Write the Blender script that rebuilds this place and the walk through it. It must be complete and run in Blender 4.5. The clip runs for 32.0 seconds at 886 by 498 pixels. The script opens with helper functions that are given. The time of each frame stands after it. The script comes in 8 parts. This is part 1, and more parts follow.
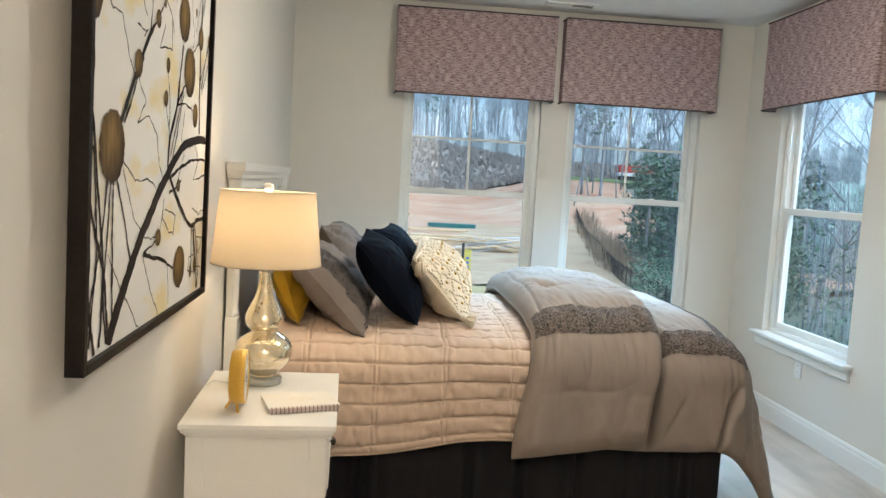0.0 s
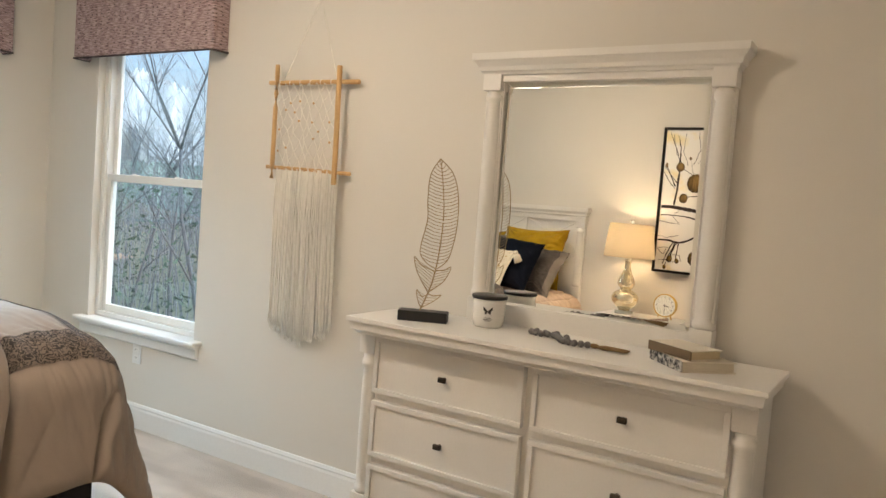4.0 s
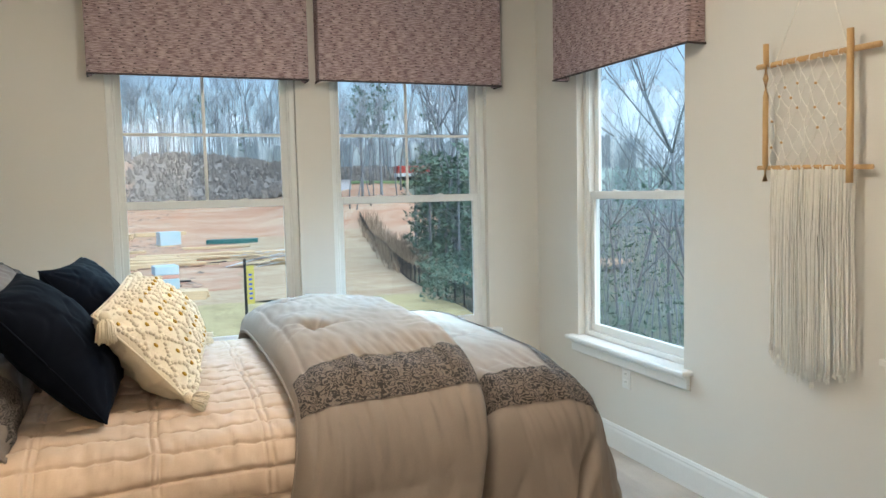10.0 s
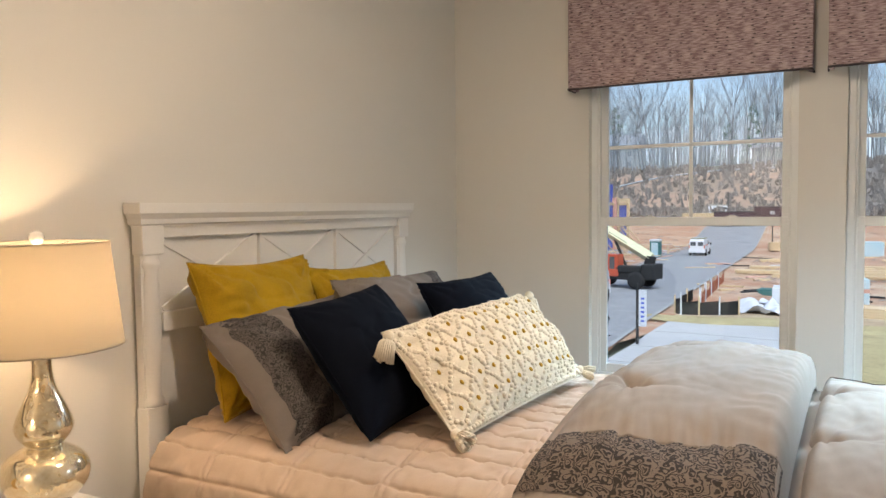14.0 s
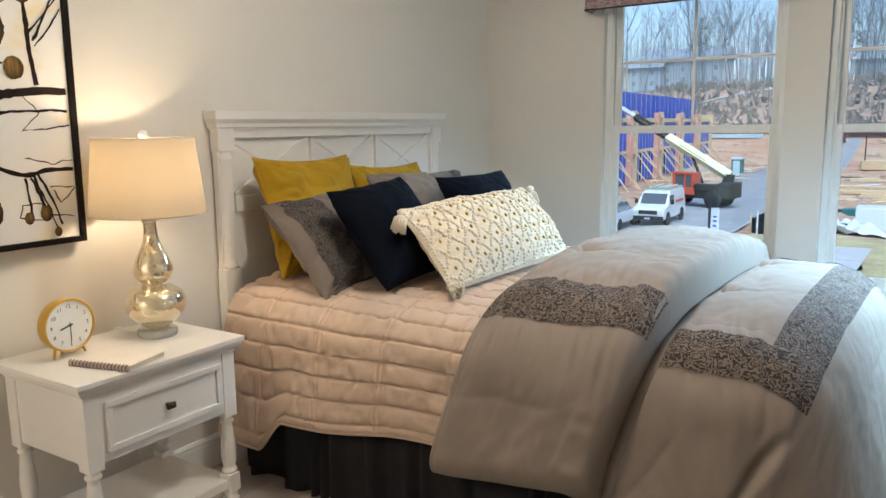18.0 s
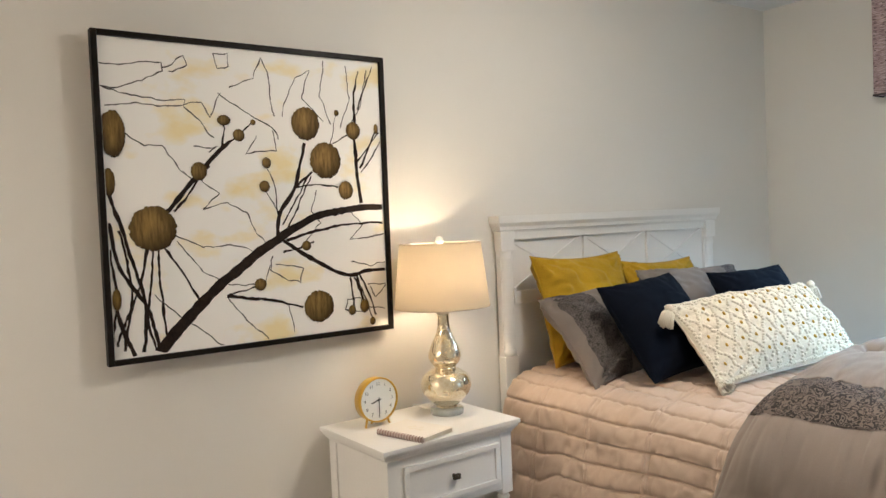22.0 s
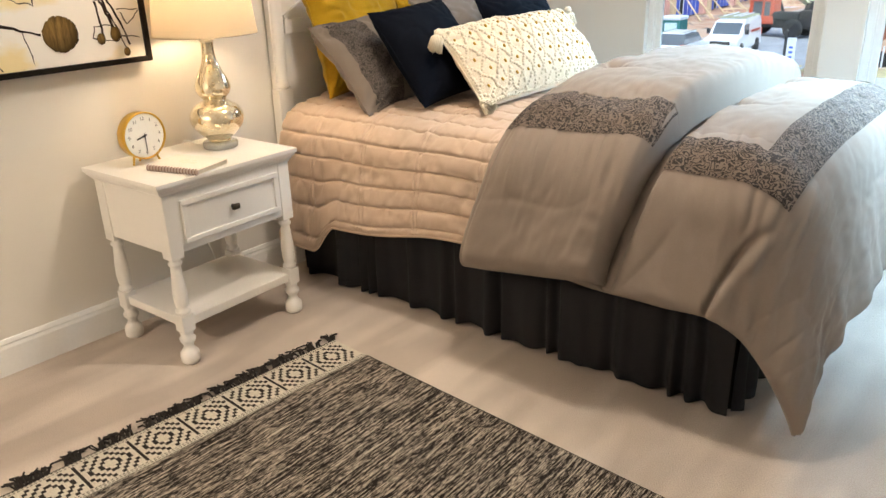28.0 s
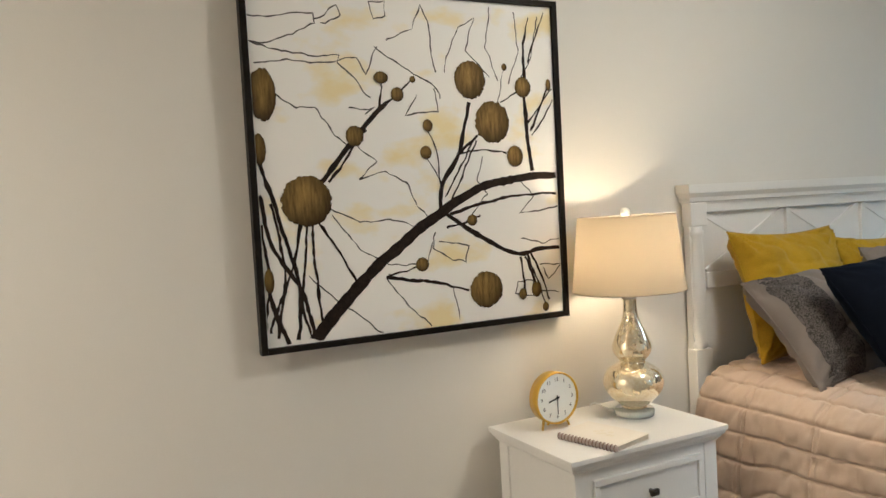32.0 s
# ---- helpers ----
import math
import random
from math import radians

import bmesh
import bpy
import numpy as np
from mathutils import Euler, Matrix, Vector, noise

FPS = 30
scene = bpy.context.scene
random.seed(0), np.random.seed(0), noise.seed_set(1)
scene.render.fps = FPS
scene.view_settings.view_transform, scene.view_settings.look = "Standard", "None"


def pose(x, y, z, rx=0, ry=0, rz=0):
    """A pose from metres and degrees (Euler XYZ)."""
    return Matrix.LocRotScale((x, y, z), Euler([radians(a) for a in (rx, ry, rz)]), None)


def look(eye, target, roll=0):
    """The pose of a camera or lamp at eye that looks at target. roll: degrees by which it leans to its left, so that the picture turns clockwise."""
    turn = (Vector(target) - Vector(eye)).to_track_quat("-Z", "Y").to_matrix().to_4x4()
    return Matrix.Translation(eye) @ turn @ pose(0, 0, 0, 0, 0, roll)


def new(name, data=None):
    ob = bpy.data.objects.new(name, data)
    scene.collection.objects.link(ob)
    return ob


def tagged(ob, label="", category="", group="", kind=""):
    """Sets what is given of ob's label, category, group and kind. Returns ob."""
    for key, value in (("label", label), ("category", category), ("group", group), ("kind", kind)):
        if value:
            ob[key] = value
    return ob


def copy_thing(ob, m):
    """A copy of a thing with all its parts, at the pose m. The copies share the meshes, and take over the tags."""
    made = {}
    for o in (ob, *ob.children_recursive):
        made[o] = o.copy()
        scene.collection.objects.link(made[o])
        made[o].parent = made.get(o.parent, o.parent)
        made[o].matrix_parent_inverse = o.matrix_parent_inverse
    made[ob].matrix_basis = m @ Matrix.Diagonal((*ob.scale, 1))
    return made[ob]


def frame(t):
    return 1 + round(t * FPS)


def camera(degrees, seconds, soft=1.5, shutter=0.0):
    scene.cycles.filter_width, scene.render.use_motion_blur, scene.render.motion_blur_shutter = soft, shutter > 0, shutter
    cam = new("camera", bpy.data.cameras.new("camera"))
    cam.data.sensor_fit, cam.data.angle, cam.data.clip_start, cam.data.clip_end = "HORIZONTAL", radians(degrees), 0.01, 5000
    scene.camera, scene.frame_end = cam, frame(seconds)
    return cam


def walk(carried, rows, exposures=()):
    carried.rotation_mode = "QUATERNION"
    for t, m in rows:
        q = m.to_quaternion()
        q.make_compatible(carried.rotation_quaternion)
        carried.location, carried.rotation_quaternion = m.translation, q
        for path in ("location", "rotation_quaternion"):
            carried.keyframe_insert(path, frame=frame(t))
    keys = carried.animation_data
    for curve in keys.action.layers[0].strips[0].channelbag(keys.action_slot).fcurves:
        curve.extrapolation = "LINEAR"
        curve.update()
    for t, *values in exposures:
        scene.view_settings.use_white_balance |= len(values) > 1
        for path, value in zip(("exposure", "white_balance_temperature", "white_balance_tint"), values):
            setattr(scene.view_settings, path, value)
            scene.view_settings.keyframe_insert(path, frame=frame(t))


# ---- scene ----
cam = camera(60.9, 32.0)
PATH = [
    (0, (0.632, -1.072, 1.492), (0.812, 0.912, 1.312), 3.2),
    (0.5, (0.622, -0.963, 1.475), (0.829, 1.015, 1.262), 3.7),
    (1, (0.58, -0.755, 1.476), (0.845, 1.221, 1.315), 2.9),
    (1.5, (0.589, -0.563, 1.463), (0.861, 1.415, 1.335), 2.3),
    (2, (0.683, -0.441, 1.444), (0.962, 1.535, 1.32), 3.3),
    (2.5, (0.677, -0.376, 1.452), (1.34, 1.508, 1.34), 4.7),
    (3, (0.651, -0.283, 1.43), (1.801, 1.351, 1.34), 3.2),
    (3.5, (0.642, -0.26, 1.447), (2.136, 1.063, 1.322), 2.6),
    (4, (0.644, -0.277, 1.413), (2.336, 0.782, 1.291), 4.3),
    (4.5, (0.629, -0.278, 1.422), (2.386, 0.67, 1.306), 4.4),
    (6.5, (0.564, -0.243, 1.454), (2.486, 0.263, 1.231), 4.1),
    (7, (0.564, -0.239, 1.445), (2.487, 0.228, 1.16), 3.4),
    (7.5, (0.567, -0.24, 1.459), (2.474, 0.281, 1.159), 3.4),
    (8, (0.572, -0.212, 1.47), (2.419, 0.515, 1.223), 2.9),
    (8.5, (0.605, -0.202, 1.452), (2.297, 0.846, 1.261), 2.1),
    (9, (0.678, -0.165, 1.46), (2.1, 1.23, 1.278), 0.5),
    (9.5, (0.843, -0.076, 1.471), (1.86, 1.639, 1.309), 0.2),
    (10, (0.977, 0.024, 1.463), (1.699, 1.882, 1.308), -1.3),
    (10.5, (1.102, 0.184, 1.479), (1.671, 2.099, 1.366), -1.2),
    (11, (1.238, 0.337, 1.472), (1.637, 2.296, 1.42), -1.9),
    (11.5, (1.445, 0.427, 1.474), (1.581, 2.422, 1.44), -0.7),
    (12, (1.608, 0.542, 1.464), (1.511, 2.539, 1.412), 0.5),
    (12.5, (1.732, 0.661, 1.482), (1.415, 2.635, 1.434), 1.6),
    (13, (1.846, 0.675, 1.502), (1.236, 2.579, 1.453), 2.1),
    (13.5, (1.974, 0.617, 1.502), (1.123, 2.425, 1.427), 0.9),
    (14, (2.042, 0.536, 1.496), (1.076, 2.284, 1.387), -0.6),
    (14.5, (2.125, 0.418, 1.507), (1.109, 2.134, 1.355), -1.2),
    (15, (2.244, 0.366, 1.506), (1.093, 1.994, 1.34), -0.2),
    (15.5, (2.399, 0.33, 1.495), (1.131, 1.861, 1.275), 1.2),
    (17.5, (2.562, 0.121, 1.451), (1.421, 1.734, 1.137), -0.4),
    (18, (2.598, 0.111, 1.449), (1.473, 1.733, 1.127), -0.7),
    (18.5, (2.652, 0.079, 1.449), (1.423, 1.628, 1.148), -0.5),
    (19, (2.745, 0.028, 1.453), (1.421, 1.499, 1.168), -0.5),
    (19.5, (2.811, -0.025, 1.466), (1.463, 1.43, 1.209), -0.8),
    (20, (2.82, -0.055, 1.474), (1.448, 1.393, 1.317), -1.2),
    (20.5, (2.82, -0.05, 1.501), (1.415, 1.373, 1.451), -1.7),
    (21, (2.814, -0.046, 1.501), (1.355, 1.322, 1.472), -2.1),
    (21.5, (2.815, -0.037, 1.504), (1.267, 1.229, 1.457), -2.3),
    (22, (2.804, -0.039, 1.503), (1.152, 1.087, 1.433), -2.5),
    (22.5, (2.787, -0.047, 1.49), (1.034, 0.912, 1.411), -3.0),
    (23, (2.779, -0.056, 1.488), (1.008, 0.869, 1.397), -2.7),
    (23.5, (2.794, -0.052, 1.489), (1.099, 1.003, 1.374), -1.5),
    (24, (2.798, -0.053, 1.482), (1.224, 1.172, 1.341), -0.5),
    (24.5, (2.806, -0.036, 1.475), (1.331, 1.306, 1.319), -0.3),
    (26.5, (2.84, -0.035, 1.469), (1.484, 1.413, 1.217), -0.7),
    (27, (2.844, -0.039, 1.441), (1.545, 1.428, 1.04), -0.7),
    (27.5, (2.848, -0.049, 1.426), (1.625, 1.421, 0.84), -1.0),
    (28, (2.845, -0.053, 1.423), (1.656, 1.379, 0.692), -1.7),
    (28.5, (2.85, -0.052, 1.418), (1.661, 1.366, 0.661), -1.9),
    (29, (2.841, -0.05, 1.43), (1.595, 1.406, 0.858), -1.4),
    (29.5, (2.83, -0.042, 1.441), (1.527, 1.43, 1.073), -1.3),
    (30, (2.81, -0.045, 1.451), (1.473, 1.431, 1.264), -1.3),
    (30.5, (2.803, -0.04, 1.46), (1.428, 1.408, 1.35), -1.1),
    (31, (2.758, -0.012, 1.46), (1.283, 1.335, 1.358), -0.7),
    (31.5, (2.592, 0.013, 1.454), (0.945, 1.144, 1.354), -0.9),
    (32, (2.363, 0.004, 1.463), (0.549, 0.842, 1.37), -3.3),
]
EXPOSURES = [(0.0, 1.05, 5750, 6), (2.0, 1.01, 5850, 6), (4.0, 1.05, 6700, 13), (7.0, 1.43, 6100, 9), (8.0, 1.33, 6050, 7), (9.0, 1.18, 5900, 5), (10.5, 0.95, 6250, 9), (12.0, 1.01, 6600, 13), (13.0, 0.93, 7000, 18), (15.0, 0.68, 6300, 12), (18.0, 0.83, 5850, 9),
             (19.0, 0.85, 5850, 9), (21.0, 0.93, 5950, 12), (22.0, 0.95, 5650, 9), (23.0, 0.91, 5550, 7), (24.0, 0.98, 5480, 5), (25.0, 0.98, 5750, 8), (27.0, 0.98, 5800, 9), (28.0, 1.33, 6350, 12), (29.0, 1.29, 5850, 7), (30.0, 0.98, 5870, 7), (31.0, 0.88, 5950, 7), (32.0, 0.83, 5580, 6)]
walk(cam, [(r[0], look(*r[1:])) for r in PATH], EXPOSURES)

# room: x from the headboard wall, y to the double windows, z up
W, Y, H = 3.35, 4.40, 2.75
GROUND = -5.0

# ---- light ----
world = bpy.data.worlds.new("overcast_sky")
scene.world = world
world.use_nodes = True
wn = world.node_tree
sky = wn.nodes.new("ShaderNodeTexSky")
sky.sky_type, sky.sun_disc = "NISHITA", False
sky.sun_elevation, sky.sun_rotation = radians(56), radians(149)
sky.air_density, sky.dust_density, sky.ozone_density = 1.0, 3.0, 1.2
pale = wn.nodes.new("ShaderNodeHueSaturation")
pale.inputs["Saturation"].default_value = 0.95
wn.links.new(sky.outputs[0], pale.inputs["Color"])
wn.links.new(pale.outputs[0], wn.nodes["Background"].inputs[0])
wn.nodes["Background"].inputs[1].default_value = 0.15
sun = new("sun", bpy.data.lights.new("sun", "SUN"))
sun.data.energy, sun.data.angle, sun.data.color = 1.3, radians(40), (0.84, 0.94, 1.0)
sun.matrix_world = look((9, -15, 26), (0, 0, 0))
# daylight that enters by the three openings, thrown down and inwards as from the sky
for name, place, aim in (("window_daylight_1", (1.29, Y + 0.02, 1.98), (1.29, Y - 1.0, 0.98)), ("window_daylight_2", (2.49, Y + 0.02, 1.98), (2.49, Y - 1.0, 0.98)), ("window_daylight_3", (W + 0.02, 3.43, 1.98), (W - 1.0, 3.43, 0.98))):
    a = new(name, bpy.data.lights.new(name, "AREA"))
    a.data.shape, a.data.size, a.data.size_y, a.data.spread = "RECTANGLE", 0.86, 0.2, radians(70)
    a.data.energy, a.data.color = (14.0 if place[0] > W else 4.5), (0.50, 0.78, 1.0)
    a.matrix_world = look(place, aim)
# flush ceiling lights, both unseen: one in the room, open to the sides, one in the entry
# the room's is inferred from cast shadows, the entry's from warm light behind
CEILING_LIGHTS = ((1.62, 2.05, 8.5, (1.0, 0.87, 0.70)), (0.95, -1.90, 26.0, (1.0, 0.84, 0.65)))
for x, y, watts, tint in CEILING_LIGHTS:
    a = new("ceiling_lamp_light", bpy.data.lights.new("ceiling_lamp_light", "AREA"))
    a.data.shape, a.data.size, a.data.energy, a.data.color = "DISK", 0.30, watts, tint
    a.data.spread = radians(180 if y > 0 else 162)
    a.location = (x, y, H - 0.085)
# bare lamp without a body, added to brighten ceiling and upper walls
upper_fill = new("ceiling_lamp_light", bpy.data.lights.new("ceiling_lamp_light", "POINT"))
upper_fill.data.energy, upper_fill.data.color, upper_fill.data.shadow_soft_size = 15.0, (1.0, 0.87, 0.70), 0.10
upper_fill.location = (1.62, 2.05, H - 0.22)
bulb = new("lamp_bulb_light", bpy.data.lights.new("lamp_bulb_light", "POINT"))
bulb.data.energy, bulb.data.color, bulb.data.shadow_soft_size = 6.0, (1.0, 0.74, 0.45), 0.035
bulb.location = (0.243, 1.692, 1.285)


# ---- materials ----
def node_mat(name):
    m = bpy.data.materials.new(name)
    m.use_nodes = True
    return m, m.node_tree, m.node_tree.nodes["Principled BSDF"]


def surf(name, col, rough=0.6, col2=None, scale=6.0, fine=140.0, bump=0.15, metal=0.0, sheen=0.0, stretch=(1, 1, 1), depth=0.002, coat=0.0, spec=0.5):
    """A plain surface: two colours mixed by a broad and a fine noise, fine relief, uneven gloss."""
    m, t, b = node_mat(name)
    N, L = t.nodes, t.links
    co = N.new("ShaderNodeTexCoord")
    mp = N.new("ShaderNodeMapping")
    mp.inputs["Scale"].default_value = stretch
    L.new(co.outputs["Object"], mp.inputs["Vector"])
    n1, n2 = N.new("ShaderNodeTexNoise"), N.new("ShaderNodeTexNoise")
    n1.inputs["Scale"].default_value, n1.inputs["Detail"].default_value = scale, 4
    n2.inputs["Scale"].default_value, n2.inputs["Detail"].default_value = fine, 3
    for n in (n1, n2):
        L.new(mp.outputs[0], n.inputs["Vector"])
    mix = N.new("ShaderNodeMath")
    mix.operation = "ADD"
    L.new(n1.outputs["Fac"], mix.inputs[0])
    L.new(n2.outputs["Fac"], mix.inputs[1])
    ramp = N.new("ShaderNodeMapRange")
    ramp.inputs["From Min"].default_value, ramp.inputs["From Max"].default_value = 0.7, 1.3
    L.new(mix.outputs[0], ramp.inputs["Value"])
    cm = N.new("ShaderNodeMix")
    cm.data_type = "RGBA"
    c2 = col2 or tuple(c * 0.88 for c in col)
    cm.inputs["A"].default_value, cm.inputs["B"].default_value = (*c2, 1), (*col, 1)
    L.new(ramp.outputs[0], cm.inputs["Factor"])
    L.new(cm.outputs["Result"], b.inputs["Base Color"])
    rr = N.new("ShaderNodeMapRange")
    rr.inputs["To Min"].default_value, rr.inputs["To Max"].default_value = max(0.02, rough - 0.07), min(1, rough + 0.07)
    L.new(n1.outputs["Fac"], rr.inputs["Value"])
    L.new(rr.outputs[0], b.inputs["Roughness"])
    b.inputs["Metallic"].default_value = metal
    b.inputs["Sheen Weight"].default_value = sheen
    b.inputs["Coat Weight"].default_value = coat
    b.inputs["Specular IOR Level"].default_value = spec
    if bump:
        bp = N.new("ShaderNodeBump")
        bp.inputs["Strength"].default_value, bp.inputs["Distance"].default_value = bump, depth
        L.new(n2.outputs["Fac"], bp.inputs["Height"])
        L.new(bp.outputs[0], b.inputs["Normal"])
    return m


def streaks(name, dark, light, stretch, contrast=(0.42, 0.58), rough=0.9, flecks=None, bump=0.4, depth=0.002, detail=6, extra=None, sheen=0.0, spec=0.15):
    """Woven or brushed streaks: noise stretched along one way, with optional dark flecks."""
    m, t, b = node_mat(name)
    N, L = t.nodes, t.links
    co, mp = N.new("ShaderNodeTexCoord"), N.new("ShaderNodeMapping")
    mp.inputs["Scale"].default_value = stretch
    L.new(co.outputs["Object"], mp.inputs["Vector"])
    n = N.new("ShaderNodeTexNoise")
    n.inputs["Scale"].default_value, n.inputs["Detail"].default_value, n.inputs["Roughness"].default_value = 1.0, detail, 0.65
    L.new(mp.outputs[0], n.inputs["Vector"])
    last = n.outputs["Fac"]
    if extra:
        mp2 = N.new("ShaderNodeMapping")
        mp2.inputs["Scale"].default_value = extra
        L.new(co.outputs["Object"], mp2.inputs["Vector"])
        v = N.new("ShaderNodeTexNoise")
        v.inputs["Scale"].default_value, v.inputs["Detail"].default_value = 1.0, 2
        L.new(mp2.outputs[0], v.inputs["Vector"])
        av = N.new("ShaderNodeMix")
        av.inputs["Factor"].default_value = 0.38
        L.new(last, av.inputs["A"])
        L.new(v.outputs["Fac"], av.inputs["B"])
        last = av.outputs["Result"]
    r = N.new("ShaderNodeMapRange")
    r.inputs["From Min"].default_value, r.inputs["From Max"].default_value = contrast
    L.new(last, r.inputs["Value"])
    c = N.new("ShaderNodeMix")
    c.data_type = "RGBA"
    c.inputs["A"].default_value, c.inputs["B"].default_value = (*dark, 1), (*light, 1)
    L.new(r.outputs[0], c.inputs["Factor"])
    out = c.outputs["Result"]
    if flecks:
        mp3 = N.new("ShaderNodeMapping")
        mp3.inputs["Scale"].default_value = flecks
        L.new(co.outputs["Object"], mp3.inputs["Vector"])
        vo = N.new("ShaderNodeTexVoronoi")
        vo.inputs["Scale"].default_value, vo.inputs["Randomness"].default_value = 1.0, 0.55
        L.new(mp3.outputs[0], vo.inputs["Vector"])
        lt = N.new("ShaderNodeMath")
        lt.operation, lt.inputs[1].default_value = "LESS_THAN", 0.17
        L.new(vo.outputs["Distance"], lt.inputs[0])
        d = N.new("ShaderNodeMix")
        d.data_type = "RGBA"
        L.new(lt.outputs[0], d.inputs["Factor"])
        L.new(out, d.inputs["A"])
        d.inputs["B"].default_value = (dark[0] * 0.25, dark[1] * 0.2, dark[2] * 0.25, 1)
        out = d.outputs["Result"]
    L.new(out, b.inputs["Base Color"])
    b.inputs["Roughness"].default_value, b.inputs["Sheen Weight"].default_value = rough, sheen
    b.inputs["Specular IOR Level"].default_value = spec
    bp = N.new("ShaderNodeBump")
    bp.inputs["Strength"].default_value, bp.inputs["Distance"].default_value = bump, depth
    L.new(n.outputs["Fac"], bp.inputs["Height"])
    L.new(bp.outputs[0], b.inputs["Normal"])
    return m


def embroidered(name, ground, thread, scale=34.0):
    """Corded scrolls of dark thread on cloth: warped cell borders and rings, raised."""
    m, t, b = node_mat(name)
    N, L = t.nodes, t.links
    co = N.new("ShaderNodeTexCoord")
    n = N.new("ShaderNodeTexNoise")
    n.inputs["Scale"].default_value = 22
    L.new(co.outputs["Object"], n.inputs["Vector"])
    ad = N.new("ShaderNodeMix")
    ad.data_type = "RGBA"
    ad.blend_type = "LINEAR_LIGHT"
    ad.inputs["Factor"].default_value = 0.05
    L.new(co.outputs["Object"], ad.inputs["A"])
    L.new(n.outputs["Color"], ad.inputs["B"])
    v = N.new("ShaderNodeTexVoronoi")
    v.inputs["Scale"].default_value = scale
    L.new(ad.outputs["Result"], v.inputs["Vector"])
    mul = N.new("ShaderNodeMath")
    mul.operation, mul.inputs[1].default_value = "MULTIPLY", 21.0
    L.new(v.outputs["Distance"], mul.inputs[0])
    si = N.new("ShaderNodeMath")
    si.operation = "SINE"
    L.new(mul.outputs[0], si.inputs[0])
    r = N.new("ShaderNodeMapRange")
    r.inputs["From Min"].default_value, r.inputs["From Max"].default_value = -0.30, 0.45
    L.new(si.outputs[0], r.inputs["Value"])
    c = N.new("ShaderNodeMix")
    c.data_type = "RGBA"
    c.inputs["A"].default_value, c.inputs["B"].default_value = (*ground, 1), (*thread, 1)
    L.new(r.outputs[0], c.inputs["Factor"])
    L.new(c.outputs["Result"], b.inputs["Base Color"])
    b.inputs["Roughness"].default_value = 0.85
    bp = N.new("ShaderNodeBump")
    bp.inputs["Strength"].default_value, bp.inputs["Distance"].default_value = 0.8, 0.004
    L.new(r.outputs[0], bp.inputs["Height"])
    L.new(bp.outputs[0], b.inputs["Normal"])
    return m


def flecked_weave(name):
    """Horizontal slub weave, mauve on cream, with a repeat of pale patches and dark flecks."""
    m, t, b = node_mat(name)
    N, L = t.nodes, t.links

    def op(kind, x, y):
        n = N.new("ShaderNodeMath")
        n.operation = kind
        for k, v in enumerate((x, y)):
            if isinstance(v, (int, float)):
                n.inputs[k].default_value = v
            else:
                L.new(v, n.inputs[k])
        return n.outputs[0]

    co, sp = N.new("ShaderNodeTexCoord"), N.new("ShaderNodeSeparateXYZ")
    L.new(co.outputs["Object"], sp.inputs[0])
    u, z = op("ADD", sp.outputs[0], sp.outputs[1]), sp.outputs[2]

    def flat(su, sz):
        c = N.new("ShaderNodeCombineXYZ")
        L.new(op("MULTIPLY", u, su), c.inputs[0])
        L.new(op("MULTIPLY", z, sz), c.inputs[1])
        return c.outputs[0]

    def noise_at(su, sz, detail):
        n = N.new("ShaderNodeTexNoise")
        n.inputs["Scale"].default_value, n.inputs["Detail"].default_value = 1.0, detail
        L.new(flat(su, sz), n.inputs["Vector"])
        return n.outputs["Fac"]

    slub = noise_at(26, 190, 3)
    wave = op("MULTIPLY", op("SINE", op("MULTIPLY", u, 57.0), 0.0), op("SINE", op("ADD", op("MULTIPLY", z, 44.0), op("MULTIPLY", noise_at(20, 30, 1), 2.0)), 0.0))
    tone = op("ADD", slub, op("MULTIPLY", wave, 0.045))
    r = N.new("ShaderNodeMapRange")
    r.inputs["From Min"].default_value, r.inputs["From Max"].default_value = 0.38, 0.64
    L.new(tone, r.inputs["Value"])
    c = N.new("ShaderNodeMix")
    c.data_type = "RGBA"
    c.inputs["A"].default_value, c.inputs["B"].default_value = (0.235, 0.153, 0.160, 1), (0.545, 0.42, 0.415, 1)
    L.new(r.outputs[0], c.inputs["Factor"])
    v = N.new("ShaderNodeTexVoronoi")
    v.voronoi_dimensions = "2D"
    v.inputs["Scale"].default_value, v.inputs["Randomness"].default_value = 1.0, 0.45
    L.new(flat(18.2, 48), v.inputs["Vector"])
    hole = op("MULTIPLY", op("LESS_THAN", v.outputs["Distance"], 0.13), op("GREATER_THAN", noise_at(9, 21, 1), 0.44))
    d = N.new("ShaderNodeMix")
    d.data_type = "RGBA"
    L.new(hole, d.inputs["Factor"])
    L.new(c.outputs["Result"], d.inputs["A"])
    d.inputs["B"].default_value = (0.10, 0.07, 0.07, 1)
    L.new(d.outputs["Result"], b.inputs["Base Color"])
    b.inputs["Roughness"].default_value = 0.92
    bp = N.new("ShaderNodeBump")
    bp.inputs["Strength"].default_value, bp.inputs["Distance"].default_value = 0.35, 0.0015
    L.new(slub, bp.inputs["Height"])
    L.new(bp.outputs[0], b.inputs["Normal"])
    return m


def glass_mat(name, tint, rough=0.0, ior=1.45):
    m, t, b = node_mat(name)
    b.inputs["Base Color"].default_value = (*tint, 1)
    b.inputs["Roughness"].default_value, b.inputs["IOR"].default_value = rough, ior
    b.inputs["Transmission Weight"].default_value = 1.0
    return m


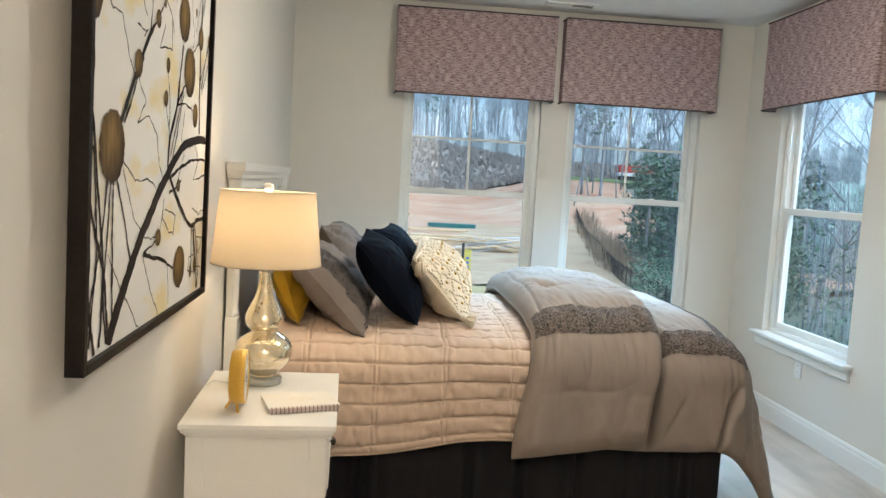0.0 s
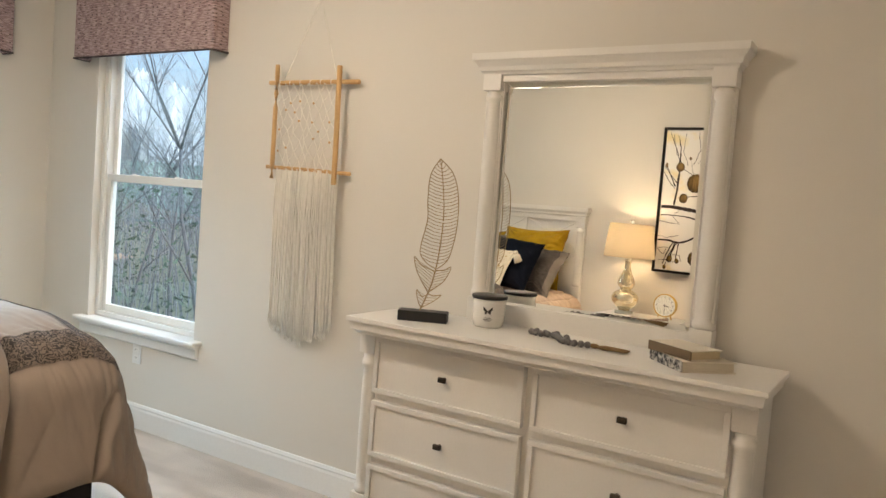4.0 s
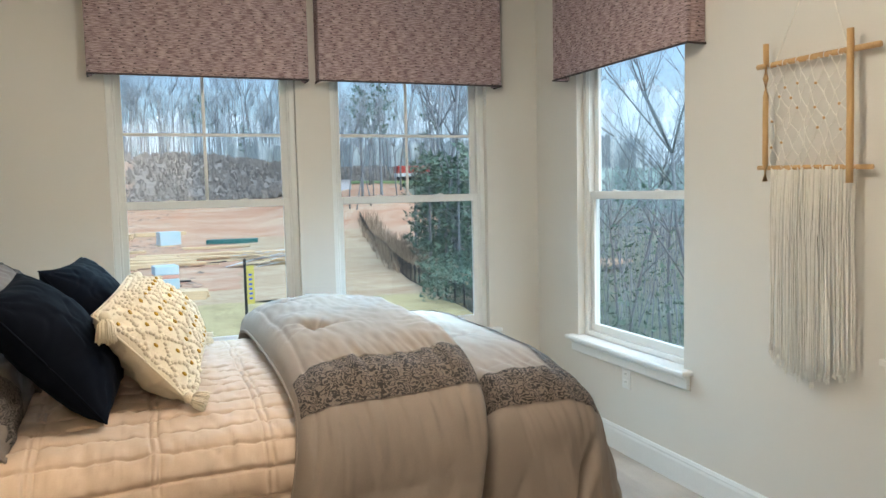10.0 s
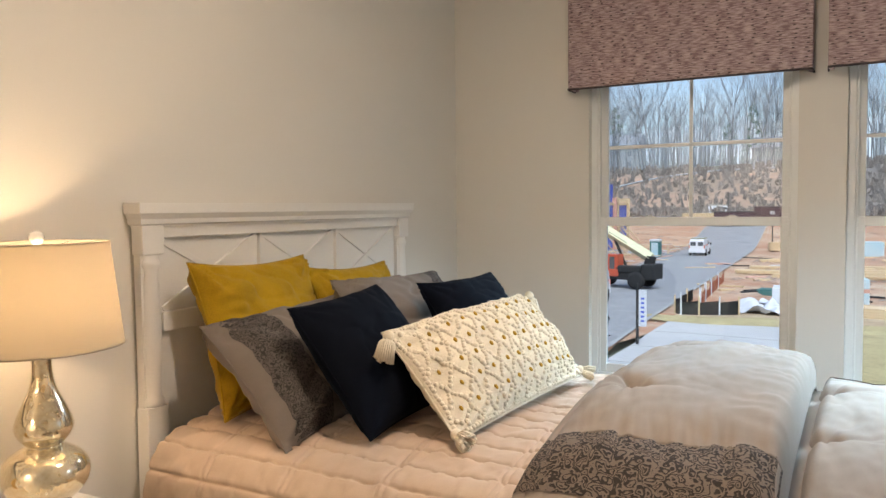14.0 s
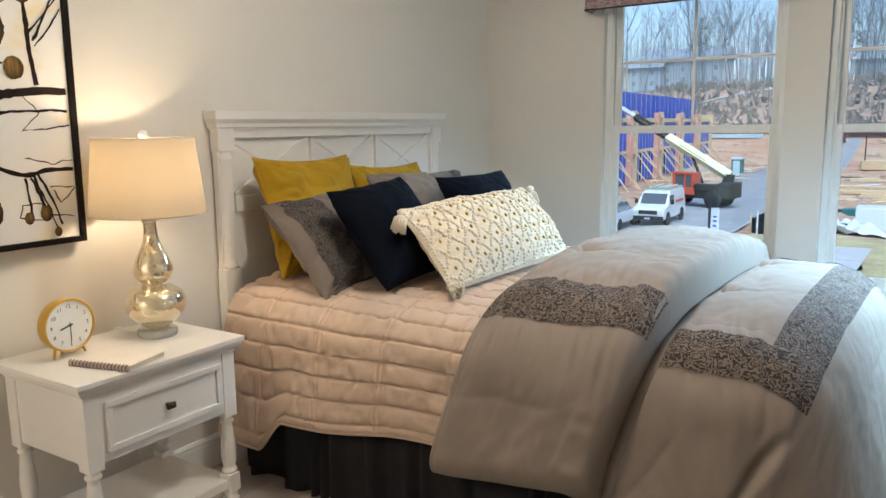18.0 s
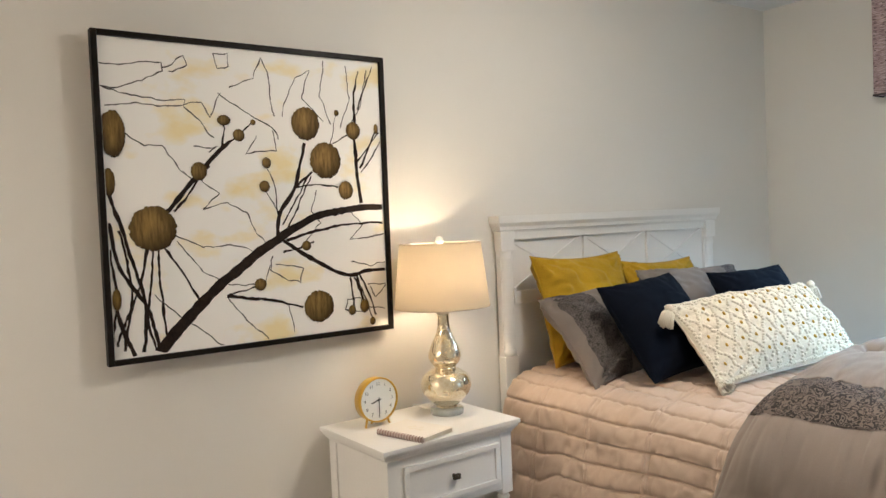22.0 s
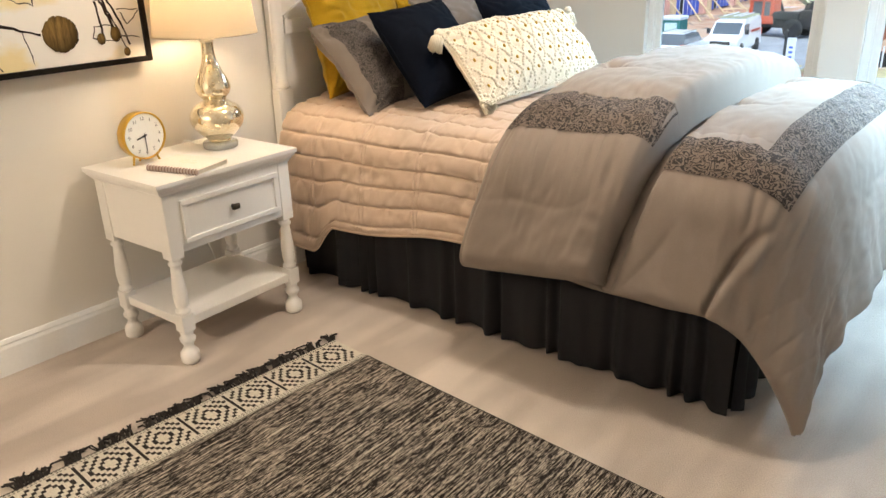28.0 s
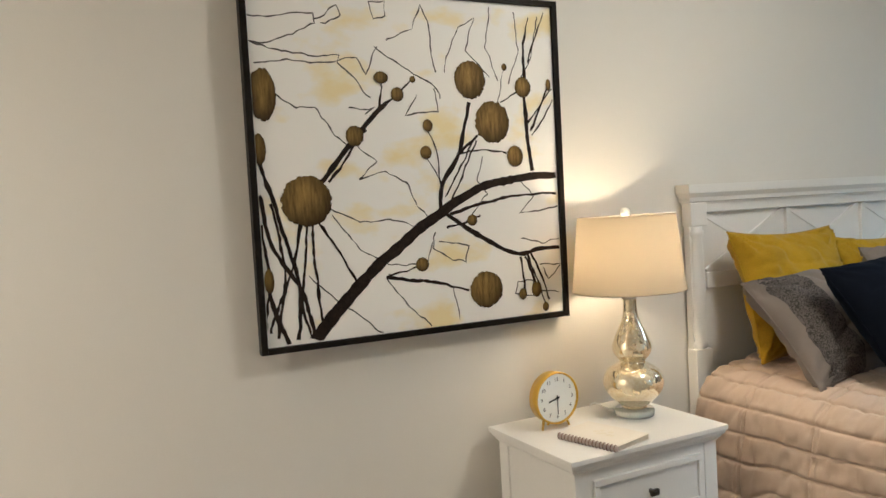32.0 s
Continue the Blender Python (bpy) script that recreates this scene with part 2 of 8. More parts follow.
WALL = surf("wall_paint", (0.71, 0.675, 0.615), 0.62, (0.685, 0.65, 0.59), 1.3, 260, 0.10, depth=0.0006)
CEIL = surf("ceiling_paint", (0.80, 0.79, 0.77), 0.8, (0.77, 0.76, 0.74), 1.2, 200, 0.12, depth=0.0008)
TRIM = surf("trim_paint", (0.80, 0.80, 0.78), 0.38, (0.76, 0.76, 0.74), 3, 90, 0.04, depth=0.0005)
VINYL = surf("vinyl_frame", (0.83, 0.83, 0.80), 0.32, (0.80, 0.80, 0.77), 4, 60, 0.03, depth=0.0004)
FURN = surf("furniture_lacquer", (0.80, 0.775, 0.73), 0.34, (0.77, 0.745, 0.70), 4, 110, 0.05, depth=0.0005)
CARPET = surf("carpet_pile", (0.72, 0.62, 0.53), 0.95, (0.50, 0.425, 0.36), 2.6, 240, 1.0, sheen=0.05, depth=0.006)
# the vacuum cleaner has brushed the pile this way and that
_t = CARPET.node_tree
_b = _t.nodes["Principled BSDF"]
_c, _m, _n, _r, _x = [_t.nodes.new(k) for k in ("ShaderNodeTexCoord", "ShaderNodeMapping", "ShaderNodeTexNoise", "ShaderNodeMapRange", "ShaderNodeMix")]
_m.inputs["Scale"].default_value, _m.inputs["Rotation"].default_value = (5.5, 1.1, 1), (0, 0, radians(-24))
_n.inputs["Scale"].default_value, _n.inputs["Detail"].default_value = 1.0, 1.5
_r.inputs["From Min"].default_value, _r.inputs["From Max"].default_value = 0.42, 0.58
_r.inputs["To Max"].default_value = 0.75
_x.data_type, _x.blend_type = "RGBA", "MULTIPLY"
_x.inputs["B"].default_value = (0.70, 0.68, 0.66, 1)
_t.links.new(_c.outputs["Object"], _m.inputs["Vector"])
_t.links.new(_m.outputs[0], _n.inputs["Vector"])
_t.links.new(_n.outputs["Fac"], _r.inputs["Value"])
_t.links.new(_r.outputs[0], _x.inputs["Factor"])
_t.links.new(_b.inputs["Base Color"].links[0].from_socket, _x.inputs["A"])
_t.links.new(_x.outputs["Result"], _b.inputs["Base Color"])
BRONZE = surf("aged_bronze", (0.10, 0.085, 0.065), 0.38, (0.05, 0.04, 0.03), 40, 160, 0.1, metal=0.9)
NICKEL = surf("satin_nickel", (0.52, 0.48, 0.42), 0.30, (0.46, 0.42, 0.37), 30, 200, 0.03, metal=1.0)
BLACKWOOD = surf("black_frame", (0.012, 0.010, 0.009), 0.35, (0.02, 0.016, 0.013), 20, 120, 0.05, spec=0.06)
# near-black that stands for shade in openings; also backs the mirror
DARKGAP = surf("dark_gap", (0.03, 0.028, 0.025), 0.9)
VALANCE = flecked_weave("woven_valance_fabric")
PIPING = surf("dark_piping", (0.06, 0.045, 0.045), 0.8)
QUILT = surf("blush_quilt_cotton", (0.55, 0.42, 0.318), 0.75, (0.51, 0.385, 0.29), 7, 300, 0.12, sheen=0.05, depth=0.0012)
COMFORT = surf("taupe_comforter_cloth", (0.265, 0.212, 0.172), 0.85, (0.225, 0.180, 0.146), 5, 420, 0.25, sheen=0.04, depth=0.0012)
EMBROID = embroidered("embroidered_band", (0.165, 0.125, 0.098), (0.026, 0.019, 0.015), 31)
SHAM = surf("grey_sham_cloth", (0.205, 0.167, 0.138), 0.85, (0.17, 0.138, 0.114), 6, 380, 0.25, sheen=0.04, depth=0.0012)
SHAMBAND = embroidered("sham_cording", (0.125, 0.104, 0.090), (0.040, 0.033, 0.029), 44)
MUSTARD = surf("mustard_velvet", (0.47, 0.285, 0.010), 0.75, (0.33, 0.195, 0.006), 9, 260, 0.12, sheen=0.05, depth=0.001, spec=0.2)
NAVY = surf("navy_velvet", (0.004, 0.006, 0.011), 0.9, (0.003, 0.004, 0.008), 8, 300, 0.15, sheen=0.0, depth=0.001, spec=0.08)
IVORY = surf("ivory_tufted_cotton", (0.78, 0.695, 0.545), 0.9, (0.71, 0.615, 0.465), 25, 240, 0.8, sheen=0.0, depth=0.003)
OCHRE = surf("ochre_tuft", (0.50, 0.29, 0.03), 0.9, (0.40, 0.22, 0.02), 50, 300, 0.6)
SKIRT = surf("charcoal_skirt_cloth", (0.038, 0.037, 0.040), 0.88, (0.026, 0.025, 0.028), 6, 300, 0.3, depth=0.001)
MATTRESS = surf("mattress_ticking", (0.7, 0.68, 0.64), 0.85)
ROPE = surf("cotton_rope", (0.85, 0.82, 0.75), 0.9, (0.77, 0.73, 0.65), 40, 500, 0.5, depth=0.001)
STICK = surf("pale_dowel_wood", (0.66, 0.42, 0.19), 0.55, (0.54, 0.32, 0.135), 10, 90, 0.2, stretch=(1, 1, 0.15))
GOLDWIRE = surf("gold_wire", (0.36, 0.25, 0.12), 0.34, (0.28, 0.19, 0.08), 40, 200, 0.05, metal=0.9)
BRASSPAINT = surf("ochre_metal_case", (0.62, 0.37, 0.045), 0.36, (0.55, 0.32, 0.03), 12, 150, 0.04, metal=0.15)
CLOCKFACE = surf("clock_face_paper", (0.85, 0.84, 0.80), 0.5, (0.82, 0.81, 0.77), 10, 100, 0.02)
INK = surf("black_ink", (0.02, 0.018, 0.016), 0.6)
PAPER = surf("paper_pages", (0.72, 0.66, 0.54), 0.85, (0.60, 0.53, 0.41), 30, 400, 0.5, stretch=(1, 1, 9))
COVER = surf("cream_book_cover", (0.78, 0.72, 0.60), 0.55, (0.72, 0.65, 0.53), 8, 160, 0.1)
NOTECOVER = surf("notebook_cover", (0.80, 0.75, 0.67), 0.5, (0.77, 0.71, 0.63), 9, 120, 0.05)
ROSEGOLD = surf("rose_gold_wire", (0.30, 0.19, 0.16), 0.3, metal=0.9)
BEADWOOD = surf("grey_wood_bead", (0.20, 0.185, 0.18), 0.7, (0.14, 0.13, 0.125), 30, 180, 0.2)
TASSELBROWN = surf("tan_tassel", (0.30, 0.19, 0.085), 0.85, (0.22, 0.13, 0.05), 60, 500, 0.5, stretch=(1, 1, 1))
JARGLASS = surf("white_jar_glass", (0.78, 0.77, 0.73), 0.18, (0.76, 0.75, 0.71), 6, 60, 0.0, coat=0.5)
LIDBLACK = surf("black_lid", (0.012, 0.012, 0.012), 0.45)
MIRROR, _t, _b = node_mat("mirror_silver")
_b.inputs["Base Color"].default_value, _b.inputs["Metallic"].default_value, _b.inputs["Roughness"].default_value = (0.90, 0.91, 0.885, 1), 1.0, 0.004
MERCURY = surf("mercury_glass", (0.96, 0.87, 0.66), 0.10, (0.74, 0.60, 0.38), 14, 90, 0.12, metal=0.72, depth=0.0015, coat=1.0)
CRYSTAL = surf("crystal_plinth", (0.78, 0.78, 0.70), 0.06, (0.66, 0.66, 0.58), 30, 90, 0.0, coat=1.0)
CRYSTAL.node_tree.nodes["Principled BSDF"].inputs["Transmission Weight"].default_value = 0.45
CLEAR = glass_mat("clock_crystal", (0.98, 0.98, 0.97), 0.0, 1.1)
PANE = glass_mat("window_pane", (0.79, 0.91, 0.97))
LINEN, _t, _b = node_mat("lamp_shade_linen")
_b.inputs["Base Color"].default_value, _b.inputs["Roughness"].default_value = (0.74, 0.66, 0.53, 1), 0.9
_tr = _t.nodes.new("ShaderNodeBsdfTranslucent")
_tr.inputs["Color"].default_value = (0.20, 0.16, 0.105, 1)
_mx = _t.nodes.new("ShaderNodeMixShader")
_mx.inputs[0].default_value = 0.55
_t.links.new(_b.outputs[0], _mx.inputs[1])
_t.links.new(_tr.outputs[0], _mx.inputs[2])
_t.links.new(_mx.outputs[0], _t.nodes["Material Output"].inputs["Surface"])
GLOW, _t, _b = node_mat("lamp_bulb_glass")
_b.inputs["Emission Color"].default_value, _b.inputs["Emission Strength"].default_value = (1, 0.78, 0.5, 1), 3.0


# ---- mesh helpers ----
def link(name, bm, material, parent=None, label="", smooth=False):
    me = bpy.data.meshes.new(name)
    if smooth:
        for f in bm.faces:
            f.smooth = True
    bm.to_mesh(me)
    bm.free()
    for m in material if isinstance(material, (list, tuple)) else [material]:
        me.materials.append(m)
    ob = new(name, me)
    if parent:
        ob.parent = parent
    if label:
        ob["label"] = label
    return ob


def part(name, bm, material, parent, label="", smooth=False):
    return link(name, bm, material, parent, label, smooth)


def thing(name, label, category, group="", kind="", at=(0, 0, 0)):
    e = new(name)
    e.empty_display_size = 0.1
    e.location = at
    return tagged(e, label, category, group, kind)


def setting(name, bm, material, label="", category="", smooth=False):
    return tagged(link(name, bm, material, None, "", smooth), label, category, "", "structure")


def cube(lo, hi, bevel=0.0, bm=None, seg=2):
    bm2 = bmesh.new()
    bmesh.ops.create_cube(bm2, size=1)
    for v in bm2.verts:
        v.co = Vector([lo[i] + (v.co[i] + 0.5) * (hi[i] - lo[i]) for i in range(3)])
    if bevel:
        bmesh.ops.bevel(bm2, geom=bm2.edges[:], offset=bevel, segments=seg, affect="EDGES", profile=0.6)
    if bm is None:
        return bm2
    merge(bm, bm2)
    return bm


def merge(bm, other, m=None):
    me = bpy.data.meshes.new("tmp")
    if m is not None:
        bmesh.ops.transform(other, matrix=m, verts=other.verts)
    other.to_mesh(me)
    other.free()
    bm.from_mesh(me)
    bpy.data.meshes.remove(me)
    return bm


def moved(bm, m):
    bmesh.ops.transform(bm, matrix=m, verts=bm.verts)
    return bm


def lathe(profile, segs=28, at=(0, 0, 0), close=True):
    """A turned shape from (radius, height) pairs."""
    bm = bmesh.new()
    rings = []
    for r, z in profile:
        rings.append([bm.verts.new((at[0] + r * math.cos(2 * math.pi * k / segs), at[1] + r * math.sin(2 * math.pi * k / segs), at[2] + z)) for k in range(segs)])
    for a, b in zip(rings, rings[1:]):
        for k in range(segs):
            bm.faces.new((a[k], a[(k + 1) % segs], b[(k + 1) % segs], b[k]))
    if close:
        bm.faces.new(rings[0][::-1])
        bm.faces.new(rings[-1])
    return bm


def smoothed(pts, n=6):
    """Catmull-Rom points through a few corners."""
    P = [Vector(p) for p in pts]
    if len(P) < 3:
        return P
    out = []
    for i in range(len(P) - 1):
        a, b, c, d = P[max(i - 1, 0)], P[i], P[i + 1], P[min(i + 2, len(P) - 1)]
        for k in range(n):
            t = k / n
            out.append(0.5 * (2 * b + (c - a) * t + (2 * a - 5 * b + 4 * c - d) * t * t + (3 * b - a - 3 * c + d) * t ** 3))
    return out + [P[-1]]


def tube(pts, radius, segs=6, bm=None, taper=None):
    """A round rod along points; taper gives the radius at the far end."""
    bm = bm or bmesh.new()
    P = [Vector(p) for p in pts]
    rings, up = [], Vector((0, 0, 1))
    for i, p in enumerate(P):
        d = (P[min(i + 1, len(P) - 1)] - P[max(i - 1, 0)])
        d = d.normalized() if d.length > 1e-9 else Vector((0, 0, 1))
        s = d.cross(up)
        s = s.normalized() if s.length > 1e-3 else d.cross(Vector((1, 0, 0))).normalized()
        u = s.cross(d)
        r = radius if taper is None else radius + (taper - radius) * i / max(1, len(P) - 1)
        rings.append([bm.verts.new(p + r * (math.cos(2 * math.pi * k / segs) * s + math.sin(2 * math.pi * k / segs) * u)) for k in range(segs)])
    for a, b in zip(rings, rings[1:]):
        for k in range(segs):
            bm.faces.new((a[k], a[(k + 1) % segs], b[(k + 1) % segs], b[k]))
    bm.faces.new(rings[0][::-1])
    bm.faces.new(rings[-1])
    return bm


def molding(profile, path, closed=False):
    """A strip of trim: profile of (out, up) pairs swept along level points; out is to the right of the way."""
    bm = bmesh.new()
    P = [Vector((*p, 0)) if len(p) == 2 else Vector(p) for p in path]
    n, rings = len(P), []
    for i, p in enumerate(P):
        a = (p - P[i - 1]) if (i > 0 or closed) else (P[1] - p)
        b = (P[(i + 1) % n] - p) if (i < n - 1 or closed) else (p - P[i - 1])
        a, b = a.normalized(), b.normalized()
        na, nb = Vector((a.y, -a.x, 0)), Vector((b.y, -b.x, 0))
        m = na + nb
        m = m / max(0.2, m.dot(na))
        rings.append([bm.verts.new(p + o * m + Vector((0, 0, u))) for o, u in profile])
    pairs = list(zip(rings, rings[1:])) + ([(rings[-1], rings[0])] if closed else [])
    k = len(profile)
    for r, s in pairs:
        for j in range(k):
            bm.faces.new((r[j], r[(j + 1) % k], s[(j + 1) % k], s[j]))
    if not closed:
        bm.faces.new(rings[0][::-1])
        bm.faces.new(rings[-1])
    bmesh.ops.recalc_face_normals(bm, faces=bm.faces)
    return bm


def sheet(nu, nv, f, bm=None, flip=False):
    """A grid surface f(u, v) with u, v from 0 to 1."""
    bm = bm or bmesh.new()
    g = [[bm.verts.new(f(i / nu, j / nv)) for j in range(nv + 1)] for i in range(nu + 1)]
    for i in range(nu):
        for j in range(nv):
            q = (g[i][j], g[i + 1][j], g[i + 1][j + 1], g[i][j + 1])
            bm.faces.new(q[::-1] if flip else q)
    return bm


def ball(c, r, bm=None, sub=2, squash=(1, 1, 1)):
    b2 = bmesh.new()
    bmesh.ops.create_icosphere(b2, subdivisions=sub, radius=r)
    for v in b2.verts:
        v.co = Vector([v.co[i] * squash[i] for i in range(3)]) + Vector(c)
    return merge(bm, b2) if bm else b2


def letters(text, size, m, parent, material, name="lettering", depth=0.0006):
    """Text as a mesh, centred at m."""
    c = bpy.data.curves.new(name, "FONT")
    c.body, c.size, c.extrude, c.align_x, c.align_y, c.resolution_u = text, size, depth, "CENTER", "CENTER", 2
    o = bpy.data.objects.new(name, c)
    me = bpy.data.meshes.new_from_object(o)
    bpy.data.objects.remove(o)
    bpy.data.curves.remove(c)
    me.transform(m)
    me.materials.clear()
    me.materials.append(material)
    ob = new(name, me)
    ob.parent = parent
    return ob


# ---- the room ----
setting("floor", cube((-0.15, -2.6, -0.12), (W + 0.15, Y + 0.2, 0)), CARPET, "beige cut-pile wall-to-wall carpet", "floor")
setting("ceiling", cube((-0.15, -2.6, H), (W + 0.15, Y + 0.2, H + 0.12)), CEIL, "flat white painted ceiling", "ceiling")
setting("wall_west", cube((-0.15, -2.6, 0), (0, Y, H)), WALL, "warm greige painted wall behind the bed", "wall")
setting("wall_south", cube((0, -2.6, 0), (1.5, -2.45, H)), WALL, "warm greige painted wall of the entry", "wall")
HOLES_N = ((0.79, 1.79), (1.99, 2.99))
HOLE_E = (2.95, 3.91)
SILL, HEAD = 0.566, 2.24


def pierced(name, span, holes, place, label):
    """A wall with window holes; place maps (along, height) boxes to corners."""
    bm, a = bmesh.new(), span[0]
    for h0, h1 in holes:
        for box in ((a, h0, 0, H), (h0, h1, 0, SILL), (h0, h1, HEAD, H)):
            cube(*place(*box), bm=bm)
        a = h1
    cube(*place(a, span[1], 0, H), bm=bm)
    setting(name, bm, WALL, label, "wall")


pierced("wall_north", (-0.15, W + 0.15), HOLES_N, lambda a, b, z0, z1: ((a, Y, z0), (b, Y + 0.15, z1)), "greige painted wall with two windows")
pierced("wall_east", (-0.81, Y), (HOLE_E,), lambda a, b, z0, z1: ((W, a, z0), (W + 0.15, b, z1)), "greige painted wall with one window")
# closet wall with its door opening
DX0, DX1, DY, DH = 1.905, 2.715, -0.715, 2.05
bm = cube((1.5, DY - 0.12, 0), (DX0, DY, H))
cube((DX1, DY - 0.12, 0), (W, DY, H), bm=bm)
cube((DX0, DY - 0.12, DH), (DX1, DY, H), bm=bm)
cube((1.5, -2.6, 0), (1.62, DY - 0.12, H), bm=bm)
cube((1.62, DY - 0.85, 0), (W, DY - 0.75, H), bm=bm)
cube((W, DY - 0.85, 0), (W + 0.15, DY - 0.12, H), bm=bm)
setting("wall_closet", bm, WALL, "greige painted wall with an interior door", "wall")

BASE = [(0, 0), (0.014, 0), (0.014, 0.105), (0.010, 0.118), (0.012, 0.124), (0.006, 0.138), (0, 0.140)]


def baseboard(path):
    setting("baseboard", molding(BASE, path), TRIM, "white moulded baseboard", "baseboard")


baseboard([(0, Y), (W, Y)])
baseboard([(0, -2.45), (0, Y)])
baseboard([(W, Y - 0.015), (W, DY)])
baseboard([(W - 0.015, DY), (DX1 + 0.1, DY)])
baseboard([(DX0 - 0.1, DY), (1.5, DY)])


# ---- windows ----
def window(name, width, mapping, grilles, label):
    """A double-hung window in local (along, out, up) space; out is away from the room."""
    win = thing(name, label, "window", kind="structure")
    top, bot, mid = HEAD, SILL + 0.012, 1.415

    def add(pname, boxes, material, parent, plabel="", bevel=0.003):
        bm = bmesh.new()
        for lo, hi in boxes:
            cube(lo, hi, bevel, bm=bm, seg=1)
        for v in bm.verts:
            v.co = mapping(v.co)
        bmesh.ops.recalc_face_normals(bm, faces=bm.faces)
        return part(pname, bm, material, parent, plabel)

    f = 0.034
    frame = add("window_frame", [((0, 0.045, bot), (f, 0.135, top)), ((width - f, 0.045, bot), (width, 0.135, top)), ((f, 0.045, top - f), (width - f, 0.135, top)), ((f, 0.045, bot), (width - f, 0.135, bot + 0.03))], VINYL, win)
    add("jamb_liner", [((f, 0.052, bot + 0.03), (f + 0.012, 0.06, top - f)), ((width - f - 0.012, 0.052, bot + 0.03), (width - f, 0.06, top - f))], VINYL, frame)
    a, b, s = f + 0.002, width - f - 0.002, 0.040
    # upper sash sits further out than the lower one
    up = add("upper_sash", [((a, 0.098, mid - 0.02), (a + s, 0.124, top - f)), ((b - s, 0.098, mid - 0.02), (b, 0.124, top - f)), ((a + s, 0.098, top - f - s), (b - s, 0.124, top - f)), ((a + s, 0.098, mid - 0.02), (b - s, 0.124, mid + 0.018))], VINYL, win)
    lo = add("lower_sash", [((a, 0.064, bot + 0.03), (a + s, 0.094, mid + 0.022)), ((b - s, 0.064, bot + 0.03), (b, 0.094, mid + 0.022)), ((a + s, 0.064, bot + 0.03), (b - s, 0.094, bot + 0.03 + s * 1.15)), ((a + s, 0.060, mid - 0.022), (b - s, 0.094, mid + 0.022))], VINYL, win)
    for parent, z0, z1, o in ((up, mid + 0.018, top - f - s, 0.110), (lo, bot + 0.03 + s * 1.15, mid - 0.022, 0.078)):
        pane = add("pane", [((a + s - 0.004, o, z0 - 0.004), (b - s + 0.004, o + 0.004, z1 + 0.004))], PANE, parent, "clear glass pane", bevel=0)
        pane.visible_shadow = False
    if grilles:
        zc = (mid + 0.018 + top - f - s) / 2 + 0.005
        add("muntin", [((width / 2 - 0.009, 0.104, mid + 0.02), (width / 2 + 0.009, 0.1095, top - f - s))], VINYL, up)
        add("muntin", [((a + s, 0.1035, zc - 0.009), (b - s, 0.109, zc + 0.009))], VINYL, up)
    for u in (0.3, 0.7):
        add("sash_lock", [((width * u - 0.026, 0.064, mid + 0.021), (width * u + 0.026, 0.09, mid + 0.026)), ((width * u - 0.010, 0.062, mid + 0.026), (width * u + 0.020, 0.076, mid + 0.031))], VINYL, lo, "white sash lock")
    for u in (f + 0.001, width - f - 0.013):
        add("tilt_latch", [((u, 0.044, mid + 0.10), (u + 0.012, 0.056, mid + 0.16))], VINYL, frame)
    add("window_sill", [((-0.065, -0.062, SILL - 0.012), (width + 0.065, 0.05, SILL + 0.012))], TRIM, win, "white painted window stool", bevel=0.006)
    # apron with a tapered lower edge
    bm = bmesh.new()
    prof = [(0.0, 0.0), (-0.022, 0.012), (-0.022, 0.055), (-0.034, 0.068), (-0.034, 0.078), (0.0, 0.078)]
    rings = [[bm.verts.new((u, o, SILL - 0.091 + z)) for o, z in prof] for u in (-0.045, width + 0.045)]
    for j in range(len(prof)):
        k = (j + 1) % len(prof)
        bm.faces.new((rings[0][j], rings[0][k], rings[1][k], rings[1][j]))
    bm.faces.new(rings[0])
    bm.faces.new(rings[1][::-1])
    for v in bm.verts:
        v.co = mapping(v.co)
    bmesh.ops.recalc_face_normals(bm, faces=bm.faces)
    part("apron", bm, TRIM, win)
    return win


window("window_1", 1.0, lambda c: Vector((0.79 + c.x, Y + c.y, c.z)), True, "white vinyl double-hung window with upper grilles")
window("window_2", 1.0, lambda c: Vector((1.99 + c.x, Y + c.y, c.z)), True, "white vinyl double-hung window with upper grilles")
window("window_3", 0.96, lambda c: Vector((W + c.y, 2.95 + c.x, c.z)), False, "white vinyl double-hung window without grilles")


# ---- valances ----
def valance(lo, hi, back):
    """A padded cornice box, open below and at the back; back names the wall side."""
    v = thing("valance", "woven mauve-taupe upholstered box valance over a window", "valance", "window valances")
    th = 0.022
    x0, y0, z0 = lo
    x1, y1, z1 = hi
    if back == "y":
        boxes = {"front_board": ((x0, y0, z0), (x1, y0 + th, z1)), "end_board": ((x0, y0 + th, z0), (x0 + th, y1, z1)), "end_board_": ((x1 - th, y0 + th, z0), (x1, y1, z1)), "top_board": ((x0 + th, y0 + th, z1 - th), (x1 - th, y1, z1 - 0.002))}
        loop = [(x0, y1), (x0, y0), (x1, y0), (x1, y1)]
    else:
        boxes = {"front_board": ((x0, y0, z0), (x0 + th, y1, z1)), "end_board": ((x0 + th, y0, z0), (x1, y0 + th, z1)), "end_board_": ((x0 + th, y1 - th, z0), (x1, y1, z1)), "top_board": ((x0 + th, y0 + th, z1 - th), (x1, y1 - th, z1 - 0.002))}
        loop = [(x1, y0), (x0, y0), (x0, y1), (x1, y1)]
    for n, (a, b) in boxes.items():
        part(n.rstrip("_"), cube(a, b, 0.008, seg=3), VALANCE, v, smooth=True)
    for z in (z0, z1):
        part("piping", tube([(p[0], p[1], z) for p in loop], 0.0055, 6), PIPING, v, "dark welt piping")


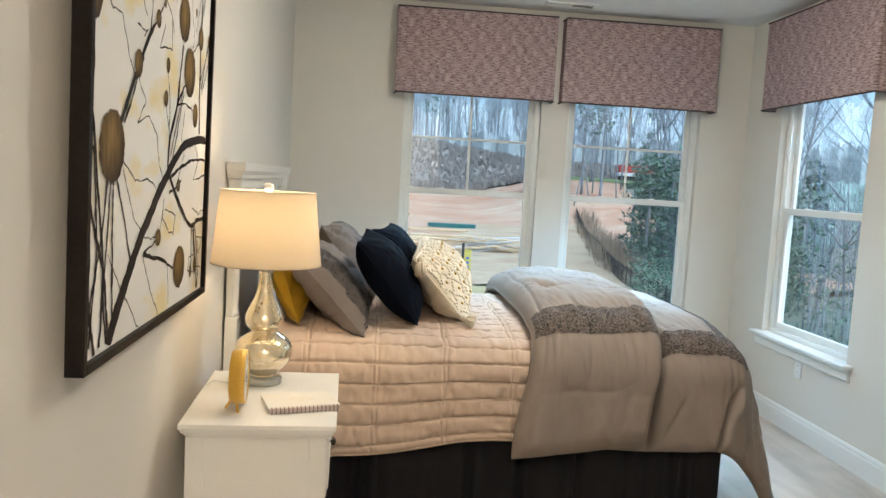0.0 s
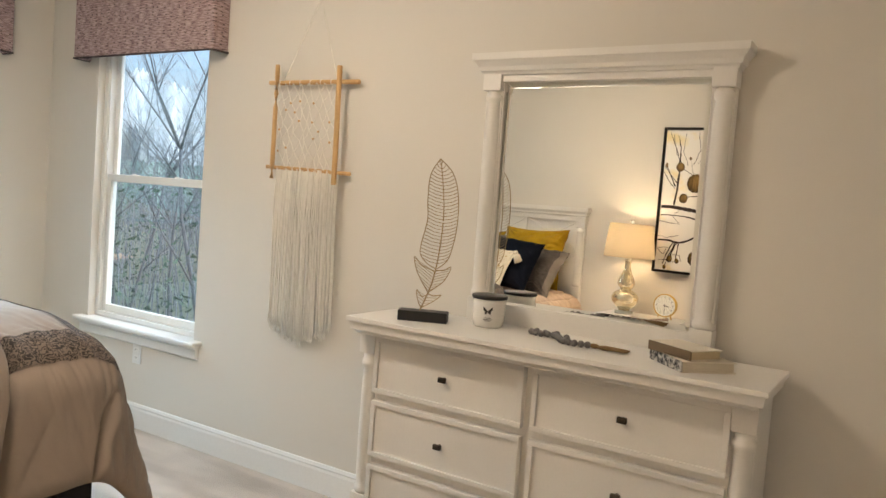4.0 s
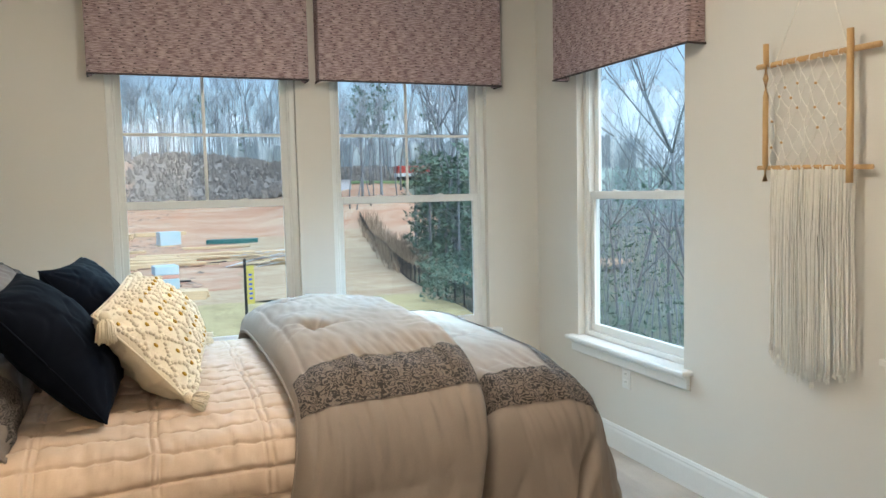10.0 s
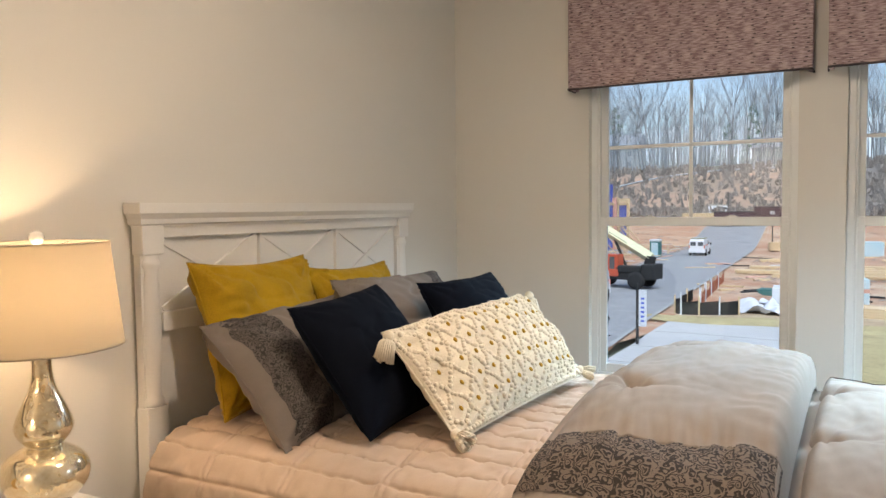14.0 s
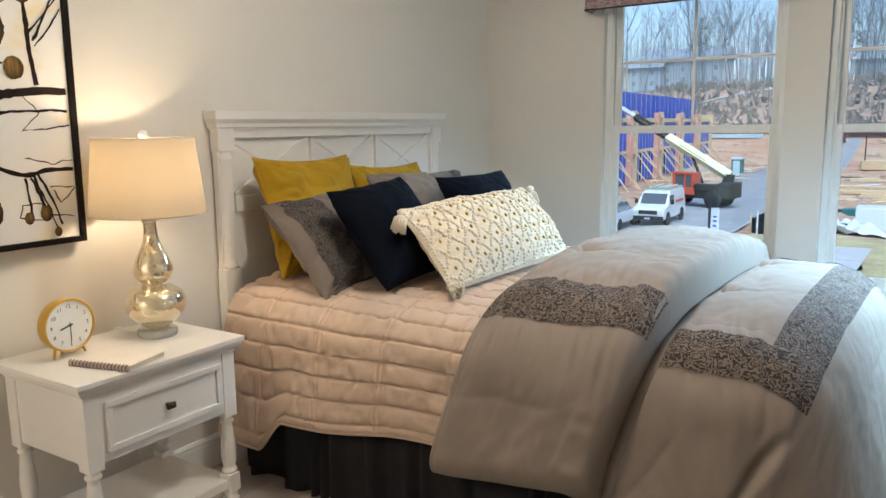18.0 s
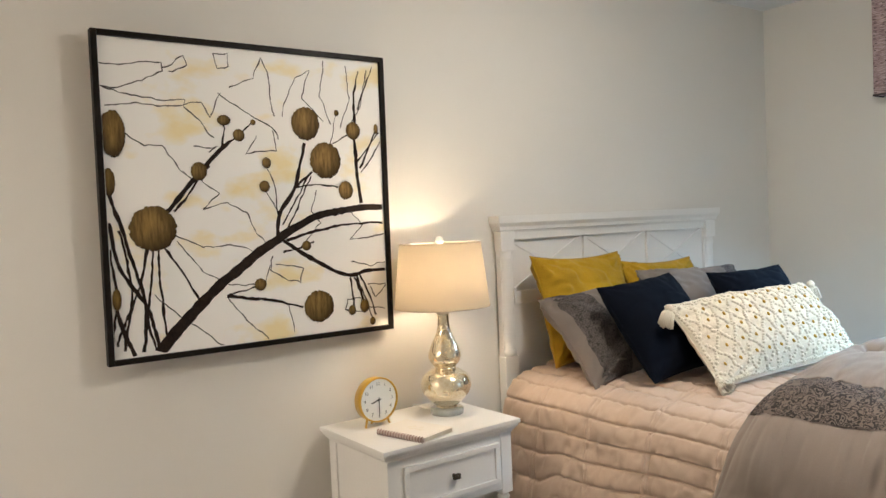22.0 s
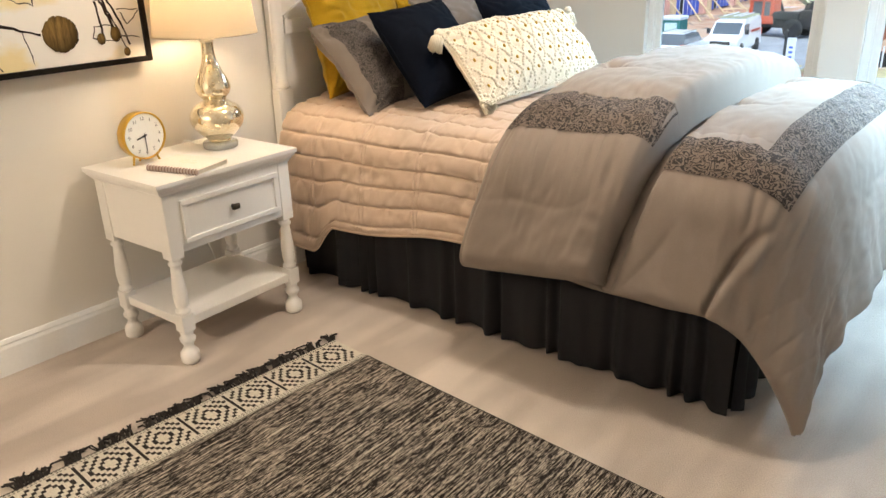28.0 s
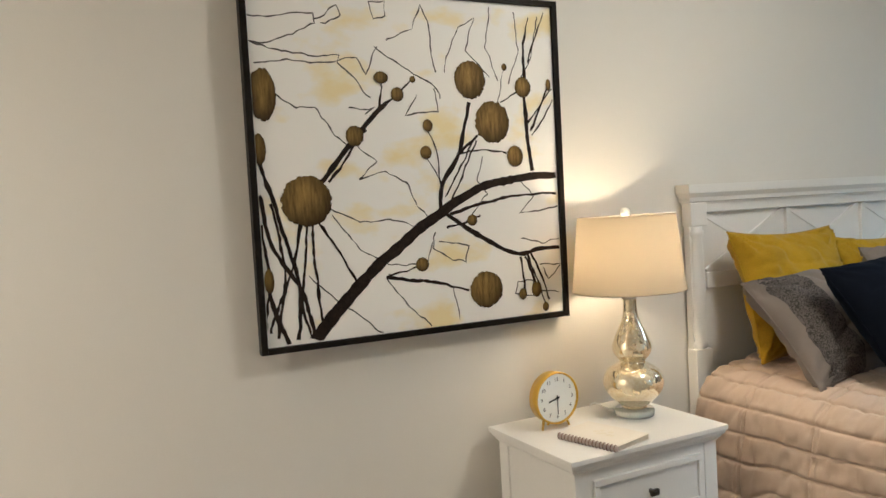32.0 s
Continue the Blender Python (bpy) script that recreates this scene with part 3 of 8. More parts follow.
valance((0.716, Y - 0.116, 2.097), (1.850, Y - 0.001, 2.685), "y")
valance((1.910, Y - 0.116, 2.097), (3.046, Y - 0.001, 2.685), "y")
valance((W - 0.102, 2.806, 2.097), (W - 0.001, 4.006, 2.685), "x")

# ---- ceiling vent, outlets ----
vent = thing("ceiling_vent", "white stamped metal register in the ceiling", "vent", kind="structure")
vx0, vx1, vy0, vy1 = 1.72, 2.08, 4.10, 4.24
bm = cube((vx0, vy0, H - 0.010), (vx1, vy0 + 0.022, H), 0.002)
cube((vx0, vy1 - 0.022, H - 0.010), (vx1, vy1, H), 0.002, bm)
cube((vx0, vy0 + 0.022, H - 0.010), (vx0 + 0.022, vy1 - 0.022, H), 0.002, bm)
cube((vx1 - 0.022, vy0 + 0.022, H - 0.010), (vx1, vy1 - 0.022, H), 0.002, bm)
cube(((vx0 + vx1) / 2 - 0.008, vy0 + 0.022, H - 0.010), ((vx0 + vx1) / 2 + 0.008, vy1 - 0.022, H), 0.001, bm)
part("frame", bm, TRIM, vent)
# flat plate: the duct's shade is put into its colour
part("backing", cube((vx0 + 0.02, vy0 + 0.02, H - 0.002), (vx1 - 0.02, vy1 - 0.02, H - 0.0005)), DARKGAP, vent, "dark plate in place of the shaded duct")
for k in range(24):
    x = vx0 + 0.03 + k * (vx1 - vx0 - 0.06) / 23
    tilt = 35 if k < 12 else -35
    b2 = cube((-0.005, -0.046, -0.0008), (0.005, 0.046, 0.0008))
    part("slat", moved(b2, pose(x, (vy0 + vy1) / 2, H - 0.006, 0, tilt, 0)), TRIM, vent)


def outlet(m):
    o = thing("wall_outlet", "white duplex power outlet on the wall", "outlet", kind="structure")
    part("cover_plate", moved(cube((-0.036, -0.006, -0.058), (0.036, 0, 0.058), 0.003), m), TRIM, o)
    for z in (-0.022, 0.022):
        r = part("receptacle", moved(cube((-0.017, -0.008, z - 0.014), (0.017, -0.0055, z + 0.014), 0.002), m), VINYL, o)
        # solid blocks, coloured dark for the shade inside the socket holes
        for x in (-0.006, 0.006):
            part("slot", moved(cube((x - 0.001, -0.0085, z - 0.004), (x + 0.001, -0.0078, z + 0.006)), m), DARKGAP, r)


outlet(pose(W, 3.42, 0.425, 0, 0, -90))
outlet(pose(0, 0.62, 0.35, 0, 0, 90))

# ---- closet door, ajar ----
door = thing("door_1", "white two-panel interior door standing ajar", "door", kind="structure")
for x0, x1 in ((DX0 - 0.09, DX0), (DX1, DX1 + 0.09)):
    b2 = cube((x0, DY, 0), (x1, DY + 0.016, DH + 0.09), 0.004)
    cube((x0 + (0.0 if x0 < DX0 else 0.06), DY + 0.016, 0), (x0 + (0.03 if x0 < DX0 else 0.09), DY + 0.022, DH + 0.09), 0.002, b2)
    part("casing", b2, TRIM, door)
part("casing", cube((DX0, DY, DH), (DX1, DY + 0.016, DH + 0.09), 0.004), TRIM, door)
bm = cube((DX0, DY - 0.12, 0), (DX0 + 0.018, DY, DH))
cube((DX1 - 0.018, DY - 0.12, 0), (DX1, DY, DH), bm=bm)
cube((DX0 + 0.018, DY - 0.12, DH - 0.018), (DX1 - 0.018, DY, DH), bm=bm)
part("jamb", bm, TRIM, door)
DOORM = pose(DX1 - 0.02, DY - 0.004, 0, 0, 0, -4.5)
DW = 0.765
slab = bmesh.new()
st, t0 = 0.115, 0.035
for lo, hi in (((-DW, -t0, 0.012), (-DW + st, 0, 2.03)), ((-st, -t0, 0.012), (0, 0, 2.03)), ((-DW + st, -t0, 0.012), (-st, 0, 0.22)), ((-DW + st, -t0, 0.86), (-st, 0, 1.02)), ((-DW + st, -t0, 1.91), (-st, 0, 2.03))):
    cube(lo, hi, bm=slab)
leaf = part("door_leaf", moved(slab, DOORM), TRIM, door)
for z0, z1 in ((0.22, 0.86), (1.02, 1.91)):
    p = bmesh.new()
    cube((-DW + st, -0.026, z0), (-st, -0.012, z1), bm=p)
    part("panel", moved(p, DOORM), TRIM, leaf)
    q = bmesh.new()
    x0, x1, d = -DW + st, -st, 0.035
    for a, b in (((x0, z0), (x1, z0)), ((x1, z0), (x1, z1)), ((x1, z1), (x0, z1)), ((x0, z1), (x0, z0))):
        ins = lambda p0: (p0[0] + (d if p0[0] == x0 else -d), p0[1] + (d if p0[1] == z0 else -d))
        ai, bi = ins(a), ins(b)
        vs = [q.verts.new((a[0], -0.001, a[1])), q.verts.new((b[0], -0.001, b[1])), q.verts.new((bi[0], -0.0115, bi[1])), q.verts.new((ai[0], -0.0115, ai[1]))]
        q.faces.new(vs)
    part("sticking", moved(q, DOORM), TRIM, leaf, "bevelled panel moulding")
knob_prof = [(0.002, 0), (0.031, 0), (0.033, 0.004), (0.031, 0.009), (0.012, 0.011), (0.010, 0.030), (0.013, 0.036), (0.026, 0.044), (0.030, 0.056), (0.027, 0.068), (0.016, 0.075), (0.002, 0.077)]
KX, KZ = -DW + 0.062, 0.89
k1 = part("door_knob", moved(moved(lathe(knob_prof, 32), pose(KX, 0, KZ, -90)), DOORM), NICKEL, leaf, "brushed nickel door knob", True)
b2 = cube((-DW - 0.0015, -t0 + 0.006, KZ - 0.028), (-DW + 0.001, -0.006, KZ + 0.028), 0.0005)
part("latch_plate", moved(b2, DOORM), NICKEL, leaf, "nickel latch plate")
part("latch_bolt", moved(cube((-DW - 0.011, -0.024, KZ - 0.009), (-DW, -0.011, KZ + 0.009), 0.003), DOORM), NICKEL, leaf)
for z in (0.25, 1.135, 1.84):
    h = moved(tube([(0, 0, -0.046), (0, 0, 0.046)], 0.007, 10), pose(DX1 - 0.014, DY + 0.006, z))
    cube((DX1 - 0.045, DY - 0.003, z - 0.045), (DX1 - 0.016, DY + 0.001, z + 0.045), bm=h)
    part("hinge", h, NICKEL, door, "nickel butt hinge")

# bodies for the two unseen ceiling lights
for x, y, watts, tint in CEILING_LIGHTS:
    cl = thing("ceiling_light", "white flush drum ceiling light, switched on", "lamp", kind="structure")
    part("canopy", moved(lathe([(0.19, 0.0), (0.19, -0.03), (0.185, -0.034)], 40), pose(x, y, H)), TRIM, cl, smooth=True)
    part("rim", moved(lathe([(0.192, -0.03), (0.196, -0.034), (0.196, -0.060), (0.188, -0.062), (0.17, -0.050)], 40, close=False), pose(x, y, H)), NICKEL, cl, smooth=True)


# ---- painting ----
CANVAS, _t, _b = node_mat("painted_canvas")
_c = _t.nodes.new("ShaderNodeTexCoord")
_n1 = _t.nodes.new("ShaderNodeTexNoise")
_n1.inputs["Scale"].default_value, _n1.inputs["Detail"].default_value = 4.2, 5
_m = _t.nodes.new("ShaderNodeMapping")
_m.inputs["Scale"].default_value = (1, 0.8, 1.5)
_t.links.new(_c.outputs["Object"], _m.inputs["Vector"])
_t.links.new(_m.outputs[0], _n1.inputs["Vector"])
_r = _t.nodes.new("ShaderNodeMapRange")
_r.inputs["From Min"].default_value, _r.inputs["From Max"].default_value = 0.54, 0.66
_t.links.new(_n1.outputs["Fac"], _r.inputs["Value"])
_x = _t.nodes.new("ShaderNodeMix")
_x.data_type = "RGBA"
_x.inputs["A"].default_value, _x.inputs["B"].default_value = (0.86, 0.83, 0.78, 1), (0.84, 0.71, 0.40, 1)
_t.links.new(_r.outputs[0], _x.inputs["Factor"])
_t.links.new(_x.outputs["Result"], _b.inputs["Base Color"])
_b.inputs["Roughness"].default_value = 0.55
_n2 = _t.nodes.new("ShaderNodeTexNoise")
_n2.inputs["Scale"].default_value = 700
_bp = _t.nodes.new("ShaderNodeBump")
_bp.inputs["Strength"].default_value, _bp.inputs["Distance"].default_value = 0.3, 0.0006
_t.links.new(_n2.outputs["Fac"], _bp.inputs["Height"])
_t.links.new(_bp.outputs[0], _b.inputs["Normal"])
POD = streaks("painted_seed_pod", (0.105, 0.062, 0.018), (0.34, 0.215, 0.065), (9, 90, 14), (0.32, 0.72), 0.6, bump=0.3, depth=0.0008)
# the pods are painted dark at the rim and foot, ochre in the middle
_t = POD.node_tree
_b = _t.nodes["Principled BSDF"]
_g, _d = _t.nodes.new("ShaderNodeTexCoord"), _t.nodes.new("ShaderNodeVectorMath")
_d.operation = "DISTANCE"
_d.inputs[1].default_value = (0.5, 0.42, 0.62)
_t.links.new(_g.outputs["Generated"], _d.inputs[0])
_r = _t.nodes.new("ShaderNodeMapRange")
_r.inputs["From Min"].default_value, _r.inputs["From Max"].default_value = 0.18, 0.66
_t.links.new(_d.outputs["Value"], _r.inputs["Value"])
_x = _t.nodes.new("ShaderNodeMix")
_x.data_type = "RGBA"
_t.links.new(_r.outputs[0], _x.inputs["Factor"])
_t.links.new(_b.inputs["Base Color"].links[0].from_socket, _x.inputs["A"])
_x.inputs["B"].default_value = (0.022, 0.013, 0.006, 1)
_t.links.new(_x.outputs["Result"], _b.inputs["Base Color"])
BARK = surf("painted_branch", (0.010, 0.006, 0.005), 0.6, (0.028, 0.017, 0.012), 30, 200, 0.2, spec=0.15)
SKETCH = surf("sketched_line", (0.055, 0.045, 0.038), 0.7)
STROKES = []
STROKES.append([(0.135, -0.001, 0.0349), (0.282, 0.150, 0.0322), (0.420, 0.259, 0.0295), (0.549, 0.341, 0.0295), (0.684, 0.415, 0.0242), (0.870, 0.449, 0.0215), (0.997, 0.453, 0.0188)])
STROKES.append([(0.564, 0.354, 0.0134), (0.575, 0.444, 0.0107), (0.637, 0.534, 0.0107), (0.681, 0.690, 0.0067)])
STROKES.append([(0.637, 0.534, 0.0081), (0.706, 0.586, 0.0054)])
STROKES.append([(0.630, 0.531, 0.0054), (0.719, 0.539, 0.0040), (0.811, 0.529, 0.0040)])
STROKES.append([(0.906, 0.469, 0.0107), (0.890, 0.612, 0.0121), (0.891, 0.775, 0.0094), (0.892, 0.869, 0.0067), (0.915, 0.965, 0.0027)])
STROKES.append([(0.578, 0.347, 0.0121), (0.708, 0.261, 0.0107), (0.837, 0.199, 0.0121), (0.917, 0.214, 0.0094), (1.000, 0.211, 0.0081)])
STROKES.append([(0.593, 0.342, 0.0081), (0.774, 0.385, 0.0067), (0.995, 0.391, 0.0054)])
STROKES.append([(0.368, 0.164, 0.0081), (0.526, 0.136, 0.0067), (0.648, 0.099, 0.0054)])
STROKES.append([(0.375, 0.171, 0.0040), (0.458, 0.186, 0.0040), (0.489, 0.194, 0.0027)])
STROKES.append([(0.115, 0.338, 0.0081), (0.085, 0.220, 0.0067), (0.044, 0.128, 0.0067), (0.010, 0.037, 0.0054)])
STROKES.append([(0.133, 0.337, 0.0054), (0.110, 0.122, 0.0054), (0.129, 0.011, 0.0054)])
STROKES.append([(0.164, 0.347, 0.0067), (0.234, 0.234, 0.0054), (0.275, 0.150, 0.0054)])
STROKES.append([(0.007, 0.518, 0.0094), (0.055, 0.341, 0.0081), (0.100, 0.159, 0.0094), (0.087, 0.010, 0.0081)])
STROKES.append([(0.000, 0.425, 0.0081), (0.028, 0.283, 0.0081), (0.105, 0.147, 0.0081), (0.136, 0.011, 0.0067)])
STROKES.append([(0.182, 0.455, 0.0107), (0.288, 0.575, 0.0107), (0.371, 0.661, 0.0094), (0.419, 0.699, 0.0054), (0.483, 0.757, 0.0027)])
STROKES.append([(0.371, 0.661, 0.0054), (0.384, 0.742, 0.0040)])
STROKES.append([(0.532, 0.599, 0.0027), (0.558, 0.535, 0.0027), (0.567, 0.418, 0.0040)])
STROKES.append([(0.522, 0.522, 0.0027), (0.562, 0.457, 0.0027), (0.571, 0.418, 0.0040)])
STROKES.append([(0.860, 0.190, 0.0067), (0.904, 0.090, 0.0040)])
STROKES.append([(0.844, 0.191, 0.0054), (0.859, 0.073, 0.0040)])
STROKES.append([(0.873, 0.189, 0.0054), (0.938, 0.029, 0.0027)])
STROKES.append([(0.893, 0.623, 0.0054), (0.995, 0.737, 0.0027)])
STROKES.append([(0.794, 0.690, 0.0040), (0.866, 0.731, 0.0027)])
STROKES.append([(0.783, 0.685, 0.0027), (0.813, 0.793, 0.0013)])
STROKES.append([(0.581, 0.398, 0.0040), (0.706, 0.586, 0.0040)])
STROKES.append([(0.003, 0.343, 0.0054), (0.011, 0.179, 0.0067), (-0.008, 0.027, 0.0081)])
PODS = []
PODS.append((0.136, 0.403, 0.0745, 0.0722))
PODS.append((0.688, 0.759, 0.0552, 0.0595))
PODS.append((0.762, 0.628, 0.0621, 0.0658))
PODS.append((0.711, 0.096, 0.0593, 0.0582))
PODS.append((0.028, 0.703, 0.0386, 0.0734))
PODS.append((0.882, 0.740, 0.0303, 0.0329))
PODS.append((0.841, 0.518, 0.0303, 0.0342))
PODS.append((0.293, 0.587, 0.0276, 0.0304))
PODS.append((0.386, 0.759, 0.0234, 0.0177))
PODS.append((0.436, 0.710, 0.0207, 0.0215))
PODS.append((0.489, 0.756, 0.0097, 0.0101))
PODS.append((0.521, 0.535, 0.0193, 0.0203))
PODS.append((0.532, 0.617, 0.0166, 0.0190))
PODS.append((0.815, 0.803, 0.0097, 0.0114))
PODS.append((0.671, 0.320, 0.0179, 0.0177))
PODS.append((0.489, 0.194, 0.0221, 0.0215))
PODS.append((0.847, 0.068, 0.0152, 0.0190))
PODS.append((0.901, 0.079, 0.0193, 0.0253))
PODS.append((0.009, 0.553, 0.0193, 0.0430))
PODS.append((0.982, 0.750, 0.0097, 0.0190))
PODS.append((0.934, 0.018, 0.0124, 0.0152))
PODS.append((0.014, 0.184, 0.0138, 0.0354))
OUTLINES = []
OUTLINES.append([(0.00, 0.92), (0.08, 0.92), (0.19, 0.94), (0.19, 0.91), (0.13, 0.87), (0.06, 0.85), (0.00, 0.85)])
OUTLINES.append([(0.19, 0.92), (0.26, 0.97), (0.27, 0.94), (0.21, 0.91)])
OUTLINES.append([(0.36, 0.98), (0.41, 0.98), (0.41, 0.94), (0.37, 0.93), (0.36, 0.98)])
OUTLINES.append([(0.38, 0.85), (0.34, 0.76), (0.31, 0.81), (0.17, 0.80), (0.01, 0.79)])
OUTLINES.append([(0.00, 0.85), (0.09, 0.82), (0.26, 0.82), (0.25, 0.80), (0.35, 0.70)])
OUTLINES.append([(0.37, 0.85), (0.47, 0.79), (0.55, 0.75), (0.58, 0.70)])
OUTLINES.append([(0.41, 0.87), (0.49, 0.91), (0.53, 0.98), (0.55, 0.93), (0.57, 0.78)])
OUTLINES.append([(0.60, 0.78), (0.65, 0.92), (0.71, 0.95), (0.68, 0.85), (0.76, 0.77)])
OUTLINES.append([(0.77, 0.99), (0.75, 0.86), (0.79, 0.76)])
OUTLINES.append([(0.86, 0.98), (0.87, 0.85), (0.83, 0.75)])
OUTLINES.append([(0.95, 0.97), (0.92, 0.84), (0.86, 0.75)])
OUTLINES.append([(0.06, 0.71), (0.12, 0.67), (0.18, 0.67), (0.23, 0.59), (0.27, 0.56)])
OUTLINES.append([(0.28, 0.67), (0.34, 0.66), (0.36, 0.67), (0.33, 0.65)])
OUTLINES.append([(0.50, 0.71), (0.46, 0.65), (0.57, 0.66), (0.56, 0.73)])
OUTLINES.append([(0.30, 0.46), (0.36, 0.51), (0.30, 0.56)])
OUTLINES.append([(0.30, 0.46), (0.38, 0.48), (0.45, 0.45), (0.48, 0.37), (0.53, 0.33)])
OUTLINES.append([(0.20, 0.38), (0.29, 0.34), (0.42, 0.33), (0.48, 0.31)])
OUTLINES.append([(0.21, 0.36), (0.29, 0.25), (0.39, 0.20), (0.51, 0.20), (0.53, 0.26)])
OUTLINES.append([(0.54, 0.29), (0.53, 0.24), (0.59, 0.20), (0.64, 0.19), (0.65, 0.24), (0.55, 0.26)])
OUTLINES.append([(0.13, 0.19), (0.16, 0.16), (0.22, 0.10), (0.35, 0.00)])
OUTLINES.append([(0.37, 0.16), (0.44, 0.07), (0.51, 0.00)])
OUTLINES.append([(0.58, 0.12), (0.61, 0.05), (0.61, 0.01)])
OUTLINES.append([(0.72, 0.52), (0.70, 0.44), (0.73, 0.40), (0.64, 0.31)])
OUTLINES.append([(0.85, 0.44), (0.90, 0.39), (0.85, 0.33), (1.00, 0.35)])
OUTLINES.append([(0.83, 0.11), (0.89, 0.11), (0.89, 0.06), (0.82, 0.07), (0.83, 0.11)])
OUTLINES.append([(0.92, 0.16), (1.00, 0.16), (0.95, 0.11), (0.93, 0.15)])
OUTLINES.append([(0.85, 0.25), (0.93, 0.23), (1.00, 0.24)])
OUTLINES.append([(0.90, 0.08), (0.99, 0.06)])
picture = thing("framed_painting", "square branch-and-seed-pod painting in a thin black frame", "painting", at=(0, 1.02, 1.05))
PY0, PY1, PZ0, PZ1 = 0.440, 1.566, 1.064, 2.200
picture.matrix_basis = pose(0.016, 1.568, 1.062, 0, 0.6, 0.8) @ pose(0, -1.568, -1.062)
fw = 0.020
for lo, hi in (((0.002, PY0, PZ0), (0.040, PY0 + fw, PZ1)), ((0.002, PY1 - fw, PZ0), (0.040, PY1, PZ1)), ((0.002, PY0 + fw, PZ0), (0.040, PY1 - fw, PZ0 + fw)), ((0.002, PY0 + fw, PZ1 - fw), (0.040, PY1 - fw, PZ1))):
    part("frame_rail", cube(lo, hi, 0.002), BLACKWOOD, picture, "black wooden frame")
cy0, cy1, cz0, cz1 = PY0 + fw, PY1 - fw, PZ0 + fw, PZ1 - fw
canvas = part("canvas", cube((0.004, cy0, cz0), (0.026, cy1, cz1)), CANVAS, picture, "cream canvas with yellow washes")


def on_canvas(u, v, d):
    return Vector((0.026 + d, cy0 + 0.004 + u * (cy1 - cy0 - 0.008), cz0 + 0.004 + v * (cz1 - cz0 - 0.008)))


def brush(pts, d, rough, wide=None, kink=0.0):
    """A flat painted stroke with an uneven edge and a shaky run, kept inside the canvas."""
    Q = [Vector((p[0], p[1], p[2] * (1.12 if p[2] > 0.012 else 1.35) if wide is None else wide)) for p in pts]
    bent = smoothed([tuple(q) for q in Q], 7) if wide is None else []
    P = []
    for a, b in zip(Q, Q[1:]) if wide is not None else zip(bent, bent[1:]):
        n = max(1, int((b - a).length / 0.011))
        P += [a.lerp(b, i / n) for i in range(n)]
    P.append(Q[-1])
    for i, p in enumerate(P):
        if 0 < i < len(P) - 1:
            p = P[i] = p.copy()
            o = [noise.noise(Vector((p.x * f + d * 9e3, p.y * f, s))) for f, s in ((9, 2), (9, 7), (38, 2), (38, 7))]
            k2 = 0.55 if p.z < 0.012 else 0.15
            p.x += kink * (o[0] + k2 * o[2])
            p.y += kink * (o[1] + k2 * o[3])
    bm = bmesh.new()
    rows = []
    for i, p in enumerate(P):
        q, o = P[min(i + 1, len(P) - 1)], P[max(i - 1, 0)]
        t = Vector((q.x - o.x, q.y - o.y))
        t = t.normalized() if t.length else Vector((1, 0))
        w = p.z / 2 * (1 + min(rough, 0.0075 / p.z) * noise.noise(Vector((p.x * 60, p.y * 60, d * 1e4))))
        rows.append([bm.verts.new(on_canvas(min(1, max(0, p.x + s * t.y * w)), min(1, max(0, p.y - s * t.x * w)), d)) for s in (-1, 1)])
    for a, b in zip(rows, rows[1:]):
        bm.faces.new((a[0], a[1], b[1], b[0]))
    bmesh.ops.recalc_face_normals(bm, faces=bm.faces)
    return bm


STROKES.append([(0.030, 0.40, 0.006), (0.062, 0.21, 0.007), (0.030, 0.02, 0.007)])
STROKES.append([(0.150, 0.335, 0.005), (0.152, 0.16, 0.006), (0.172, 0.03, 0.007)])
STROKES.append([(0.012, 0.15, 0.009), (0.040, 0.06, 0.010), (0.060, 0.0, 0.010)])
STROKES.append([(0.205, 0.455, 0.005), (0.270, 0.535, 0.006), (0.330, 0.605, 0.005)])
STROKES.append([(0.590, 0.375, 0.005), (0.640, 0.455, 0.004), (0.700, 0.570, 0.004)])
STROKES.append([(0.905, 0.600, 0.007), (0.950, 0.680, 0.005), (0.990, 0.760, 0.004)])
STROKES.append([(0.910, 0.585, 0.004), (0.970, 0.660, 0.004), (0.998, 0.700, 0.003)])
STROKES.append([(0.905, 0.820, 0.005), (0.935, 0.900, 0.004), (0.975, 0.985, 0.003)])
STROKES.append([(0.580, 0.300, 0.005), (0.640, 0.310, 0.005), (0.700, 0.335, 0.004)])
STROKES.append([(0.870, 0.200, 0.006), (0.890, 0.130, 0.005), (0.905, 0.080, 0.004)])
STROKES.append([(0.885, 0.200, 0.005), (0.925, 0.120, 0.005), (0.950, 0.040, 0.004)])
for k, o in enumerate(OUTLINES):
    part("sketch_line", brush(o, 0.0006 + k * 0.00001, 0.9, 0.0036, 0.010), SKETCH, canvas)
for k, s in enumerate(STROKES):
    part("branch", brush(s, 0.0012 + k * 0.00003, 0.8, None, 0.007), BARK, canvas)
for k, (u, v, a, b) in enumerate(PODS):
    bm = bmesh.new()
    ring = []
    for i in range(96):
        th = 2 * math.pi * i / 96
        f = 1 + 0.07 * noise.noise(Vector((math.cos(th) * 6, math.sin(th) * 6, k))) + 0.06 * noise.noise(Vector((math.cos(th) * 30, math.sin(th) * 30, k)))
        ring.append(bm.verts.new(on_canvas(min(1, max(0, u + a * f * math.cos(th))), min(1, max(0, v + b * f * math.sin(th))), 0.0024 + k * 0.00002)))
    bm.faces.new(ring)
    part("seed_pod", bm, POD, canvas)


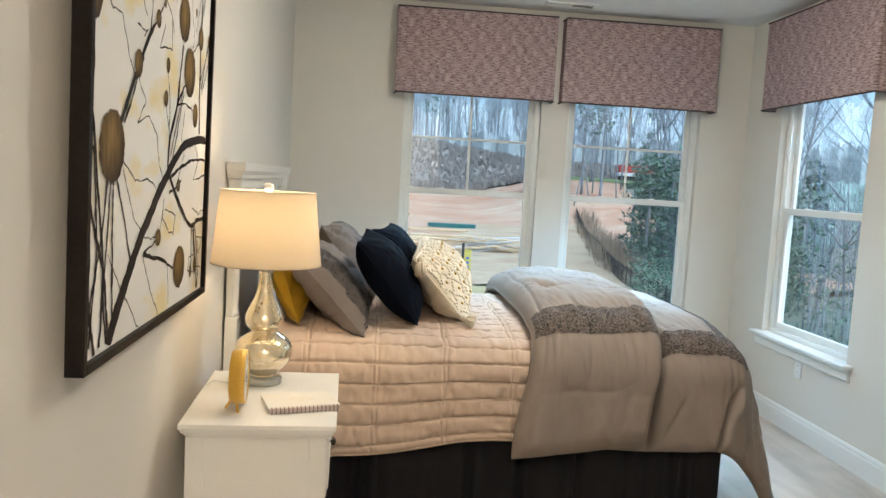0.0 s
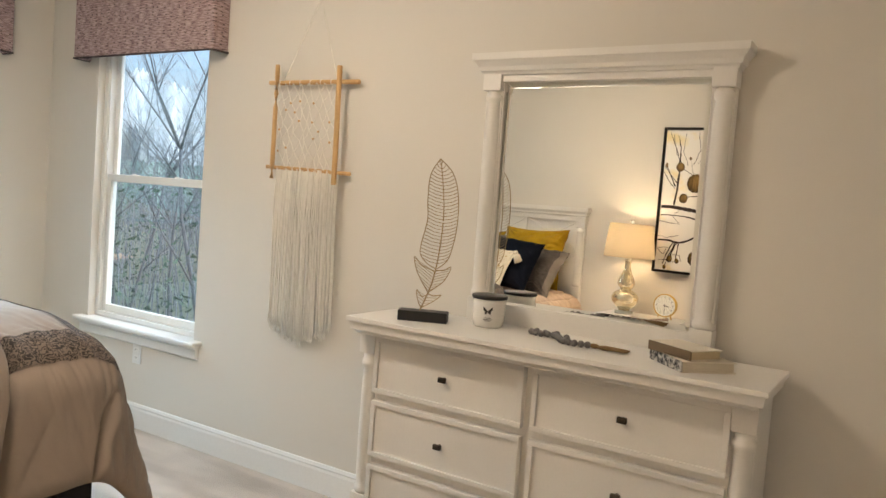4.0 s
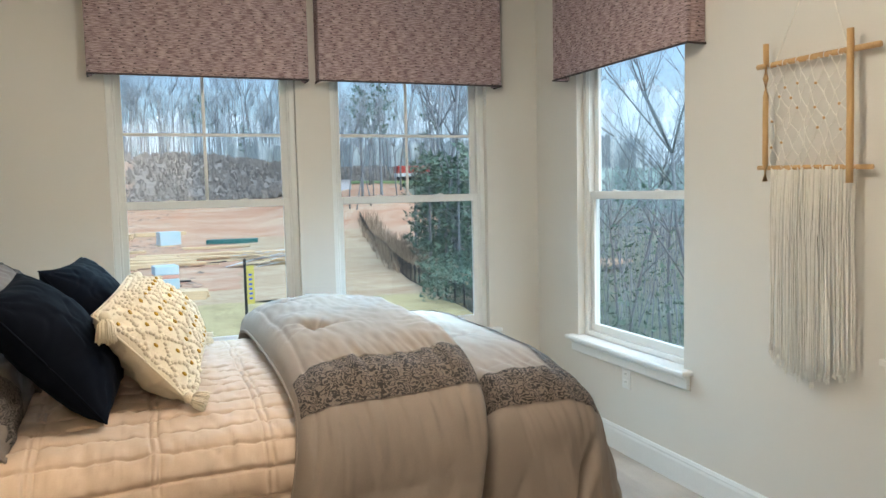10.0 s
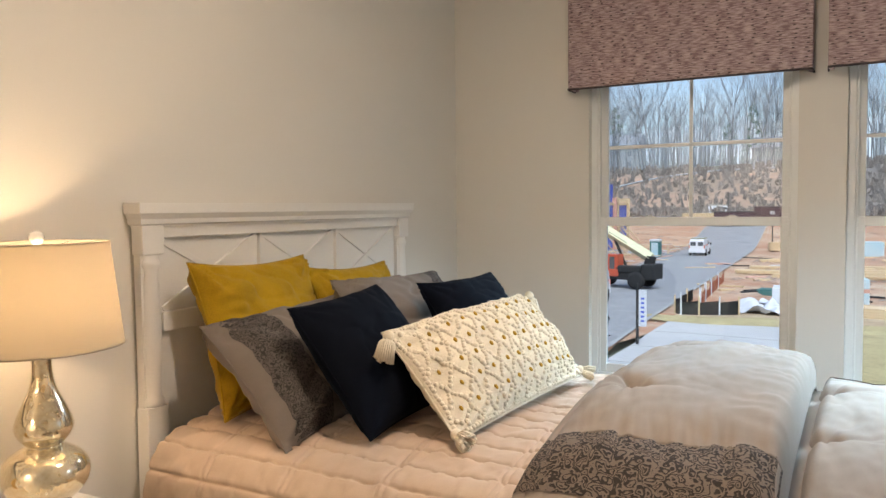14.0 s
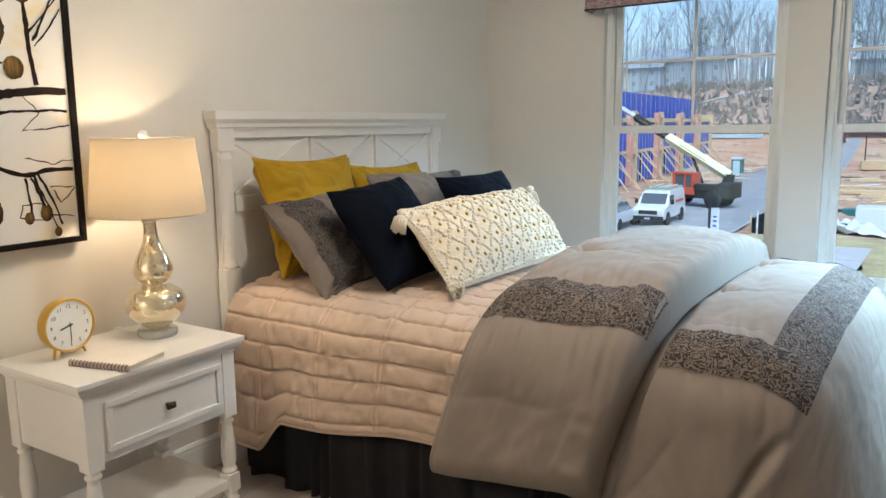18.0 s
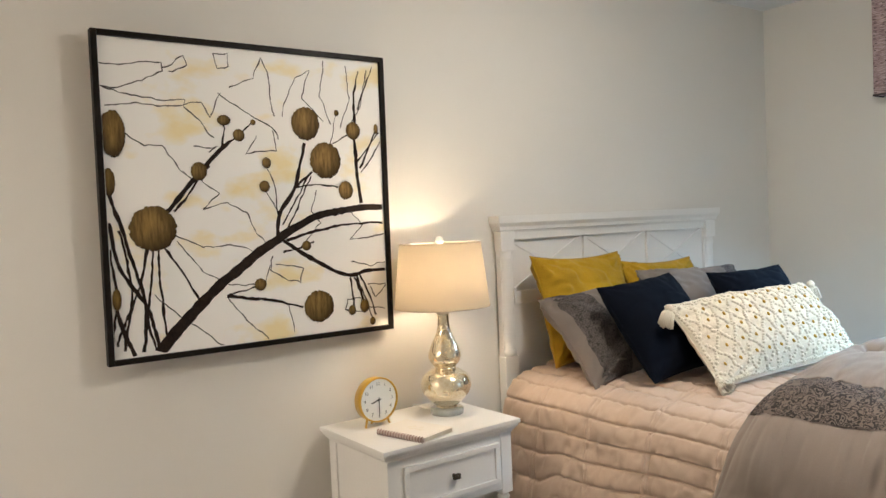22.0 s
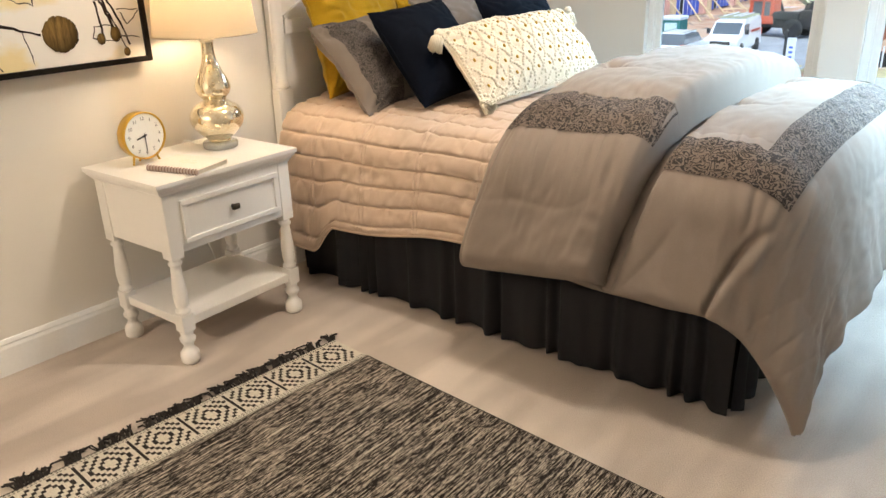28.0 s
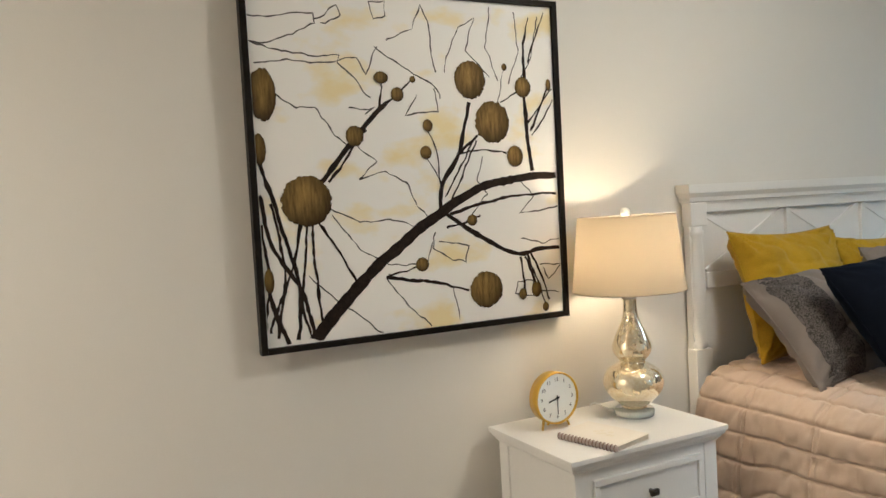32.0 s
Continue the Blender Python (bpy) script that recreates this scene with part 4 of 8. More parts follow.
# ---- nightstand ----
def turned_leg(z0, z1, r):
    """A vase-turned leg between two heights."""
    h = z1 - z0
    pr = [(0.75, 0), (0.75, 0.02), (1.0, 0.05), (1.0, 0.09), (0.7, 0.12), (0.85, 0.16), (0.95, 0.24), (1.0, 0.36), (0.95, 0.5), (0.72, 0.78), (0.66, 0.84), (0.9, 0.87), (0.95, 0.90), (0.7, 0.93), (0.75, 0.96), (1.0, 0.98), (1.0, 1.0)]
    return lathe([(r * a, z0 + h * b) for a, b in pr], 20)


def bun_foot(h, r):
    return lathe([(r * 0.72, 0), (r * 0.95, h * 0.06), (r * 1.0, h * 0.2), (r * 0.95, h * 0.34), (r * 0.66, h * 0.42), (r * 0.5, h * 0.52), (r * 0.6, h * 0.6), (r * 0.8, h * 0.68), (r * 0.85, h * 0.76), (r * 0.62, h * 0.82), (r * 0.7, h * 0.94), (r * 0.8, h)], 20)


def slab_top(x0, x1, y0, y1, z0, z1, lip):
    """A top board over a stepped cornice moulding."""
    bm = cube((x0, y0, z1 - 0.018), (x1, y1, z1), 0.003)
    prof = [(-lip * 0.9, 0), (-lip * 0.9, 0.004), (-lip * 0.62, 0.012), (-lip * 0.55, 0.018), (-lip * 0.30, 0.022), (-lip * 0.22, z1 - 0.018 - z0), (-lip * 1.4, z1 - 0.018 - z0), (-lip * 1.4, 0)]
    m = molding(prof, [(x0, y0, z0), (x1, y0, z0), (x1, y1, z0), (x0, y1, z0)], True)
    return merge(bm, m)


def drawer_front(x, y0, y1, z0, z1, name, parent, inward):
    """A raised-frame drawer front on the plane x; inward is the way from the room into the chest."""
    s = inward
    bm = cube((min(x, x + s * 0.018), y0, z0), (max(x, x + s * 0.018), y1, z1), 0.002)
    f = part(name, bm, FURN, parent)
    r = bmesh.new()
    w, d = 0.020, 0.010
    for lo, hi in (((y0, z0), (y1, z0 + w)), ((y0, z1 - w), (y1, z1)), ((y0, z0 + w), (y0 + w, z1 - w)), ((y1 - w, z0 + w), (y1, z1 - w))):
        cube((min(x, x - s * d), lo[0], lo[1]), (max(x, x - s * d), hi[0], hi[1]), 0.003, r)
    part("drawer_bead", r, FURN, f)
    return f


def pull(parent, m):
    """A small oblong bronze knob, axis along local x."""
    bm = moved(lathe([(0.008, 0), (0.008, 0.003), (0.0045, 0.006), (0.0045, 0.014)], 12), pose(0, 0, 0, 0, 90, 0))
    cube((0.013, -0.0165, -0.0105), (0.026, 0.0165, 0.0105), 0.0045, bm, 3)
    cube((0.0255, -0.011, -0.0055), (0.0285, 0.011, 0.0055), 0.001, bm)
    return part("knob", moved(bm, m), BRONZE, parent, "oblong aged bronze knob", True)


ns = thing("nightstand", "white painted nightstand with one drawer and turned legs", "nightstand")
NX0, NX1, NY0, NY1, NZ = 0.052, 0.528, 1.208, 1.848, 0.717
part("top", slab_top(NX0, NX1, NY0, NY1, NZ - 0.052, NZ, 0.028), FURN, ns)
bx0, bx1, by0, by1 = NX0 + 0.022, NX1 - 0.032, NY0 + 0.036, NY1 - 0.036
part("body", cube((bx0, by0, 0.445), (bx1, by1, NZ - 0.05), 0.002), FURN, ns)
for px, py in ((bx0 - 0.004, by0 - 0.006), (bx1 - 0.050, by0 - 0.006), (bx0 - 0.004, by1 - 0.048), (bx1 - 0.050, by1 - 0.048)):
    part("corner_post", cube((px, py, 0.425), (px + 0.054, py + 0.054, NZ - 0.05), 0.003), FURN, ns)
    c = (px + 0.027, py + 0.027, 0)
    part("leg", moved(turned_leg(0.20, 0.43, 0.027), pose(*c)), FURN, ns, smooth=True)
    part("shelf_block", cube((px + 0.001, py + 0.001, 0.135), (px + 0.053, py + 0.053, 0.205), 0.004), FURN, ns)
    part("foot", moved(bun_foot(0.138, 0.036), pose(*c)), FURN, ns, smooth=True)
part("shelf", cube((bx0 + 0.01, by0 + 0.01, 0.150), (bx1 - 0.01, by1 - 0.01, 0.185), 0.004), FURN, ns)
d = drawer_front(bx1 + 0.003, by0 + 0.062, by1 - 0.062, 0.475, 0.635, "drawer", ns, -1)
pull(d, pose(bx1 + 0.003, 1.528, 0.556))
NSC = pose((NX0 + NX1) / 2, (NY0 + NY1) / 2, 0)
ns.matrix_basis = NSC @ pose(0, 0, 0, 0, 0, 2.2) @ NSC.inverted()

# ---- table lamp ----
lamp = thing("table_lamp", "lit table lamp, mercury glass gourd base, cream drum shade", "lamp", at=(0, 0, 0))
LX, LY = 0.243, 1.692
at = pose(LX, LY, NZ) @ Matrix.Diagonal((1, 1, 0.970, 1))
part("plinth", moved(lathe([(0.066, 0.0), (0.070, 0.003), (0.070, 0.022), (0.066, 0.026)], 40), at), CRYSTAL, lamp, "clear crystal plinth", True)
gourd = [(0.040, 0.026), (0.046, 0.032), (0.044, 0.036), (0.066, 0.055), (0.094, 0.085), (0.105, 0.115), (0.103, 0.142), (0.088, 0.168), (0.060, 0.188), (0.047, 0.197), (0.047, 0.203), (0.060, 0.218), (0.069, 0.240), (0.067, 0.262), (0.052, 0.300), (0.036, 0.335), (0.027, 0.365), (0.024, 0.395), (0.024, 0.430)]
body = part("glass_body", moved(lathe([(p.x, p.y) for p in smoothed([(a, b, 0) for a, b in gourd], 4)], 48), at), MERCURY, lamp, "speckled mercury glass gourd body", True)
part("neck_collar", moved(lathe([(0.0262, 0.424), (0.0262, 0.436), (0.016, 0.440), (0.012, 0.450), (0.016, 0.455), (0.016, 0.475), (0.010, 0.48)], 24), at), NICKEL, lamp, "brass-toned collar and socket", True)
shade_z0, shade_z1, r0, r1 = 0.456, 0.724, 0.196, 0.168
bm = sheet(64, 6, lambda u, v: Vector(((r0 + (r1 - r0) * v) * math.cos(2 * math.pi * u), (r0 + (r1 - r0) * v) * math.sin(2 * math.pi * u), shade_z0 + (shade_z1 - shade_z0) * v)))
bmesh.ops.remove_doubles(bm, verts=bm.verts, dist=1e-5)
shade = part("shade", moved(bm, at), LINEN, lamp, "cream linen drum shade", True)
for r, z in ((r0, shade_z0), (r1, shade_z1)):
    part("shade_trim", moved(tube([(r * math.cos(2 * math.pi * k / 64), r * math.sin(2 * math.pi * k / 64), z) for k in range(65)], 0.0022, 6), at), LINEN, shade)
harp = tube(smoothed([(0.012, 0, 0.46), (0.05, 0, 0.50), (0.056, 0, 0.60), (0.03, 0, 0.69), (0, 0, 0.712)], 5), 0.0018, 6)
tube(smoothed([(-0.012, 0, 0.46), (-0.05, 0, 0.50), (-0.056, 0, 0.60), (-0.03, 0, 0.69), (0, 0, 0.712)], 5), 0.0018, 6, harp)
for k in range(3):
    tube([(0, 0, 0.700), (r1 * math.cos(2.1 * k), r1 * math.sin(2.1 * k), shade_z1 - 0.004)], 0.0016, 5, harp)
part("harp", moved(harp, at), NICKEL, lamp)
part("bulb", moved(lathe([(0.012, 0.482), (0.014, 0.50), (0.026, 0.525), (0.030, 0.55), (0.024, 0.572), (0.004, 0.582)], 20), at), GLOW, lamp, "glowing warm bulb", True)
part("finial", moved(lathe([(0.006, 0.706), (0.009, 0.710), (0.005, 0.716), (0.014, 0.724), (0.0185, 0.738), (0.015, 0.750), (0.003, 0.756)], 24), at), surf("frosted_crystal", (0.86, 0.85, 0.82), 0.15, coat=0.6), lamp, "round clear finial", True)
part("cord", tube(smoothed([(LX - 0.06, LY - 0.01, NZ + 0.006), (LX - 0.11, LY - 0.03, NZ + 0.004), (0.062, LY - 0.06, NZ + 0.004), (0.035, LY - 0.05, 0.55), (0.03, LY, 0.3), (0.03, LY + 0.05, 0.10)], 6), 0.0026, 6), VINYL, lamp, "pale plastic cord")

# ---- alarm clock ----
clock = thing("alarm_clock", "round ochre metal desk clock with white dial", "clock")
CM = pose(0.212, 1.378, NZ + 0.105, 0, 0, 4) @ pose(0, 0, 0, 0, 0, 0)
# local x is the way the dial faces
face = lambda bm: moved(moved(bm, pose(0, 0, 0, 0, 90, 0)), CM)
part("case", face(lathe([(0.080, -0.024), (0.086, -0.020), (0.088, 0.012), (0.088, 0.024), (0.084, 0.026), (0.082, 0.018), (0.0, 0.0175)], 48)), BRASSPAINT, clock, "ochre painted metal case", True)
part("dial", face(lathe([(0.0815, 0.0182), (0.0, 0.0186)], 48, close=False)), CLOCKFACE, clock, "white dial")
R0 = CM @ pose(0.0192, 0, 0) @ Matrix(((0, 0, 1, 0), (1, 0, 0, 0), (0, 1, 0, 0), (0, 0, 0, 1)))
for h in range(1, 13):
    a = math.radians(90 - 30 * h)
    letters(str(h), 0.0185, R0 @ pose(0.063 * math.cos(a), 0.063 * math.sin(a), 0), clock, INK, "numeral", 0.0002)
for ang, ln, wd, nm in ((-15 + 0, 0.036, 0.0052, "hour_pointer"), (0, 0.055, 0.0032, "minute_pointer")):
    deg = 90 - 30 * 8.5 if nm == "hour_pointer" else 90 - 180
    bm = cube((-0.010, -wd / 2, 0.0004), (ln, wd / 2, 0.0014))
    part(nm, moved(bm, R0 @ pose(0, 0, 0.0006 if nm == "hour_pointer" else 0.002, 0, 0, deg)), INK, clock)
part("pivot", moved(lathe([(0.0042, 0), (0.0042, 0.004), (0.001, 0.0046)], 14), R0), INK, clock)
for s in (-1, 1):
    bm = tube([Vector((0.0, s * 0.045, -0.072)), Vector((0.006, s * 0.056, -0.104))], 0.005, 10, taper=0.0038)
    part("foot", moved(bm, CM), BRASSPAINT, clock)
bm = tube([Vector((-0.02, 0, -0.075)), Vector((-0.040, 0, -0.1045))], 0.0045, 10)
part("rear_foot", moved(bm, CM), BRASSPAINT, clock)
part("crystal", face(lathe([(0.0825, 0.0235), (0.0, 0.0250)], 48, close=False)), CLEAR, clock, "domed clear crystal", True).visible_shadow = False

# ---- notebook ----
nb = thing("spiral_notebook", "small cream spiral-bound notebook lying closed", "notebook")
NM = pose(0.318, 1.318, NZ, 0, 0, 17)
L0, D0 = 0.235, 0.165
part("back_cover", moved(cube((0, 0, 0.0008), (L0, D0, 0.0028), 0.0006), NM), NOTECOVER, nb)
part("page_block", moved(cube((0.002, 0.006, 0.003), (L0 - 0.002, D0 - 0.002, 0.0165), 0.0006), NM), PAPER, nb, "stack of cream pages")
part("front_cover", moved(cube((0, 0, 0.0168), (L0, D0, 0.0190), 0.0006), NM), NOTECOVER, nb, "cream cover with faint gold print")
part("spine_strip", moved(cube((0.002, -0.002, 0.003), (L0 - 0.002, 0.0055, 0.0164), 0.0005), NM), surf("notebook_spine", (0.66, 0.55, 0.50), 0.6), nb, "rose punched spine")
for k in range(17):
    x = 0.010 + k * (L0 - 0.02) / 16
    part("wire_ring", moved(tube([(x, 0.006 * 0 - 0.0015 + 0.0105 * math.cos(a) * 0.8, 0.0102 + 0.0105 * math.sin(a)) for a in [2 * math.pi * j / 10 for j in range(11)]], 0.0017, 5), NM), ROSEGOLD, nb)
FOIL = surf("gold_print", (0.79, 0.72, 0.60), 0.5)
for k in range(7):
    bm = lathe([(0.010, 0.0), (0.0, 0.0)], 20, close=False)
    part("printed_petal", moved(bm, NM @ pose(0.09 + 0.022 * k * 0.5, 0.085 + 0.018 * math.sin(k * 2.0), 0.0193, 0, 0, 0)), FOIL, nb)

# ---- dresser ----
dr = thing("dresser", "white painted six-drawer dresser with turned corner columns", "dresser")
QX0, QX1, QY0, QY1, QZ = 2.898, 3.305, 0.030, 1.552, 0.954
part("top", moved(slab_top(-(QX1), -QX0, QY0, QY1, QZ - 0.072, QZ, 0.046), Matrix.Diagonal((-1, 1, 1, 1))), FURN, dr)
FX = 3.006
part("carcass", cube((FX + 0.012, QY0 + 0.075, 0.105), (QX1 - 0.02, QY1 - 0.055, QZ - 0.06), 0.002), FURN, dr)
for y in (0.064, 1.469):
    yc = y + 0.037
    part("column_block", cube((FX - 0.020, y, QZ - 0.152), (FX + 0.06, y + 0.074, QZ - 0.070), 0.003), FURN, dr)
    col = lathe([(0.030, 0.235), (0.036, 0.245), (0.036, 0.262), (0.028, 0.270), (0.031, 0.30), (0.033, 0.45), (0.031, 0.69), (0.028, 0.742), (0.036, 0.752), (0.036, 0.772), (0.029, 0.780), (0.033, 0.802)], 22)
    part("column", moved(col, pose(FX + 0.016, yc, 0)), FURN, dr, smooth=True)
    part("column_base", cube((FX - 0.020, y, 0.120), (FX + 0.06, y + 0.074, 0.238), 0.003), FURN, dr)
    for x in (FX + 0.020, QX1 - 0.07):
        part("foot", moved(bun_foot(0.122, 0.046), pose(x, yc, 0)), FURN, dr, smooth=True)
part("base_rail", cube((FX - 0.004, QY0 + 0.10, 0.092), (FX + 0.02, QY1 - 0.08, 0.140), 0.003), FURN, dr)
part("side_panel", cube((FX + 0.03, QY0 + 0.040, 0.12), (QX1 - 0.02, QY0 + 0.056, QZ - 0.07), 0.002), FURN, dr)
part("side_panel", cube((FX + 0.03, QY1 - 0.056, 0.12), (QX1 - 0.02, QY1 - 0.040, QZ - 0.07), 0.002), FURN, dr)
for y0, y1 in ((0.139, 0.790), (0.824, 1.472)):
    for z0 in (0.145, 0.400, 0.652):
        d = drawer_front(FX - 0.006, y0, y1, z0, z0 + 0.222, "drawer", dr, 1)
        pull(d, pose(FX - 0.006, (y0 + y1) / 2, z0 + 0.111, 0, 0, 180))

# ---- mirror ----
mi = thing("dresser_mirror", "white framed mirror with columns standing behind a dresser", "mirror")
MX0, MX1, MY0, MY1 = 3.280, 3.345, 0.277, 1.236
for y in (MY0, MY1 - 0.078):
    part("column_base", cube((MX0 - 0.006, y, QZ - 0.10), (MX1, y + 0.078, 1.048), 0.003), FURN, mi)
    part("stile", cube((MX0 + 0.018, y + 0.003, 1.048), (MX1, y + 0.075, 1.915), 0.002), FURN, mi)
    col = lathe([(0.033, 1.048), (0.038, 1.055), (0.038, 1.071), (0.029, 1.080), (0.032, 1.12), (0.034, 1.40), (0.032, 1.765), (0.028, 1.825), (0.036, 1.835), (0.036, 1.851), (0.029, 1.859), (0.031, 1.871)], 24)
    part("column", moved(col, pose(MX0 + 0.026, y + 0.039, 0)), FURN, mi, smooth=True)
    part("capital_block", cube((MX0 - 0.010, y - 0.001, 1.869), (MX1, y + 0.079, 1.933), 0.003), FURN, mi)
part("bottom_rail", cube((MX0 + 0.016, MY0 + 0.078, QZ - 0.08), (MX1, MY1 - 0.078, 1.032), 0.003), FURN, mi)
part("top_rail", cube((MX0 + 0.004, MY0 + 0.079, 1.904), (MX1, MY1 - 0.079, 1.933), 0.003), FURN, mi)
crown = [(-0.04, 0), (0.0, 0), (0.004, 0.010), (0.012, 0.014), (0.016, 0.030), (0.028, 0.046), (0.036, 0.054), (0.038, 0.080), (-0.04, 0.080)]
part("cornice", molding(crown, [(MX1, MY1 + 0.004, 1.930), (MX0 - 0.006, MY1 + 0.004, 1.930), (MX0 - 0.006, MY0 - 0.004, 1.930), (MX1, MY0 - 0.004, 1.930)]), FURN, mi)
part("cornice_core", cube((MX0 + 0.02, MY0 + 0.02, 1.925), (MX1, MY1 - 0.02, 2.006)), FURN, mi)
for y in (MY0 + 0.077, MY1 - 0.082):
    part("glass_bead", cube((MX0 + 0.020, y, 1.032), (MX0 + 0.036, y + 0.005, 1.904), 0.002), FURN, mi)
gy0, gy1, gz0, gz1, bv = MY0 + 0.077, MY1 - 0.077, 1.030, 1.906, 0.022
bm = bmesh.new()
tiltg = lambda p: (p[0] + 0.0131 * (p[1] - 0.77) + 0.010 * (p[2] - 1.46), p[1], p[2])
o = [bm.verts.new(tiltg(p)) for p in ((MX0 + 0.036, gy0, gz0), (MX0 + 0.036, gy1, gz0), (MX0 + 0.036, gy1, gz1), (MX0 + 0.036, gy0, gz1))]
i = [bm.verts.new(tiltg(p)) for p in ((MX0 + 0.033, gy0 + bv, gz0 + bv), (MX0 + 0.033, gy1 - bv, gz0 + bv), (MX0 + 0.033, gy1 - bv, gz1 - bv), (MX0 + 0.033, gy0 + bv, gz1 - bv))]
for k in range(4):
    bm.faces.new((o[k], o[(k + 1) % 4], i[(k + 1) % 4], i[k]))
bm.faces.new(i)
bmesh.ops.recalc_face_normals(bm, faces=bm.faces)
part("mirror_glass", bm, MIRROR, mi, "bevelled mirror glass")
part("backing", cube((MX0 + 0.046, gy0, gz0), (MX1 - 0.004, gy1, gz1)), DARKGAP, mi)

# ---- feather sculpture ----
fe = thing("feather_sculpture", "gold wire feather standing on a black block", "sculpture")
FM = pose(3.062, 1.304, QZ, 0, 0, -64)
part("base", moved(cube((-0.095, -0.035, 0), (0.095, 0.035, 0.040), 0.002), FM), LIDBLACK, fe, "black wooden block")


def flat_curve(pairs, n=8):
    return smoothed([(x, 0, z) for x, z in pairs], n)


# a leaning quill with an uneven vane and four short loose barbs near its foot
stem = flat_curve(((-0.015, 0.038), (0.027, 0.159), (0.046, 0.294), (0.050, 0.428), (0.037, 0.544), (0.023, 0.625)))
right = flat_curve(((0.040, 0.205), (0.075, 0.236), (0.094, 0.294), (0.106, 0.390), (0.100, 0.496), (0.075, 0.573), (0.023, 0.625)))
left = flat_curve(((0.034, 0.205), (0.000, 0.222), (-0.027, 0.255), (-0.028, 0.294), (-0.010, 0.390), (-0.015, 0.467), (-0.010, 0.563), (0.023, 0.625)))
part("quill", moved(tube(stem, 0.0030, 6, taper=0.0014), FM), GOLDWIRE, fe, "gold wire quill", True)
for edge in (left, right):
    part("outline", moved(tube(edge, 0.0018, 5), FM), GOLDWIRE, fe)
loose = (((0.012, 0.110), (-0.035, 0.185), (-0.050, 0.245), (-0.020, 0.215), (0.033, 0.195)), ((0.014, 0.112), (0.070, 0.160), (0.094, 0.215), (0.065, 0.200), (0.036, 0.200)),
         ((-0.012, 0.048), (-0.028, 0.085), (-0.032, 0.118), (-0.012, 0.095), (0.008, 0.100)), ((-0.010, 0.050), (0.030, 0.075), (0.064, 0.105), (0.035, 0.098), (0.012, 0.108)))
for q in loose:
    part("outline", moved(tube(flat_curve(q, 6), 0.0017, 5), FM), GOLDWIRE, fe)


def along(curve, z):
    """The point of an outline at a height."""
    for p, q in zip(curve, curve[1:]):
        if min(p.z, q.z) <= z <= max(p.z, q.z) and abs(q.z - p.z) > 1e-6:
            return p + (q - p) * ((z - p.z) / (q.z - p.z))
    return None


for k in range(30):
    z = 0.225 + 0.375 * k / 29
    q = along(stem, z)
    for edge in (left, right):
        e = along(edge, min(0.618, z + 0.018))
        if q and e:
            mid = (q + e) / 2 + Vector((0, 0, -0.004))
            part("barb", moved(tube([q, mid, e], 0.0011, 4), FM), GOLDWIRE, fe)
for q, n in ((loose[0], 8), (loose[1], 8), (loose[2], 5), (loose[3], 5)):
    curve = flat_curve(q, 6)
    for k in range(n):
        p = along(stem, curve[0].z + (curve[-1].z - curve[0].z) * (k + 0.5) / n)
        e = curve[int(len(curve) * (0.12 + 0.38 * (k + 0.5) / n))]
        if p:
            part("barb", moved(tube([p, e], 0.0010, 4), FM), GOLDWIRE, fe)

# ---- jar candle ----
ca = thing("jar_candle", "white glass jar candle with flat black lid", "candle")
at = pose(3.185, 1.085, QZ)
part("jar", moved(lathe([(0.050, 0), (0.056, 0.004), (0.062, 0.03), (0.064, 0.09), (0.064, 0.108)], 40), at), JARGLASS, ca, "white glass jar", True)
part("lid", moved(lathe([(0.066, 0.108), (0.069, 0.110), (0.069, 0.120), (0.066, 0.122), (0.002, 0.1225)], 40), at), LIDBLACK, ca, "flat black metal lid", True)
bm = bmesh.new()
LM = at @ pose(0, 0, 0, 0, 0, 205)
for s in (-1, 1):
    for z, w in ((0.075, 0.018), (0.058, 0.012)):
        vs = [bm.verts.new((0.0652, 0, 0.066)), bm.verts.new((0.0640, s * w, z + 0.008)), bm.verts.new((0.0640, s * w * 0.95, z - 0.006)), bm.verts.new((0.0652, s * 0.002, 0.058))]
        bm.faces.new(vs)
part("printed_mark", moved(bm, LM), INK, ca, "small black printed motif")
for z, w in ((0.040, 0.012), (0.034, 0.016), (0.029, 0.010)):
    part("printed_line", moved(cube((0.0638, -w, z - 0.0011), (0.0644, w, z + 0.0011)), LM), INK, ca)

# ---- bead strand ----
be = thing("bead_strand", "grey wooden bead strand with a tan tassel", "beads")
line = smoothed([(3.165, 0.890, 0), (3.150, 0.850, 0), (3.165, 0.805, 0), (3.130, 0.765, 0), (3.085, 0.735, 0), (3.075, 0.685, 0), (3.085, 0.632, 0)], 10)
acc, last = 0.0, line[0]
part("cord", tube([p + Vector((0, 0, QZ + 0.012)) for p in line], 0.0015, 5), ROPE, be)
for p in line:
    acc += (p - last).length
    last = p
    if acc > 0.0205 or p == line[0]:
        acc = 0.0
        part("bead", ball((p.x, p.y, QZ + 0.0125), 0.0125, sub=2), BEADWOOD, be, smooth=True)
for p in ((3.190, 0.880), (3.176, 0.840), (3.190, 0.800), (3.150, 0.745)):
    part("bead", ball((p[0], p[1], QZ + 0.0125), 0.0125, sub=2), BEADWOOD, be, smooth=True)
rb = random.Random(7)
bm = bmesh.new()
